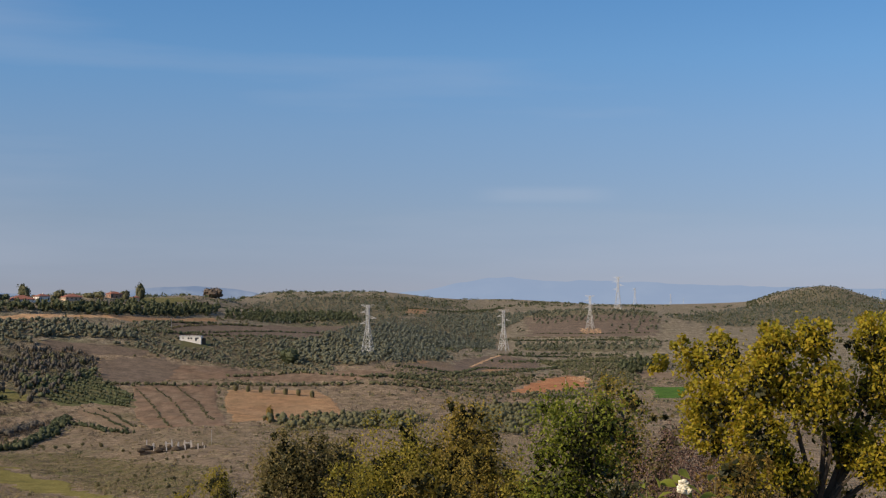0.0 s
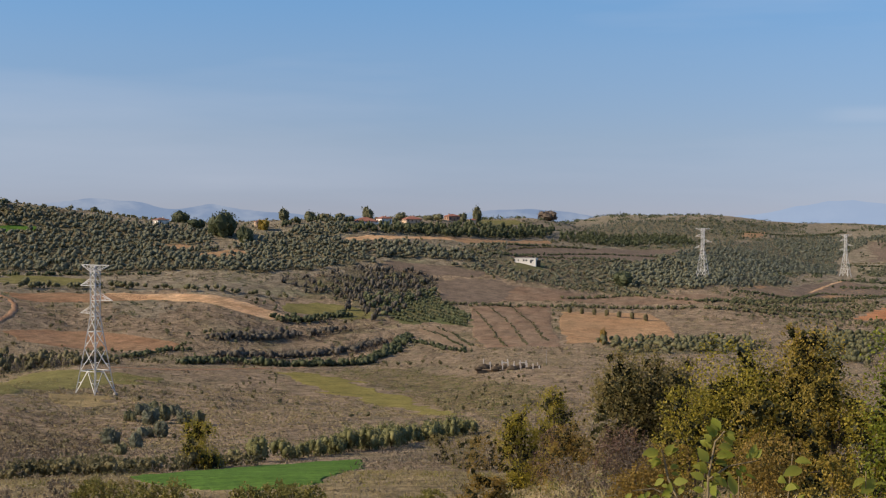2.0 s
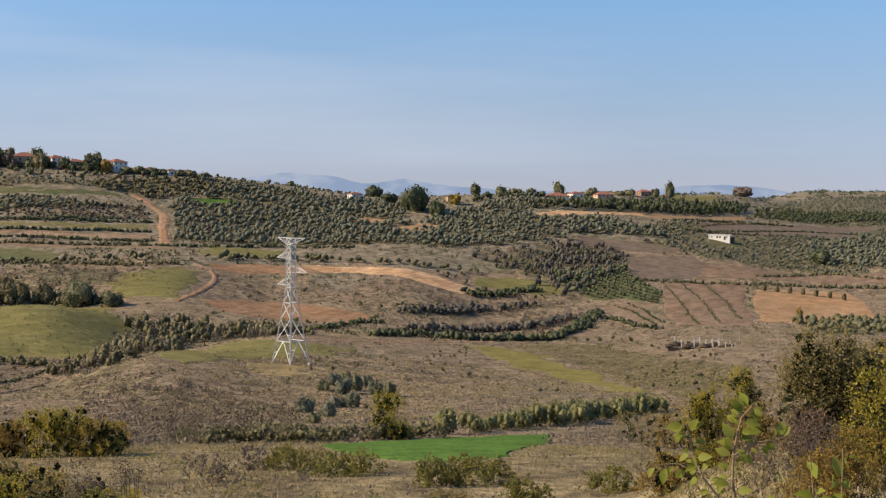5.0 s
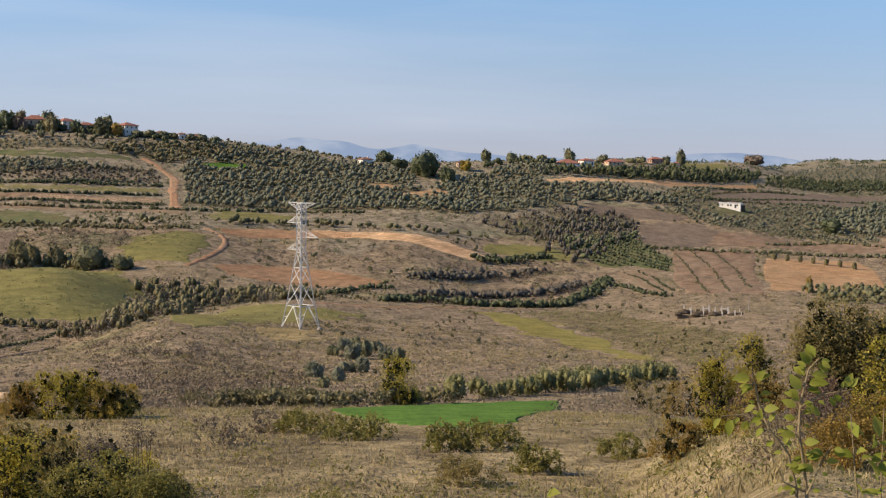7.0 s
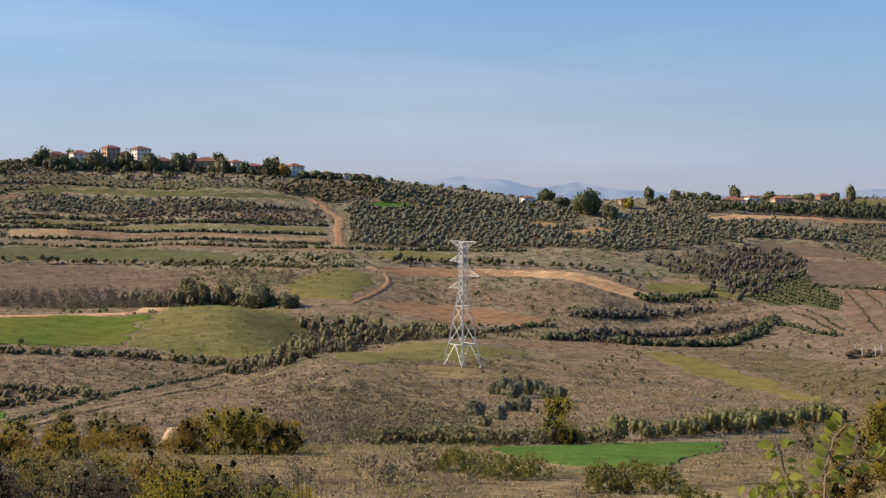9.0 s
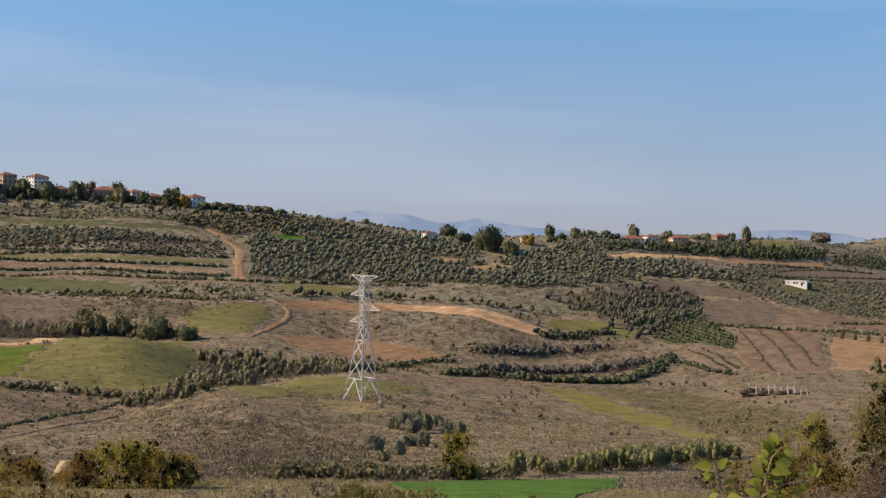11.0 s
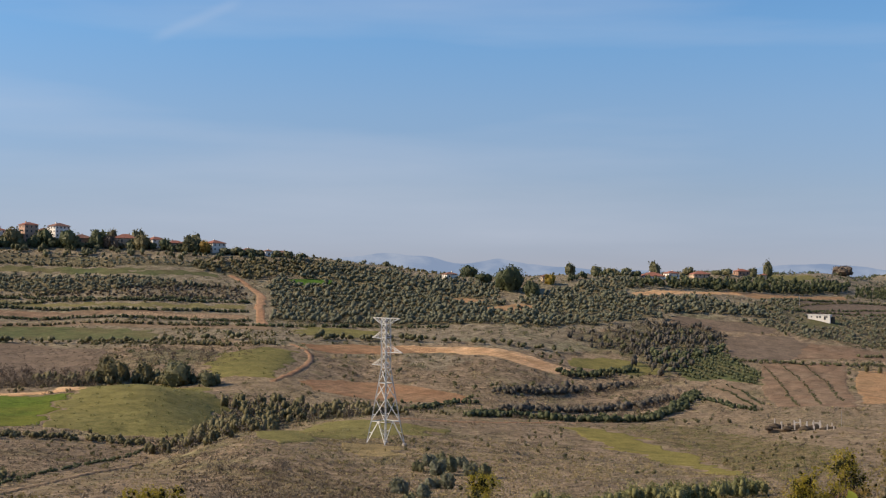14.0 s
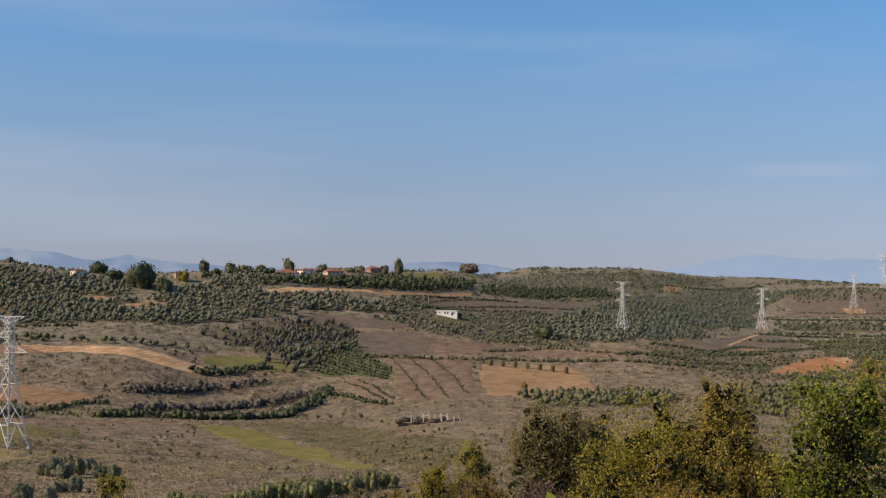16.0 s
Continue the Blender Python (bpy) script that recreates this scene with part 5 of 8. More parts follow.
spread("wood", "grey-green woods over the far plateau", "wood", WOODS,
       open_only(grove_places([(-229, 1509), (-215, 1720), (-150, 2000), (-70, 2097), (5, 2192), (39, 2171), (5, 2007), (-99, 1734), (-147, 1652), (-202, 1578)], 9.5, 10, 3, 113, .2)), [HAZED_SILVER_OLIVE, BARK], (0.3, 0.55), 113)
spread("wood", "dark band of trees across the far slope", "wood", WOODS,
       open_only(grove_places([(-210, 1379), (-202, 1486), (-144, 1626), (-108, 1667), (-87, 1525), (-133, 1496), (-169, 1363), (-199, 1310)], 6.5, 15, 2, 114, .1)), [DARK_LEAF, BARK], (0.5, 1.0), 114)
spread("olive_grove", "olive trees in rows on a rounded hill", "grove", OLIVES,
       open_only(grove_places([(-104, 1430), (-74, 1516), (-28, 1618), (10, 1586), (54, 1587), (54, 1420), (-2, 1321), (8, 1224), (-28, 1102), (-62, 1082), (-88, 1282)], 6.5, 35, .5, 115, .06, 9)), [HAZED_SILVER_OLIVE, BARK], (0.8, 1.1), 115)
spread("olive_grove", "olive rows in a far hollow", "grove", OLIVES,
       open_only(grove_places([(-10, 1852), (61, 2039), (144, 2073), (82, 1787), (55, 1621), (10, 1620), (-3, 1732)], 8, 60, .5, 116, .08, 11)), [HAZED_SILVER_OLIVE, BARK], (0.8, 1.2), 116)
spread("scrub", "grey-green brush in the valley", "scrub", SHRUBS,
       open_only(grove_places([(87, 1327), (176, 1413), (203, 1335), (190, 1214), (142, 1139), (102, 1196)], 5, 10, 2, 117, .2)), [HEDGE_LEAF, BARK], (0.8, 1.6), 117)
spread("olive_grove", "olive trees below the ridge's large trees", "grove", OLIVES,
       open_only(grove_places([(-470, 1008), (-446, 1018), (-421, 1011), (-400, 965), (-426, 972), (-449, 963)], 5.8, 20, .9, 118, .1)), [OLIVE, BARK], (0.75, 1.2), 118)
spread("hedge", "thin line of dark scrub along a ditch", "hedge", SHRUBS,
       along([(-217, 218), (-231, 239), (-239, 257), (-248, 276), (-253, 292), (-259, 313), (-274, 348), (-286, 387), (-285, 394)], 1.0, 0.6, 136), [DARK_LEAF, BARK], (0.35, 0.6), 136)
for seed, line, mat, step in ((131, [(-786, 664), (-765, 675), (-749, 707), (-727, 739), (-689, 757), (-659, 777), (-628, 801), (-599, 829), (-572, 861)], SCRUB_OAK, 1.5),
                              (132, [(-746, 673), (-725, 710), (-693, 732), (-672, 743), (-647, 768), (-605, 784), (-553, 833)], HEDGE_LEAF, 1.4),
                              (133, [(-817, 690), (-801, 756), (-777, 796), (-727, 830), (-657, 851)], SCRUB_OAK, 2.0),
                              (134, [(-811, 685), (-796, 703), (-779, 763), (-767, 786)], DARK_LEAF, 2.0),
                              (135, [(-683, 612), (-662, 673), (-589, 728), (-501, 755)], SCRUB_OAK, 2.2)):
    spread("hedge", "scrub hedge along a terrace of the village hill", "hedge", SHRUBS, along(line, step, 1.1, seed), [mat, BARK], (0.7, 1.4), seed)
for seed, line, mat in ((121, [(-212, 1107), (-179, 1177), (-150, 1248), (-111, 1316)], DARK_LEAF), (122, [(-217, 1135), (-200, 1222), (-176, 1297)], SCRUB_OAK),
                        (123, [(-49, 988), (-25, 981), (2, 1064), (31, 1199), (80, 1222), (108, 1267)], DARK_LEAF), (124, [(-46, 945), (-17, 950), (6, 979), (39, 1019)], SCRUB_OAK),
                        (125, [(74, 1627), (113, 1633), (175, 1605), (231, 1595)], SCRUB_OAK), (126, [(111, 1692), (173, 1650), (242, 1671)], DARK_LEAF), (127, [(78, 1362), (119, 1392), (178, 1425)], DARK_LEAF)):
    spread("hedge", "low dark hedge along a far terrace", "hedge", SHRUBS, along(line, 2.0, 1.0, seed), [mat, BARK], (0.6, 1.1), seed)


# ---- the ground under the trees ----
for i, (kind, outline) in enumerate(GROVES):
    field("grove_floor", "dull green grass and litter under the trees", outline, GROVE_FLOOR, 0.07 + 0.012 * (i % 7), 3.5, "grass", 100, True)


# ---- builders of single things ----
def part(name, verts, faces, mat, parent, label=""):
    """One mesh under a thing or under a part; its places are those of the thing."""
    ob = new(name, mesh_of(name, verts, faces, [mat]))
    ob.parent = parent
    return tagged(ob, label)


def thing(name, label, category, x, y, z=None, turn=0.0, group=""):
    """An empty base for a thing that has parts."""
    ob = new(name)
    ob.matrix_basis = pose(x, y, float(ground_z(x, y)) if z is None else z, 0, 0, turn)
    return tagged(ob, label, category, group)


CUBE_F = np.array([(0, 2, 3, 1), (4, 5, 7, 6), (0, 1, 5, 4), (2, 6, 7, 3), (0, 4, 6, 2), (1, 3, 7, 5)])


def box(x0, x1, y0, y1, z0, z1):
    return np.array([(x, y, z) for z in (z0, z1) for y in (y0, y1) for x in (x0, x1)], float), CUBE_F


def flat_bar(a, b, w, n):
    """A flat steel bar between two points, lying in the plane with the normal n."""
    a, b, n = np.asarray(a, float), np.asarray(b, float), np.asarray(n, float)
    u = np.cross(b - a, n)
    u *= w / 2 / np.linalg.norm(u)
    v = n / np.linalg.norm(n) * w * 0.08
    c = [a - u - v, a + u - v, a - u + v, a + u + v, b - u - v, b + u - v, b - u + v, b + u + v]
    return np.array(c), CUBE_F


def strut(a, b, w):
    """An angle-iron bar between two points, as a square tube."""
    a, b = np.asarray(a, float), np.asarray(b, float)
    d = (b - a) / np.linalg.norm(b - a)
    u = np.cross(d, (0, 0, 1) if abs(d[2]) < 0.9 else (0, 1, 0))
    u *= 0.85 * w / 2 / np.linalg.norm(u)
    v = np.cross(d, u)
    c = [a - u - v, a + u - v, a - u + v, a + u + v, b - u - v, b + u - v, b - u + v, b + u + v]
    return np.array(c), CUBE_F


def pylon(label, x, y, turn, height=40.0, group="pylons of the power line"):
    """A lattice tower: four splayed legs, braced faces, three arms set left and right in turn, and a wide top arm."""
    k = height / 40.0
    t = thing("pylon", label, "pylon", x, y, None, turn, group)
    levels = [0, 7.4, 14.4, 19.6, 24.4, 26.8, 29.2, 31.6, 34.0, 36.2, 38.2, 40.0]

    def half(h):
        return 4.3 + (1.05 - 4.3) * min(h / 24.4, 1) ** 0.92

    def corner(i, h):
        sx_, sy_ = ((-1, -1), (1, -1), (1, 1), (-1, 1))[i % 4]
        return np.array((sx_ * half(h), sy_ * half(h), h)) * k

    normals = ((0, -1, 0), (1, 0, 0), (0, 1, 0), (-1, 0, 0))
    for i in range(4):
        part("leg", *join([flat_bar(corner(i, a), corner(i, b), 0.36 * k, normals[f_]) for a, b in zip(levels, levels[1:]) for f_ in (i, (i + 3) % 4)]), STEEL, t)
        c = corner(i, 0)
        part("footing", *box(c[0] - 0.5, c[0] + 0.5, c[1] - 0.5, c[1] + 0.5, -1.2, 0.35), GREY_WALL, t, "concrete footing")
    for i in range(4):
        bars = []
        for n, (a, b) in enumerate(zip(levels, levels[1:])):
            if n == 0:
                mid = (corner(i, b) + corner(i + 1, b)) / 2
                bars += [flat_bar(corner(i, 0.4), mid, 0.24 * k, normals[i]), flat_bar(corner(i + 1, 0.4), mid, 0.24 * k, normals[i])]
                for s in (i, i + 1):
                    bars.append(flat_bar((corner(s, 0.4) + mid) / 2, corner(s, 3.7), 0.17 * k, normals[i]))
            else:
                bars += [flat_bar(corner(i, a), corner(i + 1, b), 0.17 * k, normals[i]), flat_bar(corner(i + 1, a), corner(i, b), 0.17 * k, normals[i])]
                if n < 4:
                    for s, o_ in ((i, i + 1), (i + 1, i)):
                        for f_ in (0.3,):
                            h = a + (b - a) * f_
                            bars.append(flat_bar(corner(s, h), corner(s, a) * (1 - f_) + corner(o_, b) * f_, 0.15 * k, normals[i]))
            if n in (0, 2, 3, 5, 7, 9, 10):
                bars.append(flat_bar(corner(i, b), corner(i + 1, b), 0.24 * k, normals[i]))
        part("lattice_face", *join(bars), STEEL, t)
    for side, h, reach in ((-1, 33.8, 6.6), (1, 29.4, 7.6), (-1, 25.2, 6.6)):
        bars, tip = [], np.array((side * reach, 0, h)) * k
        for s in (-1, 1):
            low, high = np.array((side * 1.05, s * 1.05, h)) * k, np.array((side * 1.05, s * 1.05, h + 2.3)) * k
            bars += [strut(low, tip, 0.17 * k), strut(high, tip, 0.17 * k)]
            for f_ in (0.33, 0.62):
                bars.append(strut(low + (tip - low) * f_, high + (tip - high) * f_, 0.09 * k))
            bars.append(strut(low + (tip - low) * 0.33, high + (tip - high) * 0.62, 0.09 * k))
        bars.append(strut(np.array((side * 2.8, -0.74, h)) * k, np.array((side * 2.8, 0.74, h)) * k, 0.09 * k))
        part("cross_arm", *join(bars), STEEL, t)
    bars = []
    for side in (-1, 1):
        tip = np.array((side * 6.2, 0, 40.3)) * k
        for s in (-1, 1):
            bars += [strut(np.array((side * 1.05, s * 1.05, 40.3)) * k, tip, 0.17 * k), strut(np.array((side * 1.05, s * 1.05, 38.3)) * k, tip, 0.15 * k),
                     strut(np.array((side * 3.2, s * 0.6, 40.3)) * k, np.array((side * 1.05, s * 1.05, 38.3)) * k, 0.09 * k)]
    part("top_arm", *join(bars), STEEL, t)
    return t


def house(label, x, y, turn, w, d, h, storeys, wall, roof, seed):
    """A village house: walls, hipped tile roof with eaves, chimney, door and windows set into the fronts."""
    rng = random.Random(seed)
    t = thing("house", label, "house", x, y, None, turn)
    rise = min(w, d) * 0.22
    eave = h - rise
    v, f = box(-w / 2, w / 2, -d / 2, d / 2, -2.0, eave)
    part("wall", v, f, wall, t)
    o, r2 = 0.6, max(0.3, (w - d) / 2)
    rv = [(-w / 2 - o, -d / 2 - o, eave), (w / 2 + o, -d / 2 - o, eave), (w / 2 + o, d / 2 + o, eave), (-w / 2 - o, d / 2 + o, eave),
          (-r2, 0, h), (r2, 0, h)]
    rv += [(a, b, c - 0.25) for a, b, c in rv[:4]]
    rf = [(0, 1, 5, 4), (2, 3, 4, 5), (1, 2, 5, 5), (3, 0, 4, 4), (6, 7, 1, 0), (7, 8, 2, 1), (8, 9, 3, 2), (9, 6, 0, 3), (9, 8, 7, 6)]
    tri = []
    for q in rf:
        tri += [(q[0], q[1], q[2])] + ([(q[0], q[2], q[3])] if q[2] != q[3] else [])
    roof_ob = part("roof", np.array(rv, float), np.array(tri), roof, t)
    cx = rng.uniform(-0.3, 0.3) * w
    part("chimney", *box(cx - 0.4, cx + 0.4, 0.4, 1.2, eave, h + 0.7), wall, roof_ob)
    step = eave / storeys
    for s in range(storeys):
        for side, length in (("front", w), ("left", d), ("back", w), ("right", d)):
            n = max(1, int(length / 3.4))
            for i in range(n):
                p = (i + 0.5) / n * length - length / 2
                if side == "front" and s == 0 and i == n // 2:
                    part("door", *box(p - 0.6, p + 0.6, -d / 2 - 0.06, -d / 2 + 0.1, 0, 2.1), BARK, t)
                    continue
                z0, z1 = s * step + step * 0.32, s * step + step * 0.78
                if side in ("front", "back"):
                    e = -d / 2 if side == "front" else d / 2
                    frame_v, pane_v = box(p - 0.75, p + 0.75, e - 0.08, e + 0.08, z0 - 0.15, z1 + 0.12), box(p - 0.6, p + 0.6, e - 0.1, e + 0.1, z0, z1)
                else:
                    e = -w / 2 if side == "left" else w / 2
                    frame_v, pane_v = box(e - 0.08, e + 0.08, p - 0.75, p + 0.75, z0 - 0.15, z1 + 0.12), box(e - 0.1, e + 0.1, p - 0.6, p + 0.6, z0, z1)
                win = part("window", *frame_v, wall, t)
                part("pane", *pane_v, WINDOW, win)
    return t


def far_tree(label, x, y, w, h, mat, leaves, seed):
    """A single tree seen from afar: trunk, and a crown of clumps with loose leaves."""
    rng = np.random.default_rng(seed)
    t = thing("tree", label, "tree", x, y)
    v, f, _ = clump(rng, w, h, 16, int(leaves * 1.5), min(w, h) * 0.1 * min(1, 20 / math.sqrt(leaves)), -h * 0.3, 0.0, 0.85)
    part("crown", v, f, mat, t)
    part("trunk", *stalk((0, 0, -0.5), (0, 0, h * 0.5), 0.05 * h, 0.025 * h, 6), BARK, t)
    return t


def crown_leaves(rng, lobes, count, size):
    """Leaves in small sprays over the shells of the lobes (x, y, z, radius), thinner inside."""
    lobes = np.asarray(lobes, float)
    share = lobes[:, 3] ** 2
    sprays = max(8, count // 16)
    pick = rng.choice(len(lobes), sprays, p=share / share.sum())
    d = rng.normal(size=(sprays, 3))
    d /= np.linalg.norm(d, axis=1)[:, None]
    c = lobes[pick, :3] + d * (lobes[pick, 3] * rng.uniform(0.5, 1.16, sprays) ** 0.7)[:, None] * np.array((1, 1, 0.92))
    own = np.arange(count) % sprays
    c = c[own] + rng.normal(0, 0.17, (count, 3)) * lobes[pick, 3][own][:, None] * (1, 1, 1.25)
    return blades(rng, c, size, 1.6)


def leafy(kind, label, x, y, w, h, mat, leaves, size, seed):
    """A tree or bush near by: stems that fork into limbs, and foliage leaf by leaf."""
    rng = np.random.default_rng(seed)
    t = thing(kind, label, kind, x, y)
    tall = kind == "tree"
    if tall:
        leaves, size = int(leaves * 2.0), size * 0.65
    elif math.hypot(x, y) < 62:
        leaves, size = int(leaves * 1.7), size * 0.63
    base = h * (0.03 if tall else 0.0)
    n = 30 if tall else int(20 * max(1, w / h / 1.2))
    lobes = []
    for i in range(n):
        a, q = rng.uniform(0, 6.28), math.sqrt(rng.uniform(0.02, 1))
        up = rng.uniform(0.06, 0.94) ** (1.2 if tall else 1.0)
        narrow = (1.0 - 0.6 * max(0, up - 0.45) / 0.5) if tall else math.sqrt(max(0.1, 1 - up * up * 0.8))
        r = min(w * 0.24, (h - base) * 0.22) * rng.uniform(0.7, 1.3)
        lobes.append((math.cos(a) * q * w * 0.40 * narrow, math.sin(a) * q * w * 0.40 * narrow, base + (h - base) * up - r * 0.35, r))
    for i in range(4):
        a = rng.uniform(0, 6.28)
        lobes.append((math.cos(a) * w * 0.2, math.sin(a) * w * 0.2, h - w * 0.05 * rng.uniform(0.6, 2.5), w * 0.09))
    v, f = crown_leaves(rng, lobes, leaves, size)
    # extra inner leaves whose dark colour paints the shade within the crown
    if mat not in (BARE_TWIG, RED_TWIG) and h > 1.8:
        part("inner_crown", *crown_leaves(rng, [(lx * 0.92, ly * 0.92, lz - lr * 0.15, lr * 0.72) for lx, ly, lz, lr in lobes], leaves // 6, size * 2.3), CROWN_SHADE_LEAF, t, "shaded inner foliage")
    part("crown" if tall else "foliage", v, f, mat, t)
    limbs, fork = [], np.array((0, 0, h * 0.28))
    thick = 0.028 * h if tall else 0.014 * h
    for lx, ly, lz, r in lobes[:12]:
        start = np.array((lx * 0.06, ly * 0.06, -0.3)) if not tall else fork * rng.uniform(0.7, 1.3)
        knee = start * 0.5 + np.array((lx, ly, lz)) * 0.5 + rng.normal(0, 0.05 * w, 3) * (1, 1, 0.3)
        limbs += [stalk(start, knee, thick * 0.6, thick * 0.4), stalk(knee, (lx, ly, lz + r * 0.5), thick * 0.4, thick * 0.12)]
    part("branchwork", *join(limbs), BARK, t)
    if tall:
        part("trunk", *stalk((0, 0, -0.4), fork * 1.15, thick, thick * 0.7, 7), BARK, t)
    return t


# ---- the power line ----
pylon("steel lattice pylon with three arms on the grassy knoll", -207.8, 407.0, -20)
pylon("steel lattice pylon beside an orchard", -60.3, 1143.4, -22)
pylon("steel lattice pylon on a bare slope", 59.6, 1411.7, -24)
pylon("steel lattice pylon on a sandy pad", 178, 1731, -24)
pylon("tall steel lattice pylon on the far ridge", 243, 1985, -20, 47)
pylon("distant steel lattice pylon on the far ridge", 447, 3330, -20, 40)
pylon("distant steel lattice pylon beyond the ridge", 690, 4330, -20, 32)
pylon("distant steel lattice pylon beyond the ridge", 745, 4430, -20, 18)
pylon("distant steel lattice pylon on the far hill", 797, 2600, -20, 24)


# ---- houses of the villages ----
house("low brick house with an old tiled roof", -794.9, 851.7, 68, 14.4, 11.3, 11.0, 2, BRICK_WALL, OLD_TILE, 1)
house("white house with a red tiled roof", -785.7, 866.9, 62, 12.8, 10.0, 11.6, 3, WHITE_WALL, ROOF_TILE, 2)
house("tall cream and brick house with a red roof", -764.2, 879.4, 71, 11.9, 9.3, 16.2, 4, PALE_BRICK, ROOF_TILE, 3)
house("white house with a dark hipped roof", -756.3, 905.8, 75, 13.8, 10.8, 14.6, 4, WHITE_WALL, OLD_TILE, 4)
house("lower cream wing before the tall house", -770.0, 868.5, 71, 8.6, 7.2, 10.6, 3, CREAM_WALL, ROOF_TILE, 30)
house("low house with a brown tiled roof", -730.5, 901.1, 54, 16.9, 13.2, 7.9, 1, BRICK_WALL, OLD_TILE, 5)
house("long low house with a red roof", -706.7, 926.2, 47, 19.5, 15.3, 8.6, 1, CREAM_WALL, ROOF_TILE, 6)
house("small white house with a red roof", -684.6, 936.4, 71, 12.7, 9.9, 7.9, 2, WHITE_WALL, ROOF_TILE, 7)
house("grey house with a red roof", -666.6, 937.1, 55, 12.6, 9.8, 6.6, 2, GREY_WALL, ROOF_TILE, 8)
house("white house with a red roof among trees", -635.2, 946.6, 74, 13.3, 10.4, 8.9, 2, WHITE_WALL, ROOF_TILE, 9)
house("small white shed on the slope", -595.0, 960.6, 52, 5.8, 4.5, 4.6, 1, WHITE_WALL, OLD_TILE, 10)
house("white farmhouse on the hilltop", -868.5, 753.8, 79, 16.8, 13.1, 4.8, 1, WHITE_WALL, OLD_TILE, 11)
house("small white outbuilding on the hilltop", -847.1, 777.7, 67, 5.9, 4.6, 3.4, 1, WHITE_WALL, OLD_TILE, 12)
house("grey house behind bushes", -843.1, 796.8, 57, 12.7, 9.9, 4.1, 1, GREY_WALL, OLD_TILE, 13)
house("brick house with a red roof among trees", -778.0, 876.5, 57, 11.1, 8.7, 9.0, 1, BRICK_WALL, ROOF_TILE, 14)
house("cream house behind the tall house", -767.9, 902.5, 65, 10.4, 8.1, 10.1, 2, CREAM_WALL, OLD_TILE, 15)
house("low cream house between trees", -726.1, 917.5, 68, 11.1, 8.7, 6.8, 1, CREAM_WALL, OLD_TILE, 16)
house("low grey house between trees", -696.5, 933.9, 52, 10.2, 8.0, 4.8, 1, GREY_WALL, OLD_TILE, 17)
house("small white house among trees", -654.3, 945.7, 60, 8.4, 6.6, 3.8, 1, WHITE_WALL, OLD_TILE, 18)
house("small white house on the hill's shoulder", -614.0, 960.5, 53, 9.1, 7.1, 3.4, 1, WHITE_WALL, OLD_TILE, 19)
house("small grey house on the hill's shoulder", -591.1, 974.8, 46, 9.1, 7.1, 3.0, 1, GREY_WALL, OLD_TILE, 20)
house("small cream house on the hilltop", -870.8, 773.9, 63, 9.3, 7.3, 3.8, 1, CREAM_WALL, OLD_TILE, 21)
house("small white shed behind bushes", -828.0, 812.4, 66, 6.8, 5.3, 3.1, 1, WHITE_WALL, ROOF_TILE, 22)
house("white house beside dark trees", -460.6, 1009.9, 55, 9.7, 7.6, 6.7, 1, WHITE_WALL, OLD_TILE, 23)
house("small cream house below the ridge", -395.8, 1047.7, 41, 5.7, 4.5, 5.3, 1, CREAM_WALL, OLD_TILE, 24)
house("long white house on the ridge", -341.4, 1155.6, 31, 19.3, 15.1, 4.9, 1, WHITE_WALL, ROOF_TILE, 25)
house("white house with a red roof on the ridge", -327.9, 1166.8, 51, 10.6, 8.3, 7.1, 1, WHITE_WALL, ROOF_TILE, 26)
house("cream house with a red roof on the ridge", -317.2, 1219.4, 35, 14.7, 11.5, 5.6, 1, CREAM_WALL, ROOF_TILE, 27)
house("brick house with a red roof on the ridge", -296.5, 1286.3, 43, 11.5, 9.0, 6.2, 1, BRICK_WALL, ROOF_TILE, 28)
house("small house with a red roof on the ridge", -279.8, 1300.2, 22, 5.8, 4.5, 5.0, 1, CREAM_WALL, ROOF_TILE, 29)

# ---- single trees ----
far_tree("dark round tree below the brick house", -781.7, 843.5, 13.0, 10.3, GARDEN_LEAF, 367, 30)
far_tree("round tree between the houses", -763.7, 859.8, 14.7, 14.4, SCRUB_OAK, 510, 31)
far_tree("round tree below the white house", -728.3, 883.5, 18.1, 13.1, GARDEN_LEAF, 654, 32)
far_tree("round tree between the roofs", -714.0, 901.5, 14.7, 14.2, GARDEN_LEAF, 510, 33)
far_tree("bare grey tree between the roofs", -703.1, 903.7, 12.9, 11.1, BARE_TWIG, 367, 34)
far_tree("round tree between the roofs", -684.1, 918.2, 14.6, 11.3, SCRUB_OAK, 463, 35)
far_tree("dark tree between the roofs", -666.6, 924.8, 10.3, 9.2, GARDEN_LEAF, 261, 36)
far_tree("round tree beside the white house", -647.2, 932.4, 14.5, 12.2, HEDGE_LEAF, 510, 37)
far_tree("dull green tree below the village", -622.9, 942.8, 9.8, 5.4, HEDGE_LEAF, 160, 38)
far_tree("dark tree below the village", -615.4, 947.7, 10.7, 5.7, HEDGE_LEAF, 174, 39)
far_tree("dull green tree below the village", -607.1, 953.0, 9.8, 5.0, HEDGE_LEAF, 160, 40)
far_tree("dull green tree below the village", -601.1, 956.9, 8.1, 4.3, HEDGE_LEAF, 160, 41)
far_tree("dull green tree on the hill's shoulder", -588.9, 964.4, 8.9, 4.7, HEDGE_LEAF, 160, 42)
far_tree("dull green tree on the hill's shoulder", -581.3, 969.0, 9.8, 5.2, HEDGE_LEAF, 160, 43)
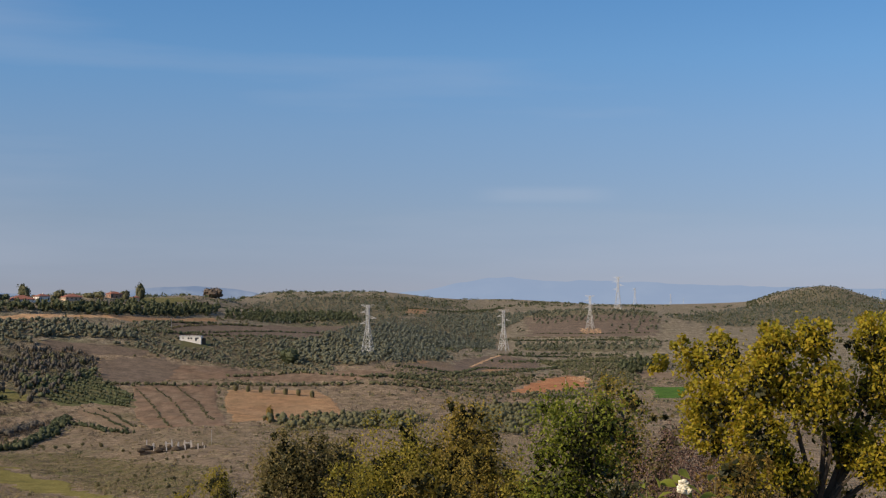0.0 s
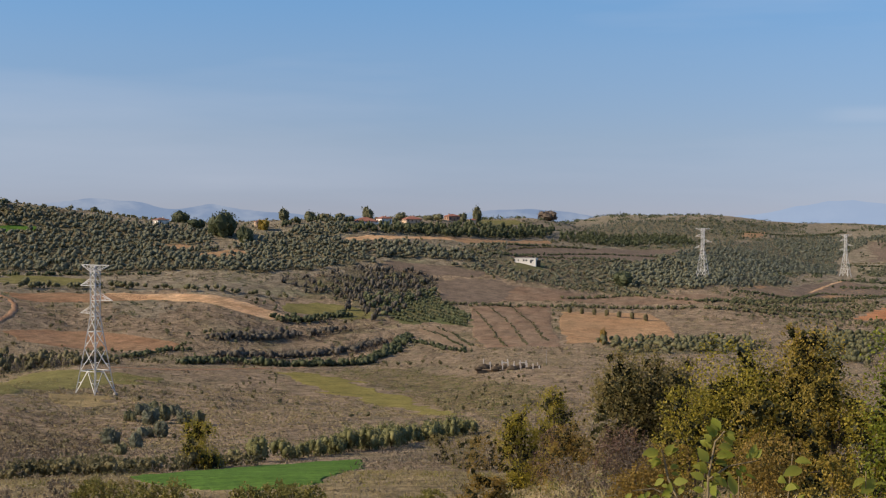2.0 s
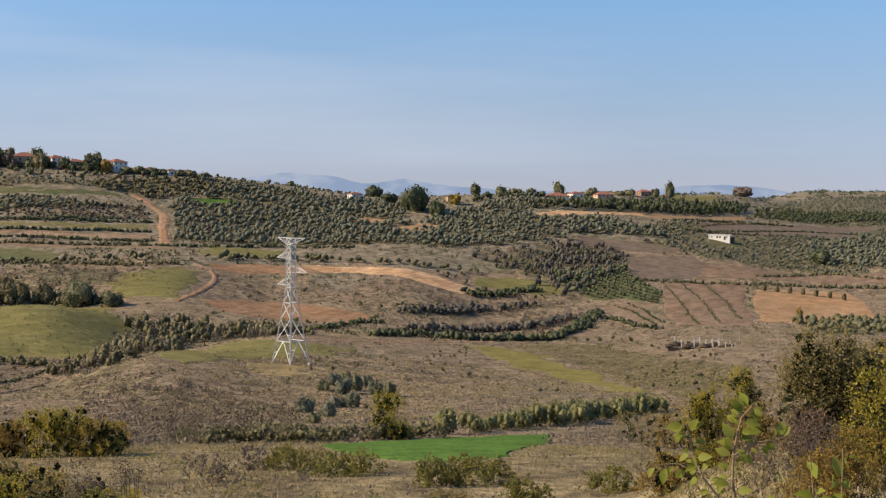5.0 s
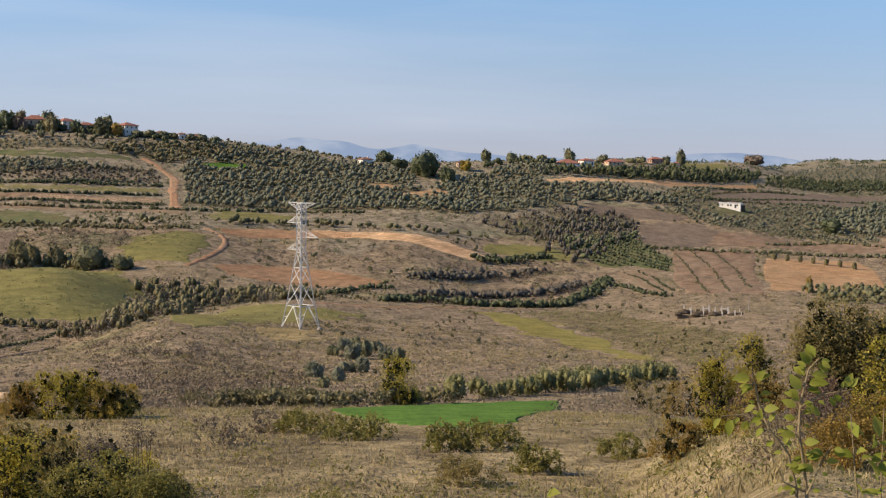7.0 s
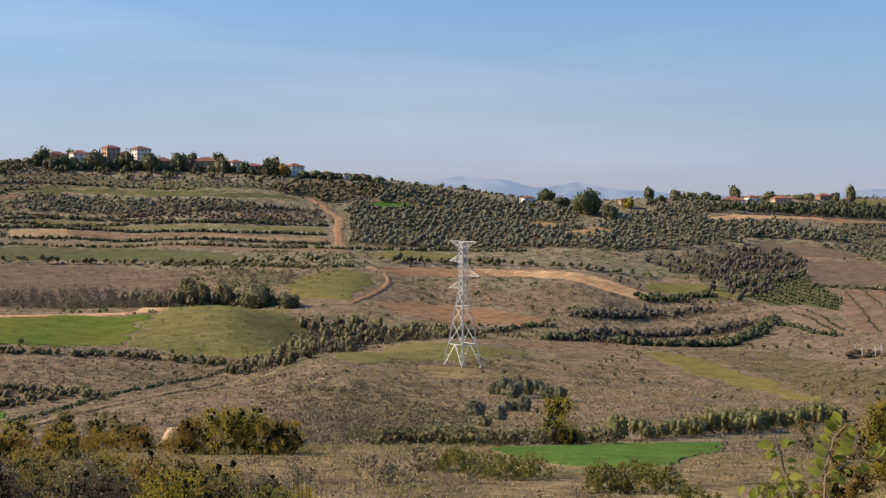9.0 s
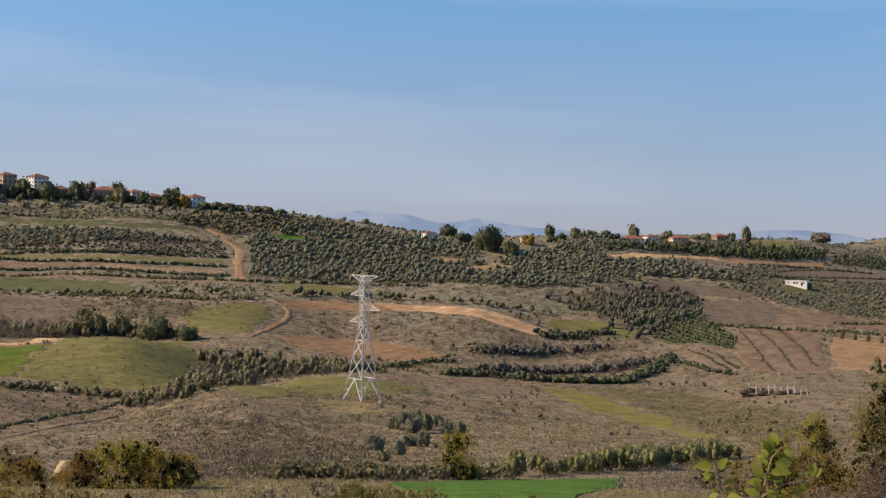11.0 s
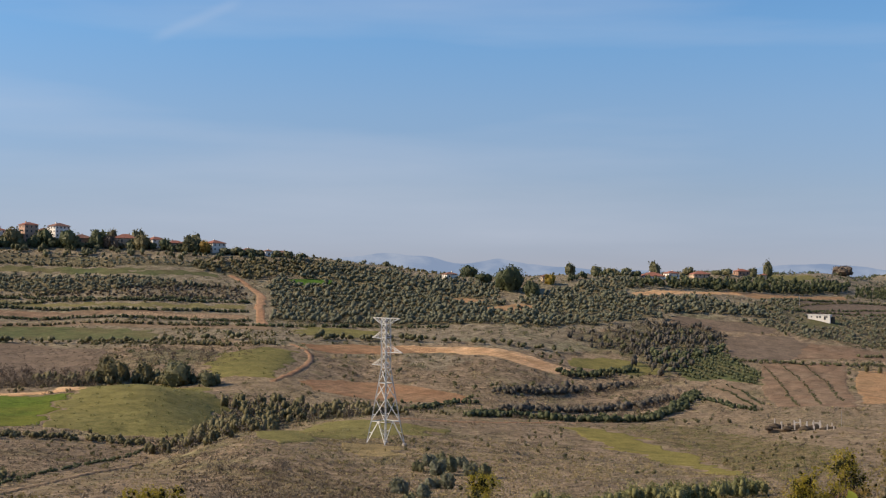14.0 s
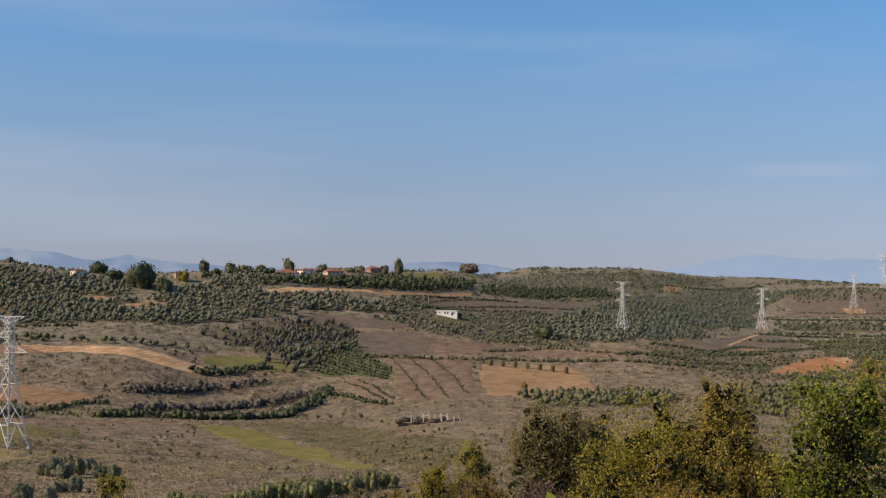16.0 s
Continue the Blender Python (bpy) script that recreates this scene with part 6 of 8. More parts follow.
far_tree("dull green tree on the hill's shoulder", -572.8, 974.1, 8.9, 4.7, HEDGE_LEAF, 160, 44)
far_tree("tree at the village edge", -819.7, 820.8, 9.2, 4.4, HEDGE_LEAF, 160, 45)
far_tree("tree at the village edge", -813.4, 827.0, 10.1, 5.1, HEDGE_LEAF, 160, 46)
far_tree("tree at the village edge", -807.1, 833.1, 10.1, 6.4, HEDGE_LEAF, 170, 47)
far_tree("tree at the village edge", -802.7, 837.4, 10.1, 9.7, HEDGE_LEAF, 219, 48)
far_tree("bushy tree on the hilltop", -860.3, 778.2, 9.2, 5.1, HEDGE_LEAF, 160, 49)
far_tree("bushy tree on the hilltop", -850.4, 788.9, 9.2, 5.5, HEDGE_LEAF, 160, 50)
far_tree("bushy tree on the hilltop", -845.1, 794.6, 10.1, 5.1, HEDGE_LEAF, 160, 51)
far_tree("bushy tree on the hilltop", -838.0, 802.1, 10.1, 5.9, HEDGE_LEAF, 160, 52)
far_tree("bushy tree on the hilltop", -833.2, 807.1, 9.2, 4.8, HEDGE_LEAF, 160, 53)
far_tree("bushy tree on the hilltop", -881.6, 754.0, 9.2, 5.1, HEDGE_LEAF, 160, 54)
far_tree("bushy tree on the hilltop", -868.8, 768.6, 9.2, 5.9, HEDGE_LEAF, 160, 55)
far_tree("low dull green tree on the hilltop", -859.7, 771.3, 10.1, 5.1, HEDGE_LEAF, 160, 56)
far_tree("round bush tree standing in the meadow", -364.3, 353.8, 5.2, 5.2, HEDGE_LEAF, 307, 57)
far_tree("small bush at the meadow's edge", -371.3, 352.6, 2.4, 1.8, HEDGE_LEAF, 160, 58)
far_tree("small bush at the meadow's edge", -355.8, 363.8, 2.0, 2.0, HEDGE_LEAF, 160, 59)
far_tree("green tree in the valley belt", -436.0, 557.9, 11.9, 11.9, SCRUB_OAK, 1158, 60)
far_tree("green tree in the valley belt", -434.1, 569.2, 7.1, 8.7, SCRUB_OAK, 490, 61)
far_tree("green tree in the valley belt", -423.2, 571.1, 9.1, 9.5, SCRUB_OAK, 708, 62)
far_tree("broad green tree in the valley belt", -399.7, 566.0, 15.4, 11.5, HEDGE_LEAF, 1069, 63)
far_tree("low green tree in the valley belt", -376.3, 557.8, 9.6, 6.4, HEDGE_LEAF, 392, 64)
far_tree("big dark tree beside the tall house", -748.4, 879.7, 15.5, 12.4, DARK_LEAF, 525, 65)
far_tree("round tree at the village edge", -801.7, 845.3, 13.8, 14.1, GARDEN_LEAF, 490, 66)
far_tree("dark tree rising over the roofs", -698.7, 932.2, 10.0, 12.5, HEDGE_LEAF, 218, 67)
far_tree("dull brown-green tree behind the roofs", -718.1, 923.7, 9.0, 11.5, SCRUB_OAK, 179, 68)
far_tree("pale tree beside a white house", -653.2, 946.5, 8.2, 13.2, HEDGE_LEAF, 163, 69)
far_tree("russet tree below the houses", -635.2, 934.6, 11.6, 9.9, RUST_LEAF, 283, 70)
far_tree("dull green tree over the farmhouse", -874.7, 761.9, 16.5, 8.6, HEDGE_LEAF, 359, 71)
far_tree("small round tree on the skyline", -523.4, 1024.0, 6.4, 4.3, HEDGE_LEAF, 160, 72)
far_tree("tree below the village houses", -786.1, 836.6, 9.5, 9.9, HEDGE_LEAF, 240, 73)
far_tree("tree below the village houses", -773.2, 848.6, 9.5, 9.4, HEDGE_LEAF, 240, 74)
far_tree("tree below the village houses", -766.7, 854.5, 10.9, 8.3, DARK_LEAF, 196, 75)
far_tree("tree below the village houses", -756.7, 863.3, 10.0, 6.2, HEDGE_LEAF, 160, 76)
far_tree("tree below the village houses", -749.3, 869.7, 11.8, 8.9, DARK_LEAF, 283, 77)
far_tree("tree below the village houses", -738.4, 879.0, 10.9, 8.0, DARK_LEAF, 239, 78)
far_tree("tree below the village houses", -723.9, 891.0, 10.0, 5.1, HEDGE_LEAF, 160, 79)
far_tree("tree below the village houses", -716.9, 896.6, 10.0, 5.8, DARK_LEAF, 160, 80)
far_tree("tree below the village houses", -699.9, 909.9, 10.0, 5.1, SCRUB_OAK, 160, 81)
far_tree("tree below the village houses", -692.1, 916.0, 10.0, 5.5, DARK_LEAF, 160, 82)
far_tree("tree below the village houses", -679.7, 925.1, 9.1, 4.7, HEDGE_LEAF, 160, 83)
far_tree("tree below the village houses", -661.3, 938.4, 10.0, 5.1, DARK_LEAF, 160, 84)
far_tree("dark tree behind the houses", -797.1, 870.0, 8.4, 12.1, DARK_LEAF, 160, 85)
far_tree("dark tree beside the white house", -470.8, 1071.1, 16.7, 9.6, DARK_LEAF, 425, 86)
far_tree("dark tree on the ridge", -436.6, 1020.5, 13.2, 7.7, DARK_LEAF, 300, 87)
far_tree("very large dark round tree on the ridge", -408.3, 999.9, 24.0, 18.5, DARK_LEAF, 1500, 88)
far_tree("dark tree below the ridge", -384.0, 988.0, 12.6, 12.3, DARK_LEAF, 300, 89)
far_tree("yellowing tree beside a small house", -389.0, 1039.6, 9.7, 7.7, TURNING_LEAF, 219, 90)
far_tree("tall dull green tree on the ridge", -391.1, 1092.1, 9.2, 10.3, HEDGE_LEAF, 254, 91)
far_tree("dull green tree on the ridge", -378.0, 1117.8, 11.2, 7.5, HEDGE_LEAF, 196, 92)
far_tree("tall thin-crowned tree behind a white house", -355.1, 1208.9, 12.0, 13.5, HEDGE_LEAF, 218, 93)
far_tree("dull green bush between houses", -332.3, 1236.1, 10.1, 7.0, HEDGE_LEAF, 160, 94)
far_tree("narrow dark tree on the ridge", -280.0, 1320.7, 8.6, 16.6, HEDGE_LEAF, 300, 95)
far_tree("round bare tree on the far ridge", -254.5, 1579.6, 21.5, 11.1, BARE_TWIG, 340, 96)
far_tree("scrubby tree beside the ridge houses", -369.3, 1131.3, 12.2, 6.1, SCRUB_OAK, 165, 97)
far_tree("scrubby tree beside the ridge houses", -359.6, 1139.6, 11.4, 6.5, HEDGE_LEAF, 160, 98)
far_tree("dull green tree beside the ridge houses", -350.7, 1142.4, 9.5, 5.2, HEDGE_LEAF, 160, 99)
far_tree("dull green bush beside the ridge houses", -323.5, 1186.7, 7.8, 4.9, HEDGE_LEAF, 160, 100)
far_tree("scrubby tree beside the ridge houses", -310.6, 1252.0, 11.2, 4.4, HEDGE_LEAF, 160, 101)
far_tree("dull green tree beside the ridge houses", -304.7, 1263.8, 11.3, 5.5, HEDGE_LEAF, 160, 102)
far_tree("dull green tree beside the ridge houses", -292.0, 1307.8, 10.6, 7.9, HEDGE_LEAF, 160, 103)
far_tree("small brown tree in front of orange soil", -91.0, 750.1, 4.4, 8.0, RUST_LEAF, 229, 104)
far_tree("young tree in a row on orange soil", -128.6, 887.9, 2.9, 4.6, SCRUB_OAK, 160, 106)
far_tree("young tree in a row on orange soil", -121.1, 889.4, 2.9, 4.6, SCRUB_OAK, 160, 107)
far_tree("young tree in a row on orange soil", -113.4, 889.7, 2.9, 4.6, SCRUB_OAK, 160, 108)
far_tree("young tree in a row on orange soil", -105.4, 887.4, 2.9, 4.6, SCRUB_OAK, 160, 109)
far_tree("young tree in a row on orange soil", -97.5, 885.3, 2.9, 4.6, SCRUB_OAK, 160, 110)
far_tree("young tree in a row on orange soil", -89.3, 883.4, 2.9, 4.6, SCRUB_OAK, 160, 111)
far_tree("young tree in a row on orange soil", -80.6, 879.7, 2.9, 4.6, SCRUB_OAK, 160, 112)
far_tree("dark bush on the bare terraces", -113.0, 1061.5, 16.9, 10.1, DARK_LEAF, 436, 113)
far_tree("small dark olive tree standing on the knoll", -166.0, 344.6, 3.6, 3.0, HEDGE_LEAF, 218, 114)
far_tree("small dark olive tree standing on the knoll", -169.0, 357.9, 4.4, 3.6, OLIVE, 292, 115)
far_tree("small dark olive tree standing on the knoll", -158.7, 341.2, 4.8, 3.9, OLIVE, 378, 116)
far_tree("small dark olive tree standing on the knoll", -158.7, 349.7, 3.6, 4.4, HEDGE_LEAF, 316, 117)
far_tree("small dark olive tree standing on the knoll", -161.6, 362.9, 4.4, 3.1, OLIVE, 254, 118)
far_tree("small dark olive tree standing on the knoll", -150.5, 344.1, 4.8, 3.4, OLIVE, 334, 119)
far_tree("small dark olive tree standing on the knoll", -145.3, 340.8, 3.5, 3.8, HEDGE_LEAF, 283, 120)
far_tree("small dark olive tree standing on the knoll", -142.5, 312.3, 3.8, 3.9, OLIVE, 369, 121)
far_tree("small dark olive tree standing on the knoll", -146.3, 311.9, 4.4, 2.7, OLIVE, 290, 122)
far_tree("small dark olive tree standing on the knoll", -112.8, 230.1, 2.4, 2.3, HEDGE_LEAF, 250, 123)
far_tree("small dark olive tree standing on the knoll", -134.5, 281.8, 3.5, 3.2, OLIVE, 330, 124)
far_tree("small dark olive tree standing on the knoll", -147.1, 295.7, 4.2, 3.8, OLIVE, 421, 125)
far_tree("small dark olive tree standing on the knoll", -170.5, 368.8, 3.9, 3.2, HEDGE_LEAF, 218, 126)


# ---- white farm building among the olives ----
def barn(x, y, turn, w, d, h):
    t = thing("farm_building", "long white flat-roofed farm building with dark openings", "building", x, y, float(ground_z(x, y)) + 0.7, turn)
    part("wall", *box(-w / 2, w / 2, -d / 2, d / 2, -3, h), WHITE_WALL, t)
    part("roof", *box(-w / 2 - 0.3, w / 2 + 0.3, -d / 2 - 0.3, d / 2 + 0.3, h + 0.004, h + 0.3), WHITE_WALL, t, "flat white concrete roof")
    for p, half, z0, z1 in ((-5.4, 0.4, 1.8, 2.7), (-1.2, 0.6, 1.5, 2.7), (0.9, 0.6, 1.5, 2.7), (4.4, 0.6, 0.2, 2.6), (5.8, 0.5, 1.7, 2.7)):
        win = part("window" if z0 > 1 else "door", *box(p - half - 0.1, p + half + 0.1, -d / 2 - 0.06, -d / 2 + 0.06, z0 - 0.1, z1 + 0.1), GREY_WALL, t)
        part("pane", *box(p - half, p + half, -d / 2 - 0.1, -d / 2 + 0.1, z0, z1), WINDOW, win)
    part("lean_to", *box(w / 2, w / 2 + 2.2, -d / 2 + 2.5, d / 2 - 0.5, -3, h * 0.6), BARK, t, "dark lean-to shed")


barn(-190.5, 1081.0, -3.0, 16.5, 7, 3.6)


# ---- unfinished concrete building in the valley ----
def ruin(x, y, turn):
    t = thing("ruin", "unfinished building of grey concrete posts and low walls", "ruin", x, y, None, turn)
    rng = random.Random(4)
    part("slab", *box(-14, 12, -5, 5, -1.5, 0.15), TAN_SOIL, t, "earth-covered slab")
    for i in range(11):
        for j in (-1, 0, 1):
            if rng.random() < 0.4:
                continue
            px, py, hh = -13.5 + i * 2.5, j * 4.2, rng.uniform(1.8, 4.0)
            part("post", *box(px - 0.22, px + 0.22, py - 0.22, py + 0.22, 0.3, hh), RUIN_WALL, t)
    for a, b, py, hh in ((-4, -2.2, -4.2, 1.1), (2.5, 4.6, -4.2, 0.9), (-6, -4.5, 4.2, 1.8), (4, 6, 4.2, 1.6)):
        part("low_wall", *box(a, b, py - 0.15, py + 0.15, 0.3, hh), BARK, t, "dark low wall")
    for a, b, py in ((-3.7, -0.8, 4.2), (3.8, 6.7, 4.2)):
        part("beam", *box(a, b, py - 0.2, py + 0.2, 2.1, 2.45), RUIN_WALL, t)
    for i in range(12):
        px, py = -13.5 + i * 2.3, (-5.2, 0.5, 2.0)[i % 3] + rng.uniform(-0.6, 0.6)
        v = ICO_V * (1.7, 1.2, 1.15) * rng.uniform(0.7, 1.5) + (px, py, 0.7)
        part("rubble", v, ICO_F, BARK, t, "dark heap of rubble")


ruin(-108.5, 579.0, 14)
FIELDS.append([(-126, 566), (-124, 590), (-92, 596), (-90, 572)])
tagged(new("pole", mesh_of("pole", *stalk((0, 0, -0.5), (0, 0, 6.5), 0.16, 0.1, 8), [GREY_WALL])), "grey concrete pole beside the ruin", "pole").matrix_basis = \
    pose(-97.5, 603, float(ground_z(-97.5, 603)))
for px, py, hh in ((-216, 1136, 8.5), (89, 1040, 6)):
    tagged(new("pole", mesh_of("pole", *stalk((0, 0, -0.5), (0, 0, hh), 0.2, 0.14, 8), [GREY_WALL])), "thin grey wooden power pole in the fields", "pole").matrix_basis = \
        pose(px, py, float(ground_z(px, py)))


# ---- pale rock and rubble on the valley path ----
def boulder(label, x, y, s, mat, seed, sink=0.2):
    rng = np.random.default_rng(seed)
    mid = {}
    vs, fs = [tuple(v) for v in ICO_V], []

    def half(a, b):
        key = (min(a, b), max(a, b))
        if key not in mid:
            m_ = (np.array(vs[a]) + np.array(vs[b])) / 2
            vs.append(tuple(m_ / np.linalg.norm(m_)))
            mid[key] = len(vs) - 1
        return mid[key]

    for a, b, c in ICO_F:
        ab, bc, ca = half(a, b), half(b, c), half(c, a)
        fs += [(a, ab, ca), (b, bc, ab), (c, ca, bc), (ab, bc, ca)]
    v = np.array(vs) * rng.uniform(0.75, 1.2, (len(vs), 1)) * s
    me = mesh_of("rock", v, np.array(fs), [mat])
    me.polygons.foreach_set("use_smooth", np.ones(len(fs), bool))
    ob = new("rock", me)
    ob.matrix_basis = pose(x, y, float(ground_z(x, y)) + s[2] * (1 - sink), 0, 0, seed * 40)
    return tagged(ob, label, "rock")


boulder("pale sandy rock outcrop beside dark bushes", -93.4, 117.4, (1.5, 1.2, 1.3), ROCK, 512, 0.45)
boulder("low grey rock beside dark bushes", -97.2, 116.6, (1.0, 0.7, 0.6), GREY_WALL, 23, 0.5)
boulder("small pale rock beside dark bushes", -92.5, 117.6, (0.8, 0.6, 0.6), ROCK, 31, 0.4)


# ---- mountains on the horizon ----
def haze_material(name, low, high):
    """Far blue distance: a plain glowing backdrop with the air's haze put into its colour."""
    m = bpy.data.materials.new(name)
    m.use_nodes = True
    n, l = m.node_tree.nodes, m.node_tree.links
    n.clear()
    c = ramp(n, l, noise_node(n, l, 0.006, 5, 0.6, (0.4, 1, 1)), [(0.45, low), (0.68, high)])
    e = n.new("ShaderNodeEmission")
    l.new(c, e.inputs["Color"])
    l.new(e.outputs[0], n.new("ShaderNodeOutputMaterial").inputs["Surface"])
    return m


# the blue is painted haze, given off as glow by the hills
FAR_HAZE_BLUE = haze_material("far_hazed_blue_hills", (0.178, 0.234, 0.345), (0.275, 0.318, 0.405))
FAINT_HAZE_BLUE = haze_material("faint_hazed_blue_hills", (0.268, 0.338, 0.468), (0.285, 0.353, 0.478))


def mountains(label, r, crest, mat, seed):
    """A far ridge: its crest given as bearing and rise in degrees."""
    a = np.arange(crest[0][0], crest[-1][0], 0.12)
    rise = smooth_through([c[0] for c in crest], [c[1] for c in crest], a)
    h = EYE + r * np.tan(np.radians(rise)) + rough(a * 1.0, a * 0 + seed, 0.9, seed) * 3.5
    vs, n = [], len(a)
    for depth, f_ in ((-260, 0.0), (-120, 0.55), (0, 1.0), (180, 0.0)):
        z = -60 + (h + 60) * f_ + rough(a, a * 0 + depth, 0.7, seed + 7) * 6 * (f_ not in (0.0, 1.0))
        vs.append(np.stack([-np.sin(np.radians(a)) * (r + depth), np.cos(np.radians(a)) * (r + depth), z], -1))
    i = np.arange(4 * n).reshape(4, n)
    q = np.stack([i[:-1, 1:], i[:-1, :-1], i[1:, :-1], i[1:, 1:]], -1).reshape(-1, 4)
    me = mesh_of("mountain", np.concatenate(vs), q, [mat])
    me.polygons.foreach_set("use_smooth", np.ones(len(q), bool))
    tagged(new("backdrop", me), label, "mountain", kind="structure")


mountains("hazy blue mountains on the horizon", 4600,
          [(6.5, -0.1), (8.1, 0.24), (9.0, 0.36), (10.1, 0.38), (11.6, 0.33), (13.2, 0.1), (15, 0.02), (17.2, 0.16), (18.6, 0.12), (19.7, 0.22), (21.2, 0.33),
           (22.6, 0.53), (24.0, 0.37), (25.7, 0.63), (27.1, 0.76), (28.0, 0.63), (29.1, 0.5), (31, 0.2), (34, -0.1)], FAR_HAZE_BLUE, 3)
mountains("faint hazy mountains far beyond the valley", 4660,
          [(-24, 0.1), (-18, 0.3), (-11.5, 0.42), (-7.6, 0.56), (-6.0, 0.65), (-4.9, 0.58), (-2.6, 0.74), (-0.8, 0.62), (0.1, 0.38), (2, 0.1), (5, -0.1)], FAINT_HAZE_BLUE, 5)


# ---- trees and bushes of the near slope ----
leafy("tree", "bushy tree with fresh green leaves on the near slope", 3.3, 35.9, 3.7, 4.8, FRESH_LEAF, 8400, 0.088, 129)
leafy("tree", "dark olive-green tree with thin top shoots on the near slope", 4.9, 39.7, 3.2, 5.2, TURNING_LEAF, 7200, 0.082, 130)
leafy("tree", "broad tree turning yellow-green on the near slope", -1.6, 46.0, 4.2, 4.6, YELLOWING_LEAF, 10400, 0.088, 131)
leafy("tree", "slim tree with thinning olive leaves on the near slope", 0.6, 46.0, 3.0, 5.0, TURNING_LEAF, 6400, 0.088, 132)
leafy("tree", "small tree with thinning olive leaves on the near slope", 1.3, 42.0, 2.2, 3.7, TURNING_LEAF, 3200, 0.082, 133)
leafy("tree", "dark bushy tree with small leaves on the near slope", -4.8, 46.8, 3.9, 4.0, OLD_LEAF, 8800, 0.088, 134)
leafy("tree", "dark narrow tree on the near slope", -3.5, 48.9, 2.2, 3.8, OLD_LEAF, 4000, 0.088, 135)
leafy("tree", "young conical tree on the near slope", -12.6, 68.9, 2.2, 4.1, YELLOWING_LEAF, 4000, 0.082, 136)
leafy("tree", "young conical tree on the near slope", -10.9, 69.1, 2.4, 4.7, YELLOWING_LEAF, 4400, 0.082, 137)
leafy("bush", "leafless reddish-brown thorn bush on the near slope", 4.9, 29.6, 2.6, 3.6, RED_TWIG, 6210, 0.053, 138)
leafy("bush", "leafless reddish-brown thorn bush on the near slope", 5.1, 26.5, 2.2, 3.1, RED_TWIG, 4860, 0.046, 139)
leafy("bush", "rusty yellow bush below the tree on the near slope", 4.5, 22.6, 2.2, 2.6, RUST_LEAF, 5670, 0.072, 140)
leafy("bush", "grey-green bush with pale flowers on the near slope", 2.5, 19.8, 1.4, 2.1, HEDGE_LEAF, 2025, 0.053, 141)
leafy("bush", "rusty yellow bush on the slope on the near slope", -8.4, 57.0, 2.4, 2.4, RUST_LEAF, 3510, 0.068, 142)
leafy("bush", "rusty bush on the slope on the near slope", -35.1, 164.6, 1.8, 4.2, RUST_LEAF, 2025, 0.068, 143)
leafy("bush", "bare brown twiggy bush on the near slope", -3.6, 33.8, 1.9, 1.5, BARE_TWIG, 3510, 0.038, 144)
leafy("bush", "rusty bush below the trees on the near slope", -0.5, 28.0, 2.2, 1.8, RUST_LEAF, 4050, 0.061, 145)
leafy("bush", "olive bush below the trees on the near slope", 0.7, 26.0, 1.8, 1.4, TURNING_LEAF, 2970, 0.061, 146)
leafy("bush", "rusty bush on the slope on the near slope", -2.9, 29.9, 2.2, 1.1, RUST_LEAF, 3780, 0.061, 147)
leafy("bush", "bare reddish-brown bush on the near slope", -4.9, 43.7, 2.6, 1.7, RED_TWIG, 3400, 0.046, 148)
leafy("bush", "golden-brown bush at the crop's end on the near slope", -31.4, 155.0, 8.1, 4.8, RUST_LEAF, 3510, 0.091, 149)
leafy("bush", "golden-brown bush on the slope's edge on the near slope", -16.7, 93.5, 4.9, 3.7, RUST_LEAF, 3510, 0.084, 150)
leafy("bush", "olive-gold bush on the slope's edge on the near slope", -12.4, 79.0, 4.1, 2.8, TURNING_LEAF, 3510, 0.076, 151)
leafy("bush", "grey-green bush at the crop's end on the near slope", -35.3, 159.8, 5.8, 3.7, OLD_LEAF, 2430, 0.091, 152)
leafy("bush", "golden-brown bush on the slope's edge on the near slope", -8.0, 59.5, 3.1, 0.8, RUST_LEAF, 3510, 0.068, 153)
leafy("bush", "grey bush at the crop's end on the near slope", -41.7, 175.4, 5.8, 3.9, OLD_LEAF, 1620, 0.106, 154)
leafy("bush", "round dark green bush on dry grass on the near slope", -19.8, 62.7, 3.1, 1.4, GORSE, 4050, 0.076, 155)
leafy("bush", "long low green bush on dry grass on the near slope", -17.8, 70.6, 3.7, 1.3, GORSE, 3240, 0.076, 156)
leafy("bush", "low green bush beside the crop on the near slope", -25.7, 72.6, 5.5, 1.6, GORSE, 4320, 0.091, 157)
leafy("bush", "low green bush beside the crop on the near slope", -27.3, 70.4, 3.9, 1.4, GORSE, 3240, 0.091, 158)
leafy("bush", "low yellow-green bush beside the crop on the near slope", -35.3, 76.1, 7.0, 1.3, GORSE, 4590, 0.091, 159)
leafy("bush", "low green bush beside the crop on the near slope", -40.8, 79.5, 5.3, 1.4, GORSE, 3240, 0.091, 160)
leafy("bush", "dull brown-green bush on dry grass on the near slope", -21.0, 57.1, 4.1, 1.2, OLD_LEAF, 4050, 0.076, 161)
leafy("bush", "dull low bush on the near slope", -43.3, 79.6, 3.2, 1.6, HEATH, 1620, 0.091, 162)
leafy("bush", "olive bush between the trees on the near slope", -0.4, 40.0, 2.2, 3.3, TURNING_LEAF, 2700, 0.084, 164)
leafy("bush", "yellow-green bush between the trees on the near slope", 2.2, 37.9, 1.8, 3.3, YELLOWING_LEAF, 2700, 0.084, 165)
leafy("bush", "yellow-green bush between the trees on the near slope", -2.7, 41.9, 2.7, 3.0, YELLOWING_LEAF, 2700, 0.084, 166)
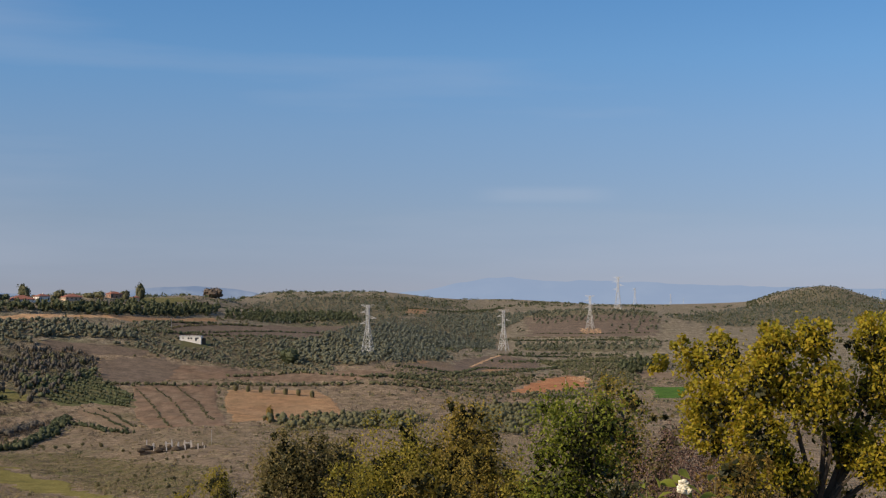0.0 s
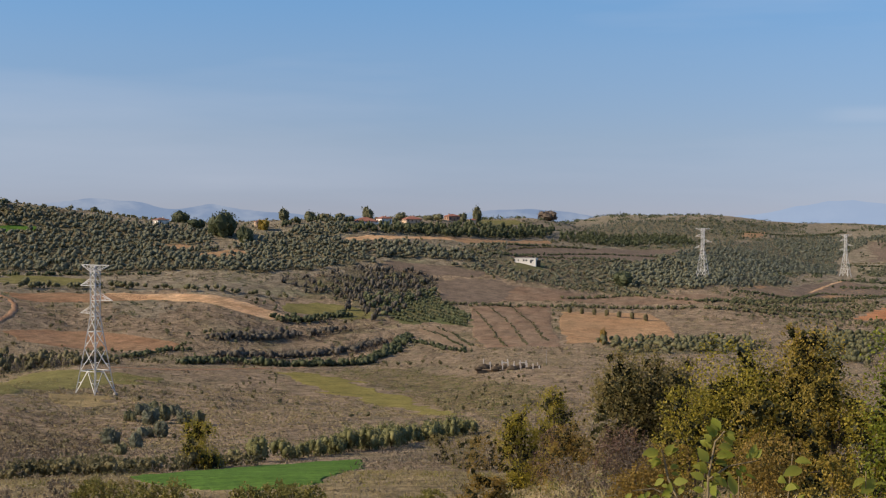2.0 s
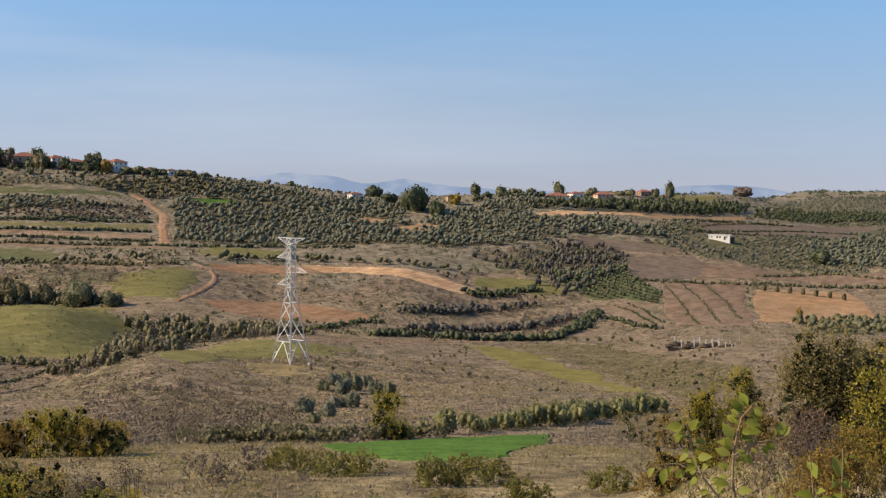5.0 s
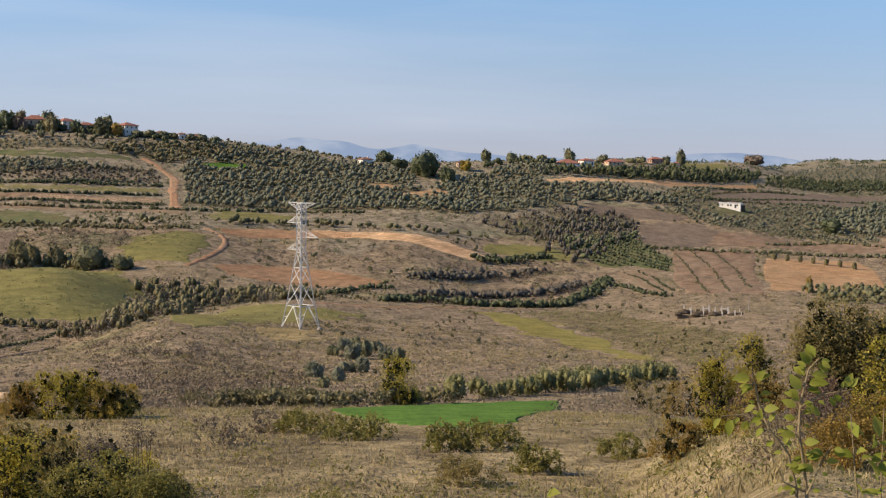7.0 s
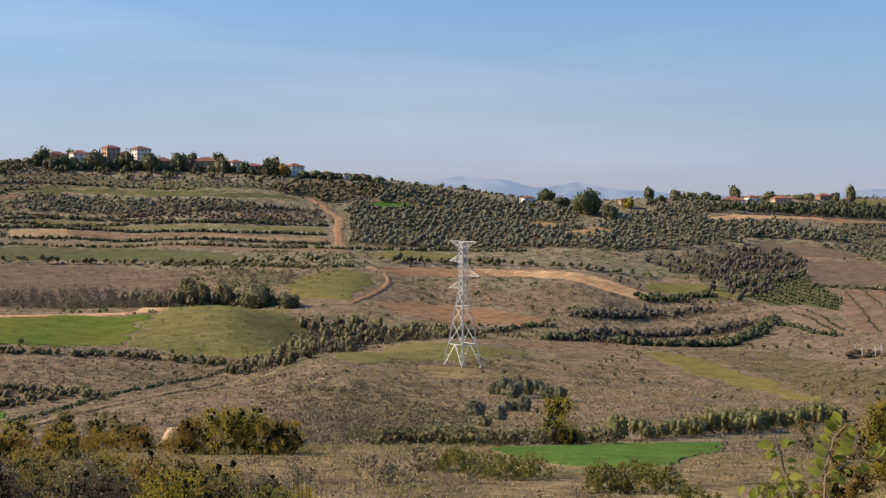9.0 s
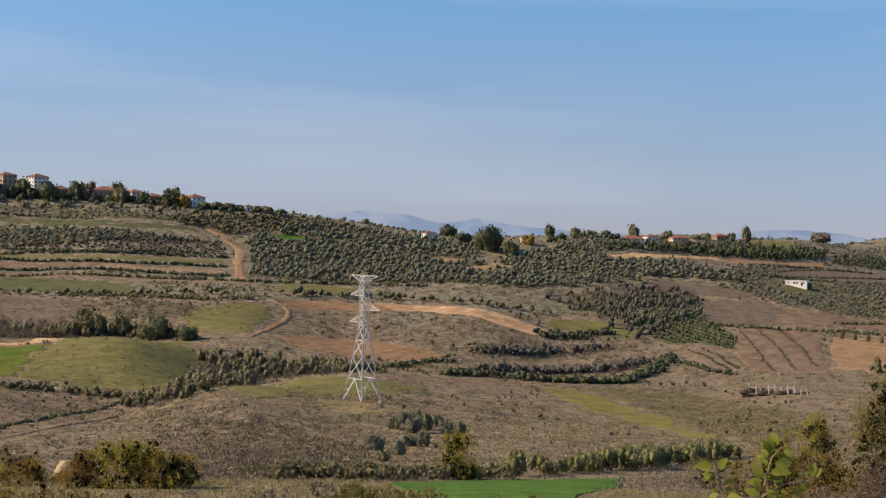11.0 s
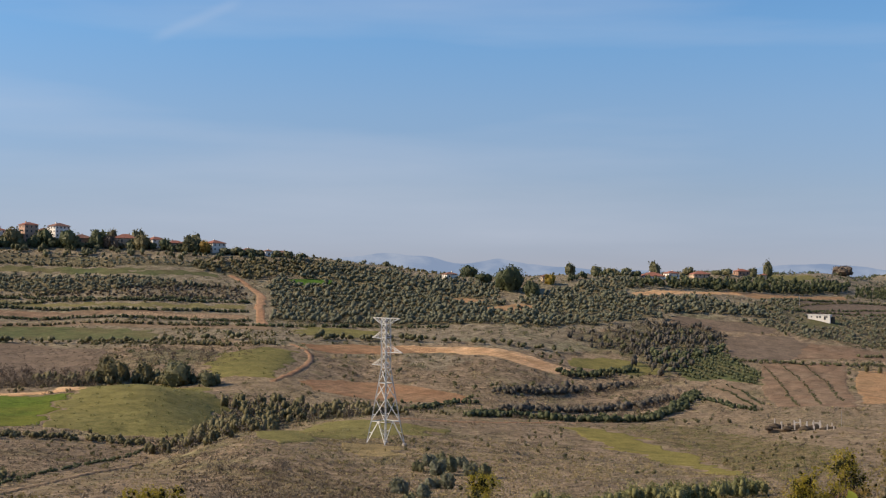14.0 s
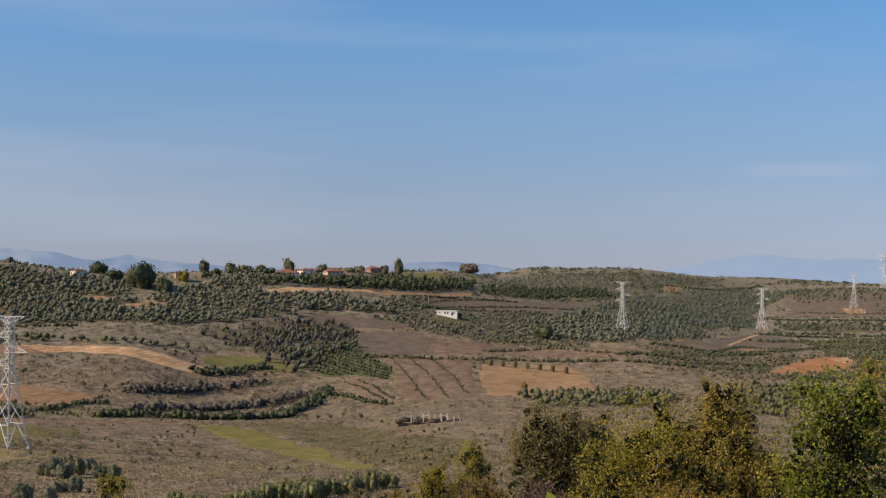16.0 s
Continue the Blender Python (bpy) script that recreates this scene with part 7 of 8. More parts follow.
leafy("bush", "grey-green bush beside the thorn bush on the near slope", 5.0, 33.6, 1.1, 4.0, OLD_LEAF, 2160, 0.076, 167)
leafy("bush", "bare grey-brown bush at the thicket's edge on the near slope", -28.6, 43.5, 1.6, 3.3, BARE_TWIG, 2025, 0.053, 170)
leafy("bush", "bare grey-brown bush inside the thicket on the near slope", -29.8, 42.6, 1.9, 3.2, BARE_TWIG, 2025, 0.053, 171)
leafy("bush", "dense grey-green bush on the near slope", -27.6, 36.8, 3.5, 2.7, OLD_LEAF, 5670, 0.076, 172)
leafy("bush", "dense grey-green bush on the near slope", -23.6, 34.7, 2.3, 2.4, SUN_TONED_LEAF, 4050, 0.076, 173)
leafy("bush", "dense yellow-green bush on the near slope", -25.0, 31.2, 3.0, 2.7, YELLOWING_LEAF, 5670, 0.076, 174)
leafy("bush", "dense yellow-green bush on the near slope", -22.2, 30.9, 2.9, 1.9, SUN_TONED_LEAF, 5670, 0.076, 175)
leafy("bush", "green bush at the thicket's edge on the near slope", -20.6, 31.9, 1.8, 1.7, GORSE, 3510, 0.076, 176)
leafy("bush", "low green bush on the near slope", -19.5, 34.9, 1.9, 1.1, GORSE, 1620, 0.061, 177)
leafy("bush", "low green bush on the near slope", -18.3, 37.8, 2.3, 1.1, GORSE, 1890, 0.061, 178)
leafy("bush", "low green bush on the near slope", -20.1, 32.3, 1.7, 1.2, GORSE, 1350, 0.061, 179)
leafy("bush", "low green bush on the near slope", -15.4, 36.9, 2.1, 1.0, SUN_TONED_LEAF, 1215, 0.061, 180)
leafy("bush", "low green bush on the near slope", -13.4, 37.7, 1.9, 0.9, GORSE, 1215, 0.061, 181)
leafy("bush", "dull low bush on dry grass on the near slope", -40.4, 80.4, 5.3, 1.6, OLD_LEAF, 1890, 0.076, 182)
leafy("bush", "dull brown low bush on dry grass on the near slope", -40.4, 69.1, 4.8, 1.5, HEATH, 1890, 0.076, 183)
leafy("bush", "low green bush on the near slope", -11.3, 38.4, 1.9, 1.0, GORSE, 1350, 0.061, 184)
leafy("bush", "dull low bush below the knoll on the near slope", -86.2, 141.9, 7.9, 1.7, SCRUB_OAK, 2160, 0.106, 185)
leafy("bush", "dull low bush below the knoll on the near slope", -84.3, 150.0, 8.2, 1.9, SCRUB_OAK, 2160, 0.106, 186)
leafy("bush", "dull low bush below the knoll on the near slope", -78.0, 147.5, 5.9, 1.6, OLD_LEAF, 1620, 0.106, 187)
leafy("bush", "yellow-brown bush on the near slope", -34.0, 39.4, 3.1, 3.4, TURNING_LEAF, 4860, 0.084, 188)
leafy("bush", "grey-green bush on the near slope", -37.1, 39.2, 3.2, 3.4, OLD_LEAF, 5130, 0.084, 189)
leafy("bush", "yellow-brown bush on the near slope", -40.2, 39.0, 3.5, 3.5, TURNING_LEAF, 5130, 0.084, 190)
leafy("bush", "yellow-green bush on the near slope", -41.7, 37.4, 3.8, 3.6, YELLOWING_LEAF, 5400, 0.084, 191)
leafy("bush", "dark bush on the near slope", -43.1, 35.8, 3.3, 3.8, OLD_LEAF, 4860, 0.084, 192)
leafy("bush", "dark grey-green bush on the near slope", -33.8, 34.1, 3.2, 3.4, HEATH, 4860, 0.084, 193)
leafy("bush", "yellow-brown bush on the near slope", -34.5, 30.4, 3.5, 3.8, TURNING_LEAF, 5400, 0.084, 194)
leafy("bush", "dull bush on the near slope", -30.3, 34.6, 3.3, 3.3, HEATH, 4050, 0.076, 195)
leafy("bush", "yellow-green bush on the near slope", -40.8, 32.2, 3.5, 3.9, YELLOWING_LEAF, 4860, 0.084, 196)
leafy("bush", "golden bush on the near slope", -36.6, 34.0, 3.4, 3.7, YELLOWING_LEAF, 4590, 0.084, 197)
leafy("bush", "grey-green bush with thin twigs on the near slope", -33.7, 37.0, 3.2, 3.4, OLD_LEAF, 4320, 0.084, 198)
leafy("bush", "rusty gold bush on the near slope", -30.2, 37.3, 2.9, 3.2, RUST_LEAF, 3780, 0.084, 199)
leafy("bush", "golden bush in a row on the near slope", -84.2, 85.5, 4.6, 2.6, YELLOWING_LEAF, 4200, 0.085, 210)
leafy("bush", "golden-brown bush in a row on the near slope", -80.2, 86.5, 4.4, 2.4, TURNING_LEAF, 4200, 0.085, 211)
leafy("bush", "low golden-brown bush in a row on the near slope", -75.5, 86.0, 4.6, 1.7, TURNING_LEAF, 4200, 0.085, 212)
leafy("bush", "golden bush beside the rock in a row on the near slope", -64.8, 83.2, 3.4, 2.6, RUST_LEAF, 4200, 0.085, 213)
leafy("bush", "golden-green bush in a row on the near slope", -62.9, 84.1, 4.4, 3.5, YELLOWING_LEAF, 4200, 0.085, 214)
leafy("bush", "golden-green bush in a row on the near slope", -61.0, 85.3, 4.4, 3.4, YELLOWING_LEAF, 4200, 0.085, 215)
leafy("bush", "rusty yellow-brown undergrowth beneath the yellow tree", 5.6, 26.6, 2.3, 2.8, TURNING_LEAF, 5200, 0.07, 221)
leafy("bush", "rusty brown undergrowth beside the yellow tree", 7.0, 26.2, 2.6, 2.4, RUST_LEAF, 4600, 0.07, 222)
leafy("bush", "golden-brown bush ending a row on the near slope", -59.0, 85.5, 3.8, 2.7, TURNING_LEAF, 3200, 0.085, 216)
leafy("bush", "dull green bush beside the pale rock", -91.3, 106.5, 3.2, 3.5, OLD_LEAF, 2200, 0.1, 217)
leafy("bush", "dull green bush beside the pale rock", -89.6, 107.3, 2.8, 3.0, SCRUB_OAK, 2200, 0.1, 218)
leafy("bush", "low dull bush before the pale rock", -76.9, 92.2, 3.0, 1.2, OLD_LEAF, 1800, 0.085, 219)
leafy("bush", "low dull bush before the pale rock", -74.9, 93.4, 3.0, 1.0, TURNING_LEAF, 1800, 0.085, 220)
leafy("bush", "olive bush in a row on the near slope", -59.2, 87.4, 3.4, 2.5, TURNING_LEAF, 4200, 0.085, 216)
leafy("bush", "golden bush in a row on the near slope", -79.5, 68.6, 4.6, 2.6, YELLOWING_LEAF, 4200, 0.085, 217)
leafy("bush", "golden-brown bush in a row on the near slope", -77.7, 70.6, 4.4, 2.7, TURNING_LEAF, 4200, 0.085, 218)
leafy("bush", "golden bush in a row on the near slope", -75.8, 72.6, 4.4, 2.5, YELLOWING_LEAF, 4200, 0.085, 219)
leafy("bush", "golden-brown bush in a row on the near slope", -73.9, 74.6, 4.4, 2.0, RUST_LEAF, 4200, 0.085, 220)
leafy("bush", "golden-brown bush in a row on the near slope", -71.5, 77.0, 4.4, 1.9, TURNING_LEAF, 4200, 0.085, 221)
leafy("bush", "dark bush in a row on the near slope", -81.5, 67.0, 3.4, 3.2, OLD_LEAF, 4200, 0.085, 222)
leafy("bush", "tall golden-green bush behind the crop", -69.5, 162.5, 6.6, 5.6, YELLOWING_LEAF, 6500, 0.13, 230)
leafy("bush", "brown twiggy bush on the slope's edge", -9.4, 61.0, 3.4, 2.2, RED_TWIG, 3000, 0.06, 231)
leafy("bush", "rusty bush on the slope's edge", -13.0, 62.0, 3.2, 2.0, RUST_LEAF, 3000, 0.07, 232)
leafy("bush", "golden bush below the trees", -2.8, 34.2, 1.7, 1.5, RUST_LEAF, 2600, 0.055, 233)
leafy("bush", "brown thorn bush below the trees", -5.8, 40.0, 2.0, 1.4, HEATH, 2600, 0.05, 234)
leafy("bush", "golden bush in front of the rock", -71.9, 85.8, 3.6, 1.9, RUST_LEAF, 3200, 0.08, 235)
leafy("bush", "dark upright bush beside the rock", -112.0, 121.0, 4.0, 4.2, OLD_LEAF, 2600, 0.11, 236)
leafy("bush", "dark upright bush beside the rock", -109.0, 124.0, 3.6, 4.0, OLD_LEAF, 2600, 0.11, 237)
leafy("bush", "grey-green bush in the thicket on the near slope", -40.7, 52.0, 3.4, 2.4, OLD_LEAF, 3600, 0.085, 240)
leafy("bush", "olive-brown bush in the thicket on the near slope", -38.1, 51.4, 3.2, 2.2, TURNING_LEAF, 3600, 0.085, 241)
leafy("bush", "bare-twigged brown bush in the thicket on the near slope", -34.4, 49.1, 3.0, 1.9, HEATH, 3600, 0.085, 242)
leafy("bush", "yellow-green bush in the thicket on the near slope", -31.0, 46.6, 2.6, 1.7, YELLOWING_LEAF, 3600, 0.085, 243)
leafy("bush", "low dark bush in the thicket on the near slope", -27.9, 43.9, 2.2, 1.1, OLD_LEAF, 3600, 0.085, 244)
leafy("bush", "olive-brown bush in the thicket on the near slope", -48.5, 50.4, 3.8, 2.6, TURNING_LEAF, 3600, 0.085, 245)
leafy("bush", "grey-green bush in the thicket on the near slope", -46.2, 52.6, 3.6, 2.4, OLD_LEAF, 3600, 0.085, 246)
leafy("bush", "bare-twigged brown bush in the thicket on the near slope", -43.2, 53.0, 3.4, 2.5, HEATH, 3600, 0.085, 247)


# ---- the yellowing tree close by on the slope ----
def yellow_tree(x, y, turn):
    rng = np.random.default_rng(77)
    g0 = float(ground_z(x, y))
    t = thing("tree", "small tree with bright yellow-green autumn leaves", "tree", x, y, g0, turn)
    top = 1.42 - g0
    k, lobes = 0.0099, []
    for side, down, r in ((-220, 80, 42), (-165, 65, 48), (-62, 55, 46), (0, 38, 48), (-100, 115, 72), (-180, 150, 60), (-190, 210, 50), (-95, 200, 66),
                          (5, 130, 80), (105, 42, 58), (130, 120, 80), (55, 215, 58), (-45, 265, 60), (115, 235, 60), (195, 75, 66), (215, 165, 70), (-130, 275, 46)):
        lobes.append((side * k, rng.uniform(-0.9, 0.9), top - down * k, r * k * 0.74))
    for side, down in ((-265, 75), (-225, 45), (-75, 20), (-55, 22), (15, 8), (95, 0), (125, 12)):
        lobes.append((side * k, rng.uniform(-0.3, 0.3), top - down * k - 0.1, 0.17))
    part("crown", *crown_leaves(rng, lobes, 25000, 0.052), AUTUMN_LEAF, t)
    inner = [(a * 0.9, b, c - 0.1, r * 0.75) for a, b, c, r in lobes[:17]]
    # inner leaves darkened by colour to paint the crown's depth of shade
    part("inner_crown", *crown_leaves(rng, inner, 5500, 0.075), CROWN_SHADE_LEAF, t, "shaded darker green leaves")
    fork = np.array((0.05, 0, top - 3.35))
    limbs = []
    for a, b, c, r in lobes[:17]:
        knee = fork * 0.45 + np.array((a, b, c)) * 0.55 + rng.normal(0, 0.12, 3)
        limbs += [stalk(fork + rng.normal(0, 0.04, 3), knee, 0.055, 0.035), stalk(knee, (a, b, c + r * 0.4), 0.035, 0.008)]
    part("branchwork", *join(limbs), BARK, t)
    part("trunk", *join([stalk((0.25, 0, -0.4), (0.2, 0, fork[2] * 0.5), 0.14, 0.11, 8), stalk((0.2, 0, fork[2] * 0.5), fork, 0.11, 0.08, 8),
                         stalk((0.2, 0, fork[2] * 0.6), fork + (0.35, 0.1, 0.5), 0.07, 0.05, 7)]), PALE_BARK, t)


yellow_tree(*polar(-14.3, 25.0), -14.3)


# ---- leafy shoots right below the viewpoint ----
def leaf_blade(length, width, fold):
    """One leaf: a pointed oval, folded along its rib and drooping at the tip."""
    vs, fs = [], []
    prof = [(0.0, 0.06), (0.2, 0.72), (0.45, 1.0), (0.72, 0.7), (1.0, 0.0)]
    for s, w in prof:
        z = -0.25 * s * s * length
        vs += [(-w * width / 2, s * length, z + fold * w * width), (0, s * length, z), (w * width / 2, s * length, z + fold * w * width)]
    for i in range(len(prof) - 1):
        a = i * 3
        fs += [(a, a + 1, a + 4, a + 3), (a + 1, a + 2, a + 5, a + 4)]
    return np.array(vs, float), np.array(fs)


LEAVES = {m.name: [mesh_of("leaf", *leaf_blade(0.046 * s, 0.027 * s, fo), [m]) for s, fo in ((0.8, 0.2), (1.0, 0.3), (1.15, 0.12))]
          for m in (LIME_LEAF, FRESH_LEAF)}


for kinds in LEAVES.values():
    for me in kinds:
        me.polygons.foreach_set("use_smooth", np.ones(len(me.polygons), bool))


def shoot(label, x, y, tips, n, seed, flowers=0):
    """A shrub of upright stems with single leaves up each of them; tips: (sideways, away, height above the ground)."""
    rng = random.Random(seed)
    t = thing("shrub", label, "shrub", x, y, None, math.degrees(math.atan2(-x, y)), "shrubs below the viewpoint")
    for a, b, h in tips:
        foot = Vector((a * 0.35, b * 0.35, -0.1))
        tip = Vector((a, b, h))
        bend = foot.lerp(tip, 0.5) + Vector((rng.uniform(-0.05, 0.05), rng.uniform(-0.05, 0.05), 0.06))
        stem = part("stem", *join([stalk(foot, bend, 0.006, 0.0042, 6), stalk(bend, tip, 0.0042, 0.0015, 6)]), TWIG, t)
        for i in range(n):
            s = 0.5 + 0.5 * ((i + rng.random() * 0.6) / n) ** 0.7
            p = foot.lerp(bend, s * 2) if s < 0.5 else bend.lerp(tip, s * 2 - 1)
            kind = "lime_leaves" if rng.random() < 0.62 else "fresh_leaves"
            leaf = new("leaf", rng.choice(LEAVES[kind]))
            leaf.parent = stem
            size = 0.75 + 0.5 * rng.random()
            leaf.matrix_basis = Matrix.Translation(p + Vector((rng.uniform(-0.03, 0.03), rng.uniform(-0.03, 0.03), rng.uniform(-0.02, 0.02)))) @ pose(0, 0, 0, rng.uniform(-60, 70), rng.uniform(-60, 60), i * 137.5 + rng.uniform(-25, 25)) @ Matrix.Diagonal((size, size, size, 1))
        for i in range(flowers if a == tips[0][0] else 0):
            v = np.concatenate([ICO_V * (0.009, 0.006, 0.008) + (math.cos(q) * 0.009, rng.uniform(-0.004, 0.004), math.sin(q) * 0.007) for q in (0, 1.3, 2.5, 3.8, 5.0)])
            f = np.concatenate([ICO_F + 12 * q for q in range(5)])
            fl = part("flower", v + np.array(tip) + (rng.uniform(-0.03, 0.03), -0.02, rng.uniform(-0.06, -0.03)), f, PETAL, t, "cream flower")
    return t


def sprig(label, x, y, stems):
    """A young plant of bending stems; leaves stand off each stem to either side; stems: points (sideways, height), leaves."""
    rng = random.Random(21)
    t = thing("shrub", label, "shrub", x, y, None, math.degrees(math.atan2(-x, y)), "shrubs below the viewpoint")
    for points, n, thick in stems:
        pts = [Vector((a, rng.uniform(-0.01, 0.01), h)) for a, h in points]
        stem = part("stem", *join([stalk(p, q, thick * (1 - 0.7 * i / len(pts)), thick * (1 - 0.7 * (i + 1) / len(pts)), 6) for i, (p, q) in enumerate(zip(pts, pts[1:]))]), TWIG, t)
        for i in range(n):
            s = min(0.999, max(0.02, (i + 0.6 + rng.uniform(-0.9, 0.9)) / n) ** 0.8) * (len(pts) - 1)
            k = min(int(s), len(pts) - 2)
            p, along_stem = pts[k].lerp(pts[k + 1], s - k), (pts[k + 1] - pts[k]).normalized()
            side = rng.choice((1, -1))
            way = (Vector((along_stem.z * side, rng.uniform(-0.7, 0.5), -along_stem.x * side)) + along_stem * rng.uniform(-0.1, 0.9) + Vector((0, 0, rng.uniform(-0.5, 0.3)))).normalized()
            face = Vector((rng.uniform(-0.5, 0.2), -0.75, rng.uniform(0.2, 0.9)))
            across = way.cross(face).normalized()
            leaf = new("leaf", rng.choice(LEAVES["lime_leaves" if rng.random() < 0.72 else "fresh_leaves"]))
            leaf.parent = stem
            size = rng.uniform(0.24, 0.5)
            turn = Matrix((across, way, across.cross(way))).transposed().to_4x4()
            leaf.matrix_basis = Matrix.Translation(p + way * 0.006) @ turn @ Matrix.Diagonal((size, size, size, 1))
    return t


sprig("young plant with lime-green oval leaves on tan stems", -0.2793, 2.034, [
    ([(0.011, -0.110), (0.000, 0.660), (-0.018, 1.431), (-0.032, 1.484), (-0.059, 1.518), (-0.074, 1.549), (-0.080, 1.580), (-0.084, 1.593)], 36, 0.0029),
    ([(0.017, -0.110), (0.011, 0.660), (-0.004, 1.428), (-0.010, 1.472), (-0.018, 1.517), (-0.017, 1.552), (-0.013, 1.579), (-0.007, 1.604), (0.007, 1.621)], 48, 0.0029),
    ([(-0.059, 1.518), (-0.095, 1.534), (-0.126, 1.533)], 8, 0.0015),
    ([(-0.017, 1.552), (0.013, 1.570), (0.055, 1.578)], 8, 0.0015),
    ([(-0.004, 1.428), (0.015, 1.474), (0.028, 1.500)], 10, 0.0015),
    ([(-0.004, 1.428), (-0.036, 1.443)], 4, 0.0018)])


def by_view(a, r, el):
    """Height above the ground of a tip that stands at a bearing, a distance and a rise in degrees."""
    x, y = polar(a, r)
    return EYE + 0.055 + r * math.tan(math.radians(el)) - float(ground_z(x, y))


for a, r, tips, n, seed, flowers in (
        (14.2, 3.4, [(0.03, 0, by_view(14, 3.4, -13.2)), (0.2, 0, by_view(12, 3.4, -13.2))], 7, 5, 0),
        (18.6, 3.4, [(0.05, 0, by_view(18, 3.4, -13.4))], 8, 7, 0),
        (4.6, 3.7, [(0, 0, by_view(4.6, 3.7, -9.9)), (0.14, 0.05, by_view(2.4, 3.7, -9.4)), (-0.08, 0, by_view(5.6, 3.7, -10.2))], 24, 9, 0),
        (-2.2, 3.8, [(0, 0, by_view(-2.2, 3.8, -9.3)), (0.12, 0.03, by_view(-3.8, 3.8, -8.9)), (-0.12, 0.02, by_view(-0.4, 3.8, -9.9))], 24, 11, 0),
        (-8.0, 4.2, [(0, 0, by_view(-8.3, 4.2, -6.9)), (0.1, 0.03, by_view(-9.4, 4.2, -7.3)), (-0.1, 0, by_view(-6.7, 4.2, -7.2))], 40, 13, 3)):
    shoot("shrub with lime-green leaves on thin stems" if not flowers else "shrub with cream flowers and thin stems", *polar(a, r), tips, n, seed, flowers)


# ---- heath, tufts and dry grass over the open hillsides ----
def terrace_places(n, a0, a1, r0, r1, seed, long, step, low):
    """Open places in bands that follow the contours of the slope, as along old terraces."""
    rng = np.random.default_rng(seed)
    a, r = rng.uniform(a0, a1, n), np.sqrt(rng.uniform(r0 * r0, r1 * r1, n))
    x, y = -np.sin(np.radians(a)) * r, np.cos(np.radians(a)) * r
    z = ground_z(x, y)
    ok = rough(np.radians(a) * r * step / long, z + rough(x, y, 60, seed + 1) * step * 0.5, step, seed) + rng.normal(0, 0.12, n) > low
    for f_ in FIELDS:
        ok &= ~inside(x, y, f_)
    return np.stack([x[ok], y[ok]], -1)


BUSHES = [clump(kinds_rng, 2.7, 1.7, 1, 10, 0.7, -0.2) for _ in range(8)]
HEATHERS = [heather(kinds_rng, 1.5, 0.6, 19, 0.088) for _ in range(8)]
spread("heath", "brown and grey heath bushes over the hillsides", "scrub", SPRIGS, open_places(2400, -18, 51, 270, 780, 3, 34, 0.15), [HEATH, BARK], (0.5, 1.5), 3)
spread("scrub", "olive-brown low bushes over the hillsides", "scrub", SPRIGS, open_places(3400, -18, 51, 270, 780, 5, 38, 0.5), [SCRUB_OAK, BARK], (0.5, 1.6), 5)
spread("scrub", "green bushes over the far slopes", "scrub", SPRIGS, open_places(9000, -18, 51, 720, 1400, 7, 48, 0.3), [HEDGE_LEAF, BARK], (1.0, 2.4), 7)
spread("heath", "brown bushes over the far slopes", "scrub", SPRIGS, open_places(2200, -18, 51, 700, 1400, 9, 44, 0.15), [HEATH, BARK], (0.9, 2.4), 9)
spread("scrub", "olive-brown bushes along old terraces", "scrub", BUSHES, terrace_places(6500, -18, 51, 650, 1300, 21, 55, 3.2, 0.42), [SCRUB_OAK, BARK], (0.7, 1.5), 21)
spread("scrub", "green bushes along old terraces", "scrub", BUSHES, terrace_places(6500, -18, 30, 650, 1400, 23, 70, 4.0, 0.45), [HEDGE_LEAF, BARK], (0.8, 1.7), 23)
spread("scrub", "dark bushes along old terraces in the valley", "scrub", BUSHES, terrace_places(4200, -18, 51, 330, 680, 25, 40, 2.2, 0.5), [SCRUB_OAK, BARK], (0.4, 1.0), 25)
spread("scrub", "dull bushes along the village terraces", "scrub", BUSHES, terrace_places(6000, 24, 51, 620, 1200, 27, 60, 3.0, 0.35), [SCRUB_OAK, BARK], (0.5, 1.2), 27)
spread("scrub", "dark bushes on the farthest slopes", "scrub", SPRIGS, open_places(2600, -18, 12, 1300, 2600, 11, 150, 0.1), [DARK_LEAF, BARK], (2.5, 5), 11)


def cover_places(n, a0, a1, r0, r1, seed, size, low):
    """Places for low growth, thicker close by, off the fields."""
    rng = np.random.default_rng(seed)
    a, r = rng.uniform(a0, a1, n), rng.uniform(r0, r1, n)
    x, y = -np.sin(np.radians(a)) * r, np.cos(np.radians(a)) * r
    ok = rough(x, y, size, seed) + rng.normal(0, 0.35, n) > low
    for f_ in FIELDS:
        ok &= ~inside(x, y, f_)
    return np.stack([x[ok], y[ok]], -1)


COVER = [heather(kinds_rng, 2.0, 0.45, 5, 0.3) for _ in range(12)]
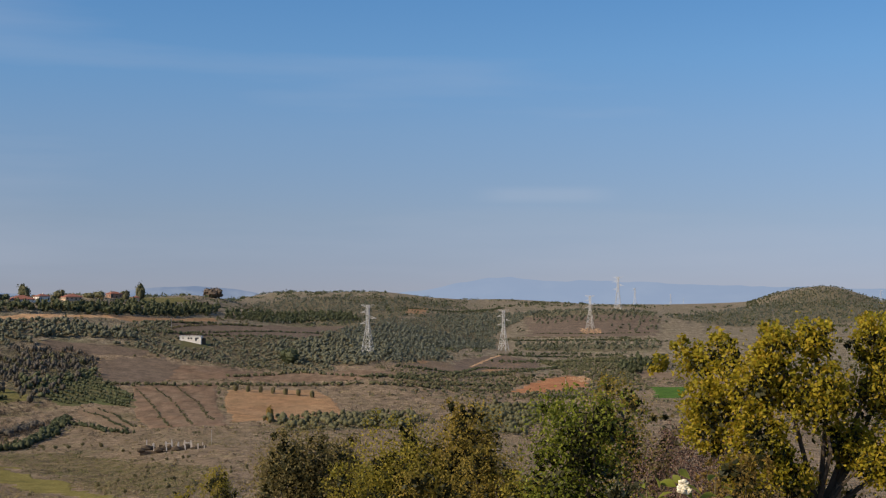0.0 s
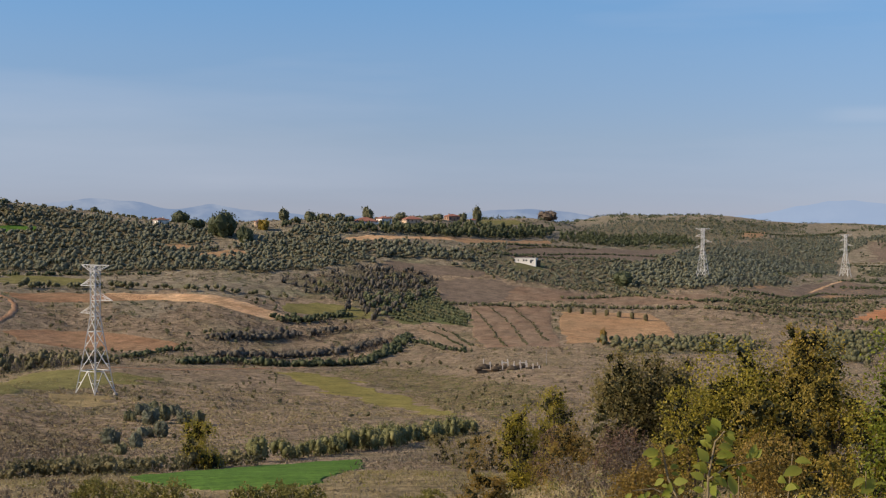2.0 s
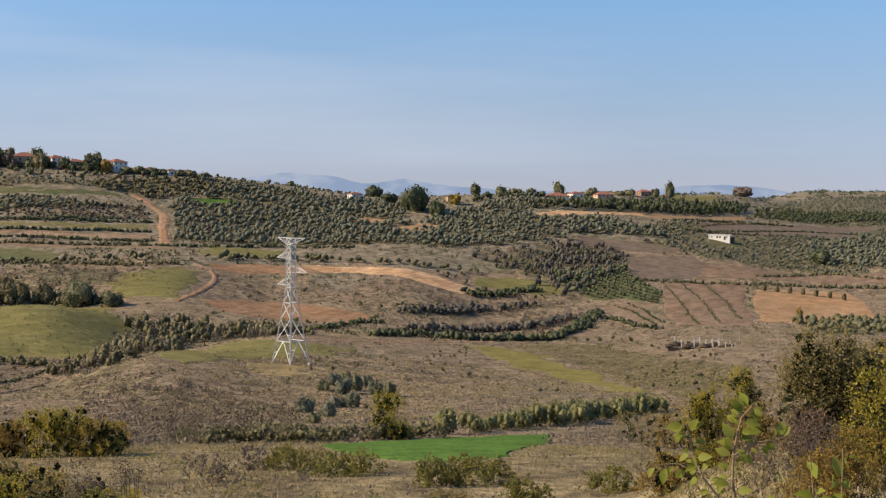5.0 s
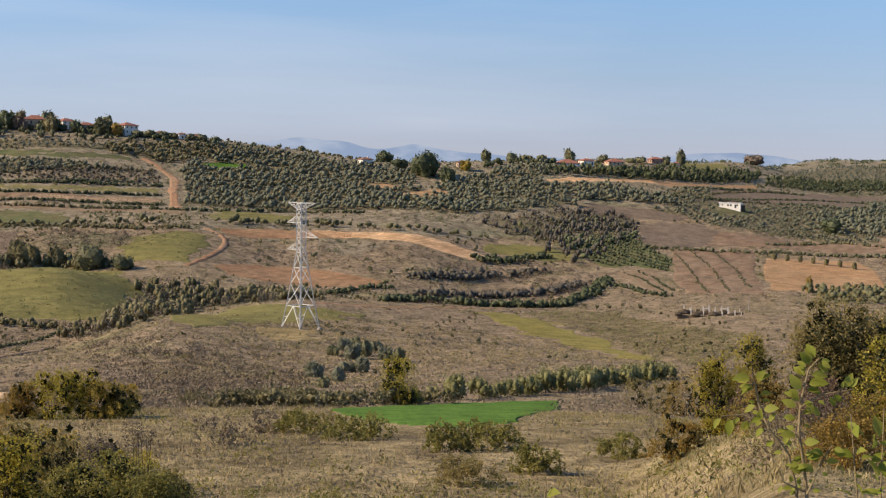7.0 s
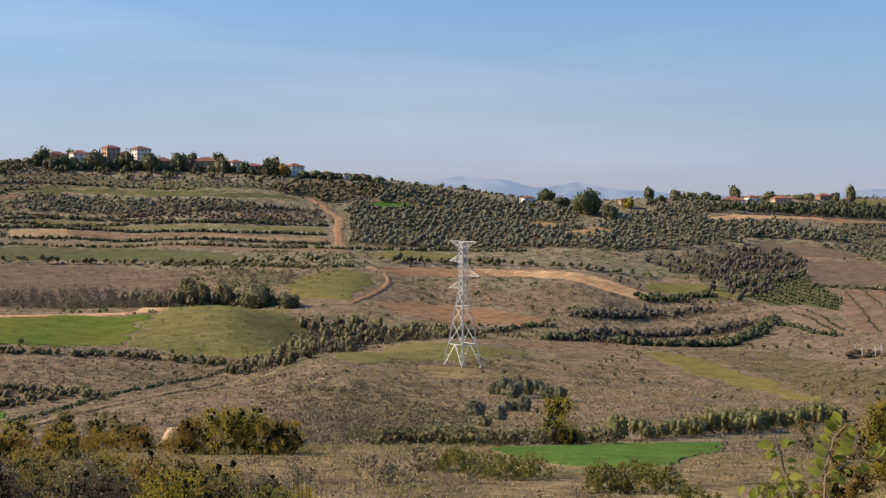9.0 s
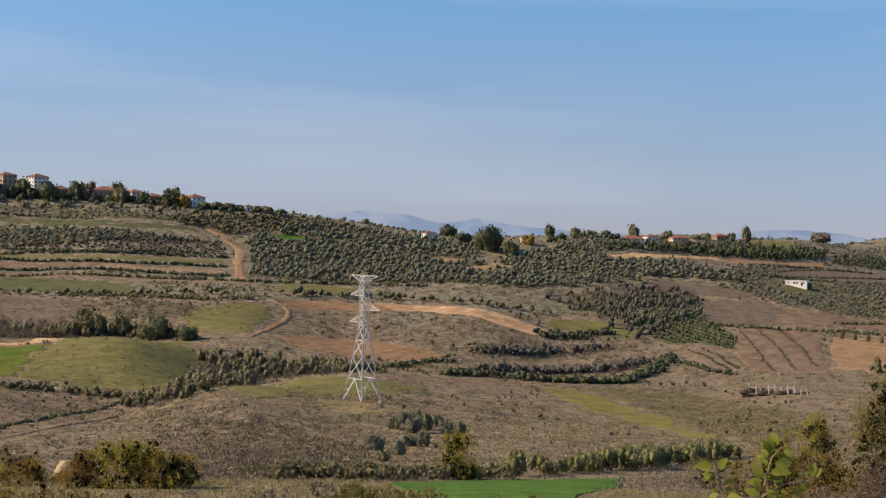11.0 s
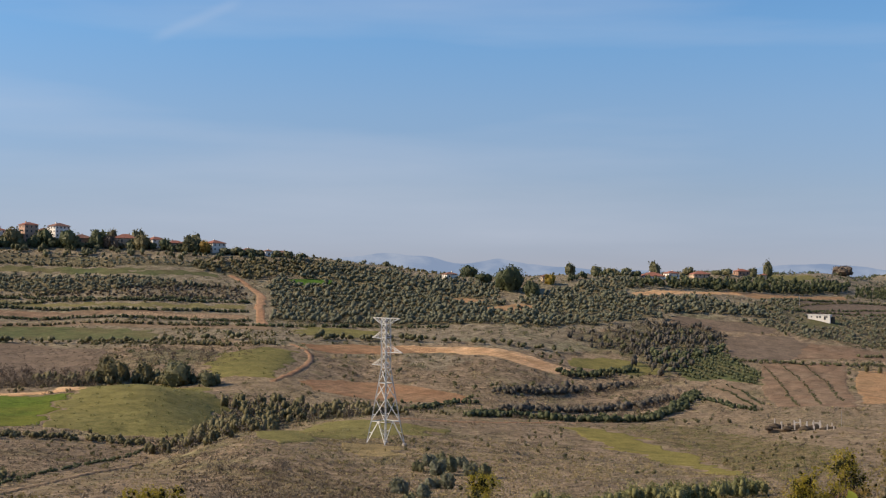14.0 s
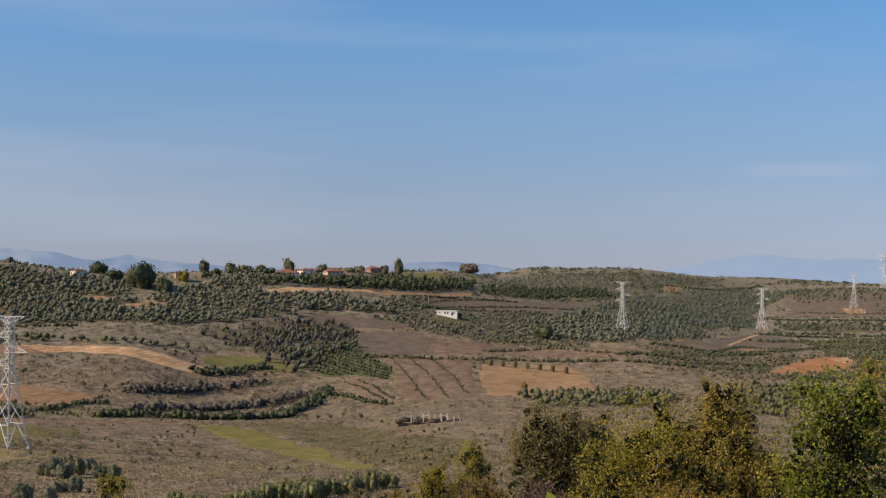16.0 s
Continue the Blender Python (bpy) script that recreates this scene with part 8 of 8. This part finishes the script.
for mat, label, n, seed, size, low in ((DRY_HEATH, "brown heath covering the slopes", 15000, 61, 30, -0.2), (GREY_HEATH, "grey-brown heath covering the slopes", 15000, 63, 45, -0.1),
                                       (OLIVE_HEATH, "dull olive scrub covering the slopes", 9000, 65, 55, 0.0), (STRAW, "straw grass between the heath", 14000, 67, 40, -0.1)):
    spread("heath", label, "scrub", COVER, cover_places(n // 3, -6, 51, 150, 330, seed + 2, size * 0.6, low), [mat, BARK], (0.25, 0.7), seed + 2)
    spread("heath", label, "scrub", COVER, cover_places(n * 3 // 4, -6, 51, 320, 720, seed, size, low), [mat, BARK], (0.45, 1.3), seed)
    spread("heath", label, "scrub", COVER, cover_places(n // 3, -18, 51, 700, 1300, seed + 1, size * 1.5, low), [mat, BARK], (1.0, 2.4), seed + 1)


spread("dry_grass", "straw-coloured grass on the knoll's flank", "grass", COVER, cover_places(10500, 10, 33, 290, 500, 69, 35, -0.3), [STRAW, BARK], (0.4, 1.0), 69)


def grass_tuft(rng, n, h, wide):
    foot = rng.normal(0, 0.1, (n, 3)) * (1, 1, 0)
    lean = rng.normal(0, 0.35, (n, 3)) * (1, 1, 0) + (0, 0, 1)
    tip = foot + lean * h * rng.uniform(0.5, 1.1, (n, 1))
    side = rng.normal(0, wide, (n, 3)) * (1, 1, 0)
    return np.stack([foot - side, foot + side, tip], 1).reshape(-1, 3), np.arange(3 * n).reshape(-1, 3), np.zeros(n, int)


GRASSES = [grass_tuft(kinds_rng, 7, 0.26, 0.013) for _ in range(8)]
FINE_GRASSES = [grass_tuft(kinds_rng, 8, 0.3, 0.006) for _ in range(8)]
spread("dry_grass", "straw-coloured dry grass on the near slope", "grass", GRASSES, open_places(30000, -6, 48, 26, 140, 13, 12, -0.5), [STRAW, BARK], (0.6, 1.6), 13)
spread("heath", "dull low growth on the near slope", "scrub", HEATHERS, open_places(4400, -18, 50, 30, 150, 15, 13, 0.25), [HEATH, BARK], (0.4, 1.1), 15)
spread("heath", "brown bushes below the near slope", "scrub", HEATHERS, open_places(2900, -18, 51, 140, 290, 19, 26, 0.1), [HEATH, BARK], (1.0, 2.6), 19)
spread("green_weeds", "green weeds on the near slope", "grass", HEATHERS, open_places(1900, -18, 50, 30, 62, 17, 10, 0.0), [WEED, BARK], (0.35, 0.8), 17)
spread("dry_grass", "straw grass at the viewpoint's edge", "grass", FINE_GRASSES, open_places(6500, -18, 50, 6, 27, 29, 6, -0.3), [STRAW, BARK], (0.35, 0.9), 29)
spread("green_weeds", "yellow-green weeds at the viewpoint's edge", "grass", HEATHERS, open_places(1500, -18, 50, 6, 30, 31, 5, -0.1), [WEED, BARK], (0.15, 0.42), 31)
spread("scrub", "olive-green low growth on the near slope", "scrub", HEATHERS, open_places(3000, -18, 50, 40, 135, 33, 15, 0.3), [GORSE, BARK], (0.5, 1.2), 33)
field("rough_grass", "rough yellowish grass over the near slope", [polar(a_, r_) for a_, r_ in ((-19, 5), (14, 5), (47, 5), (47, 95), (35, 120), (20, 135), (8, 125), (-4, 95), (-19, 80))], ROUGH_GRASS, 0.04, 5.0, "grass")
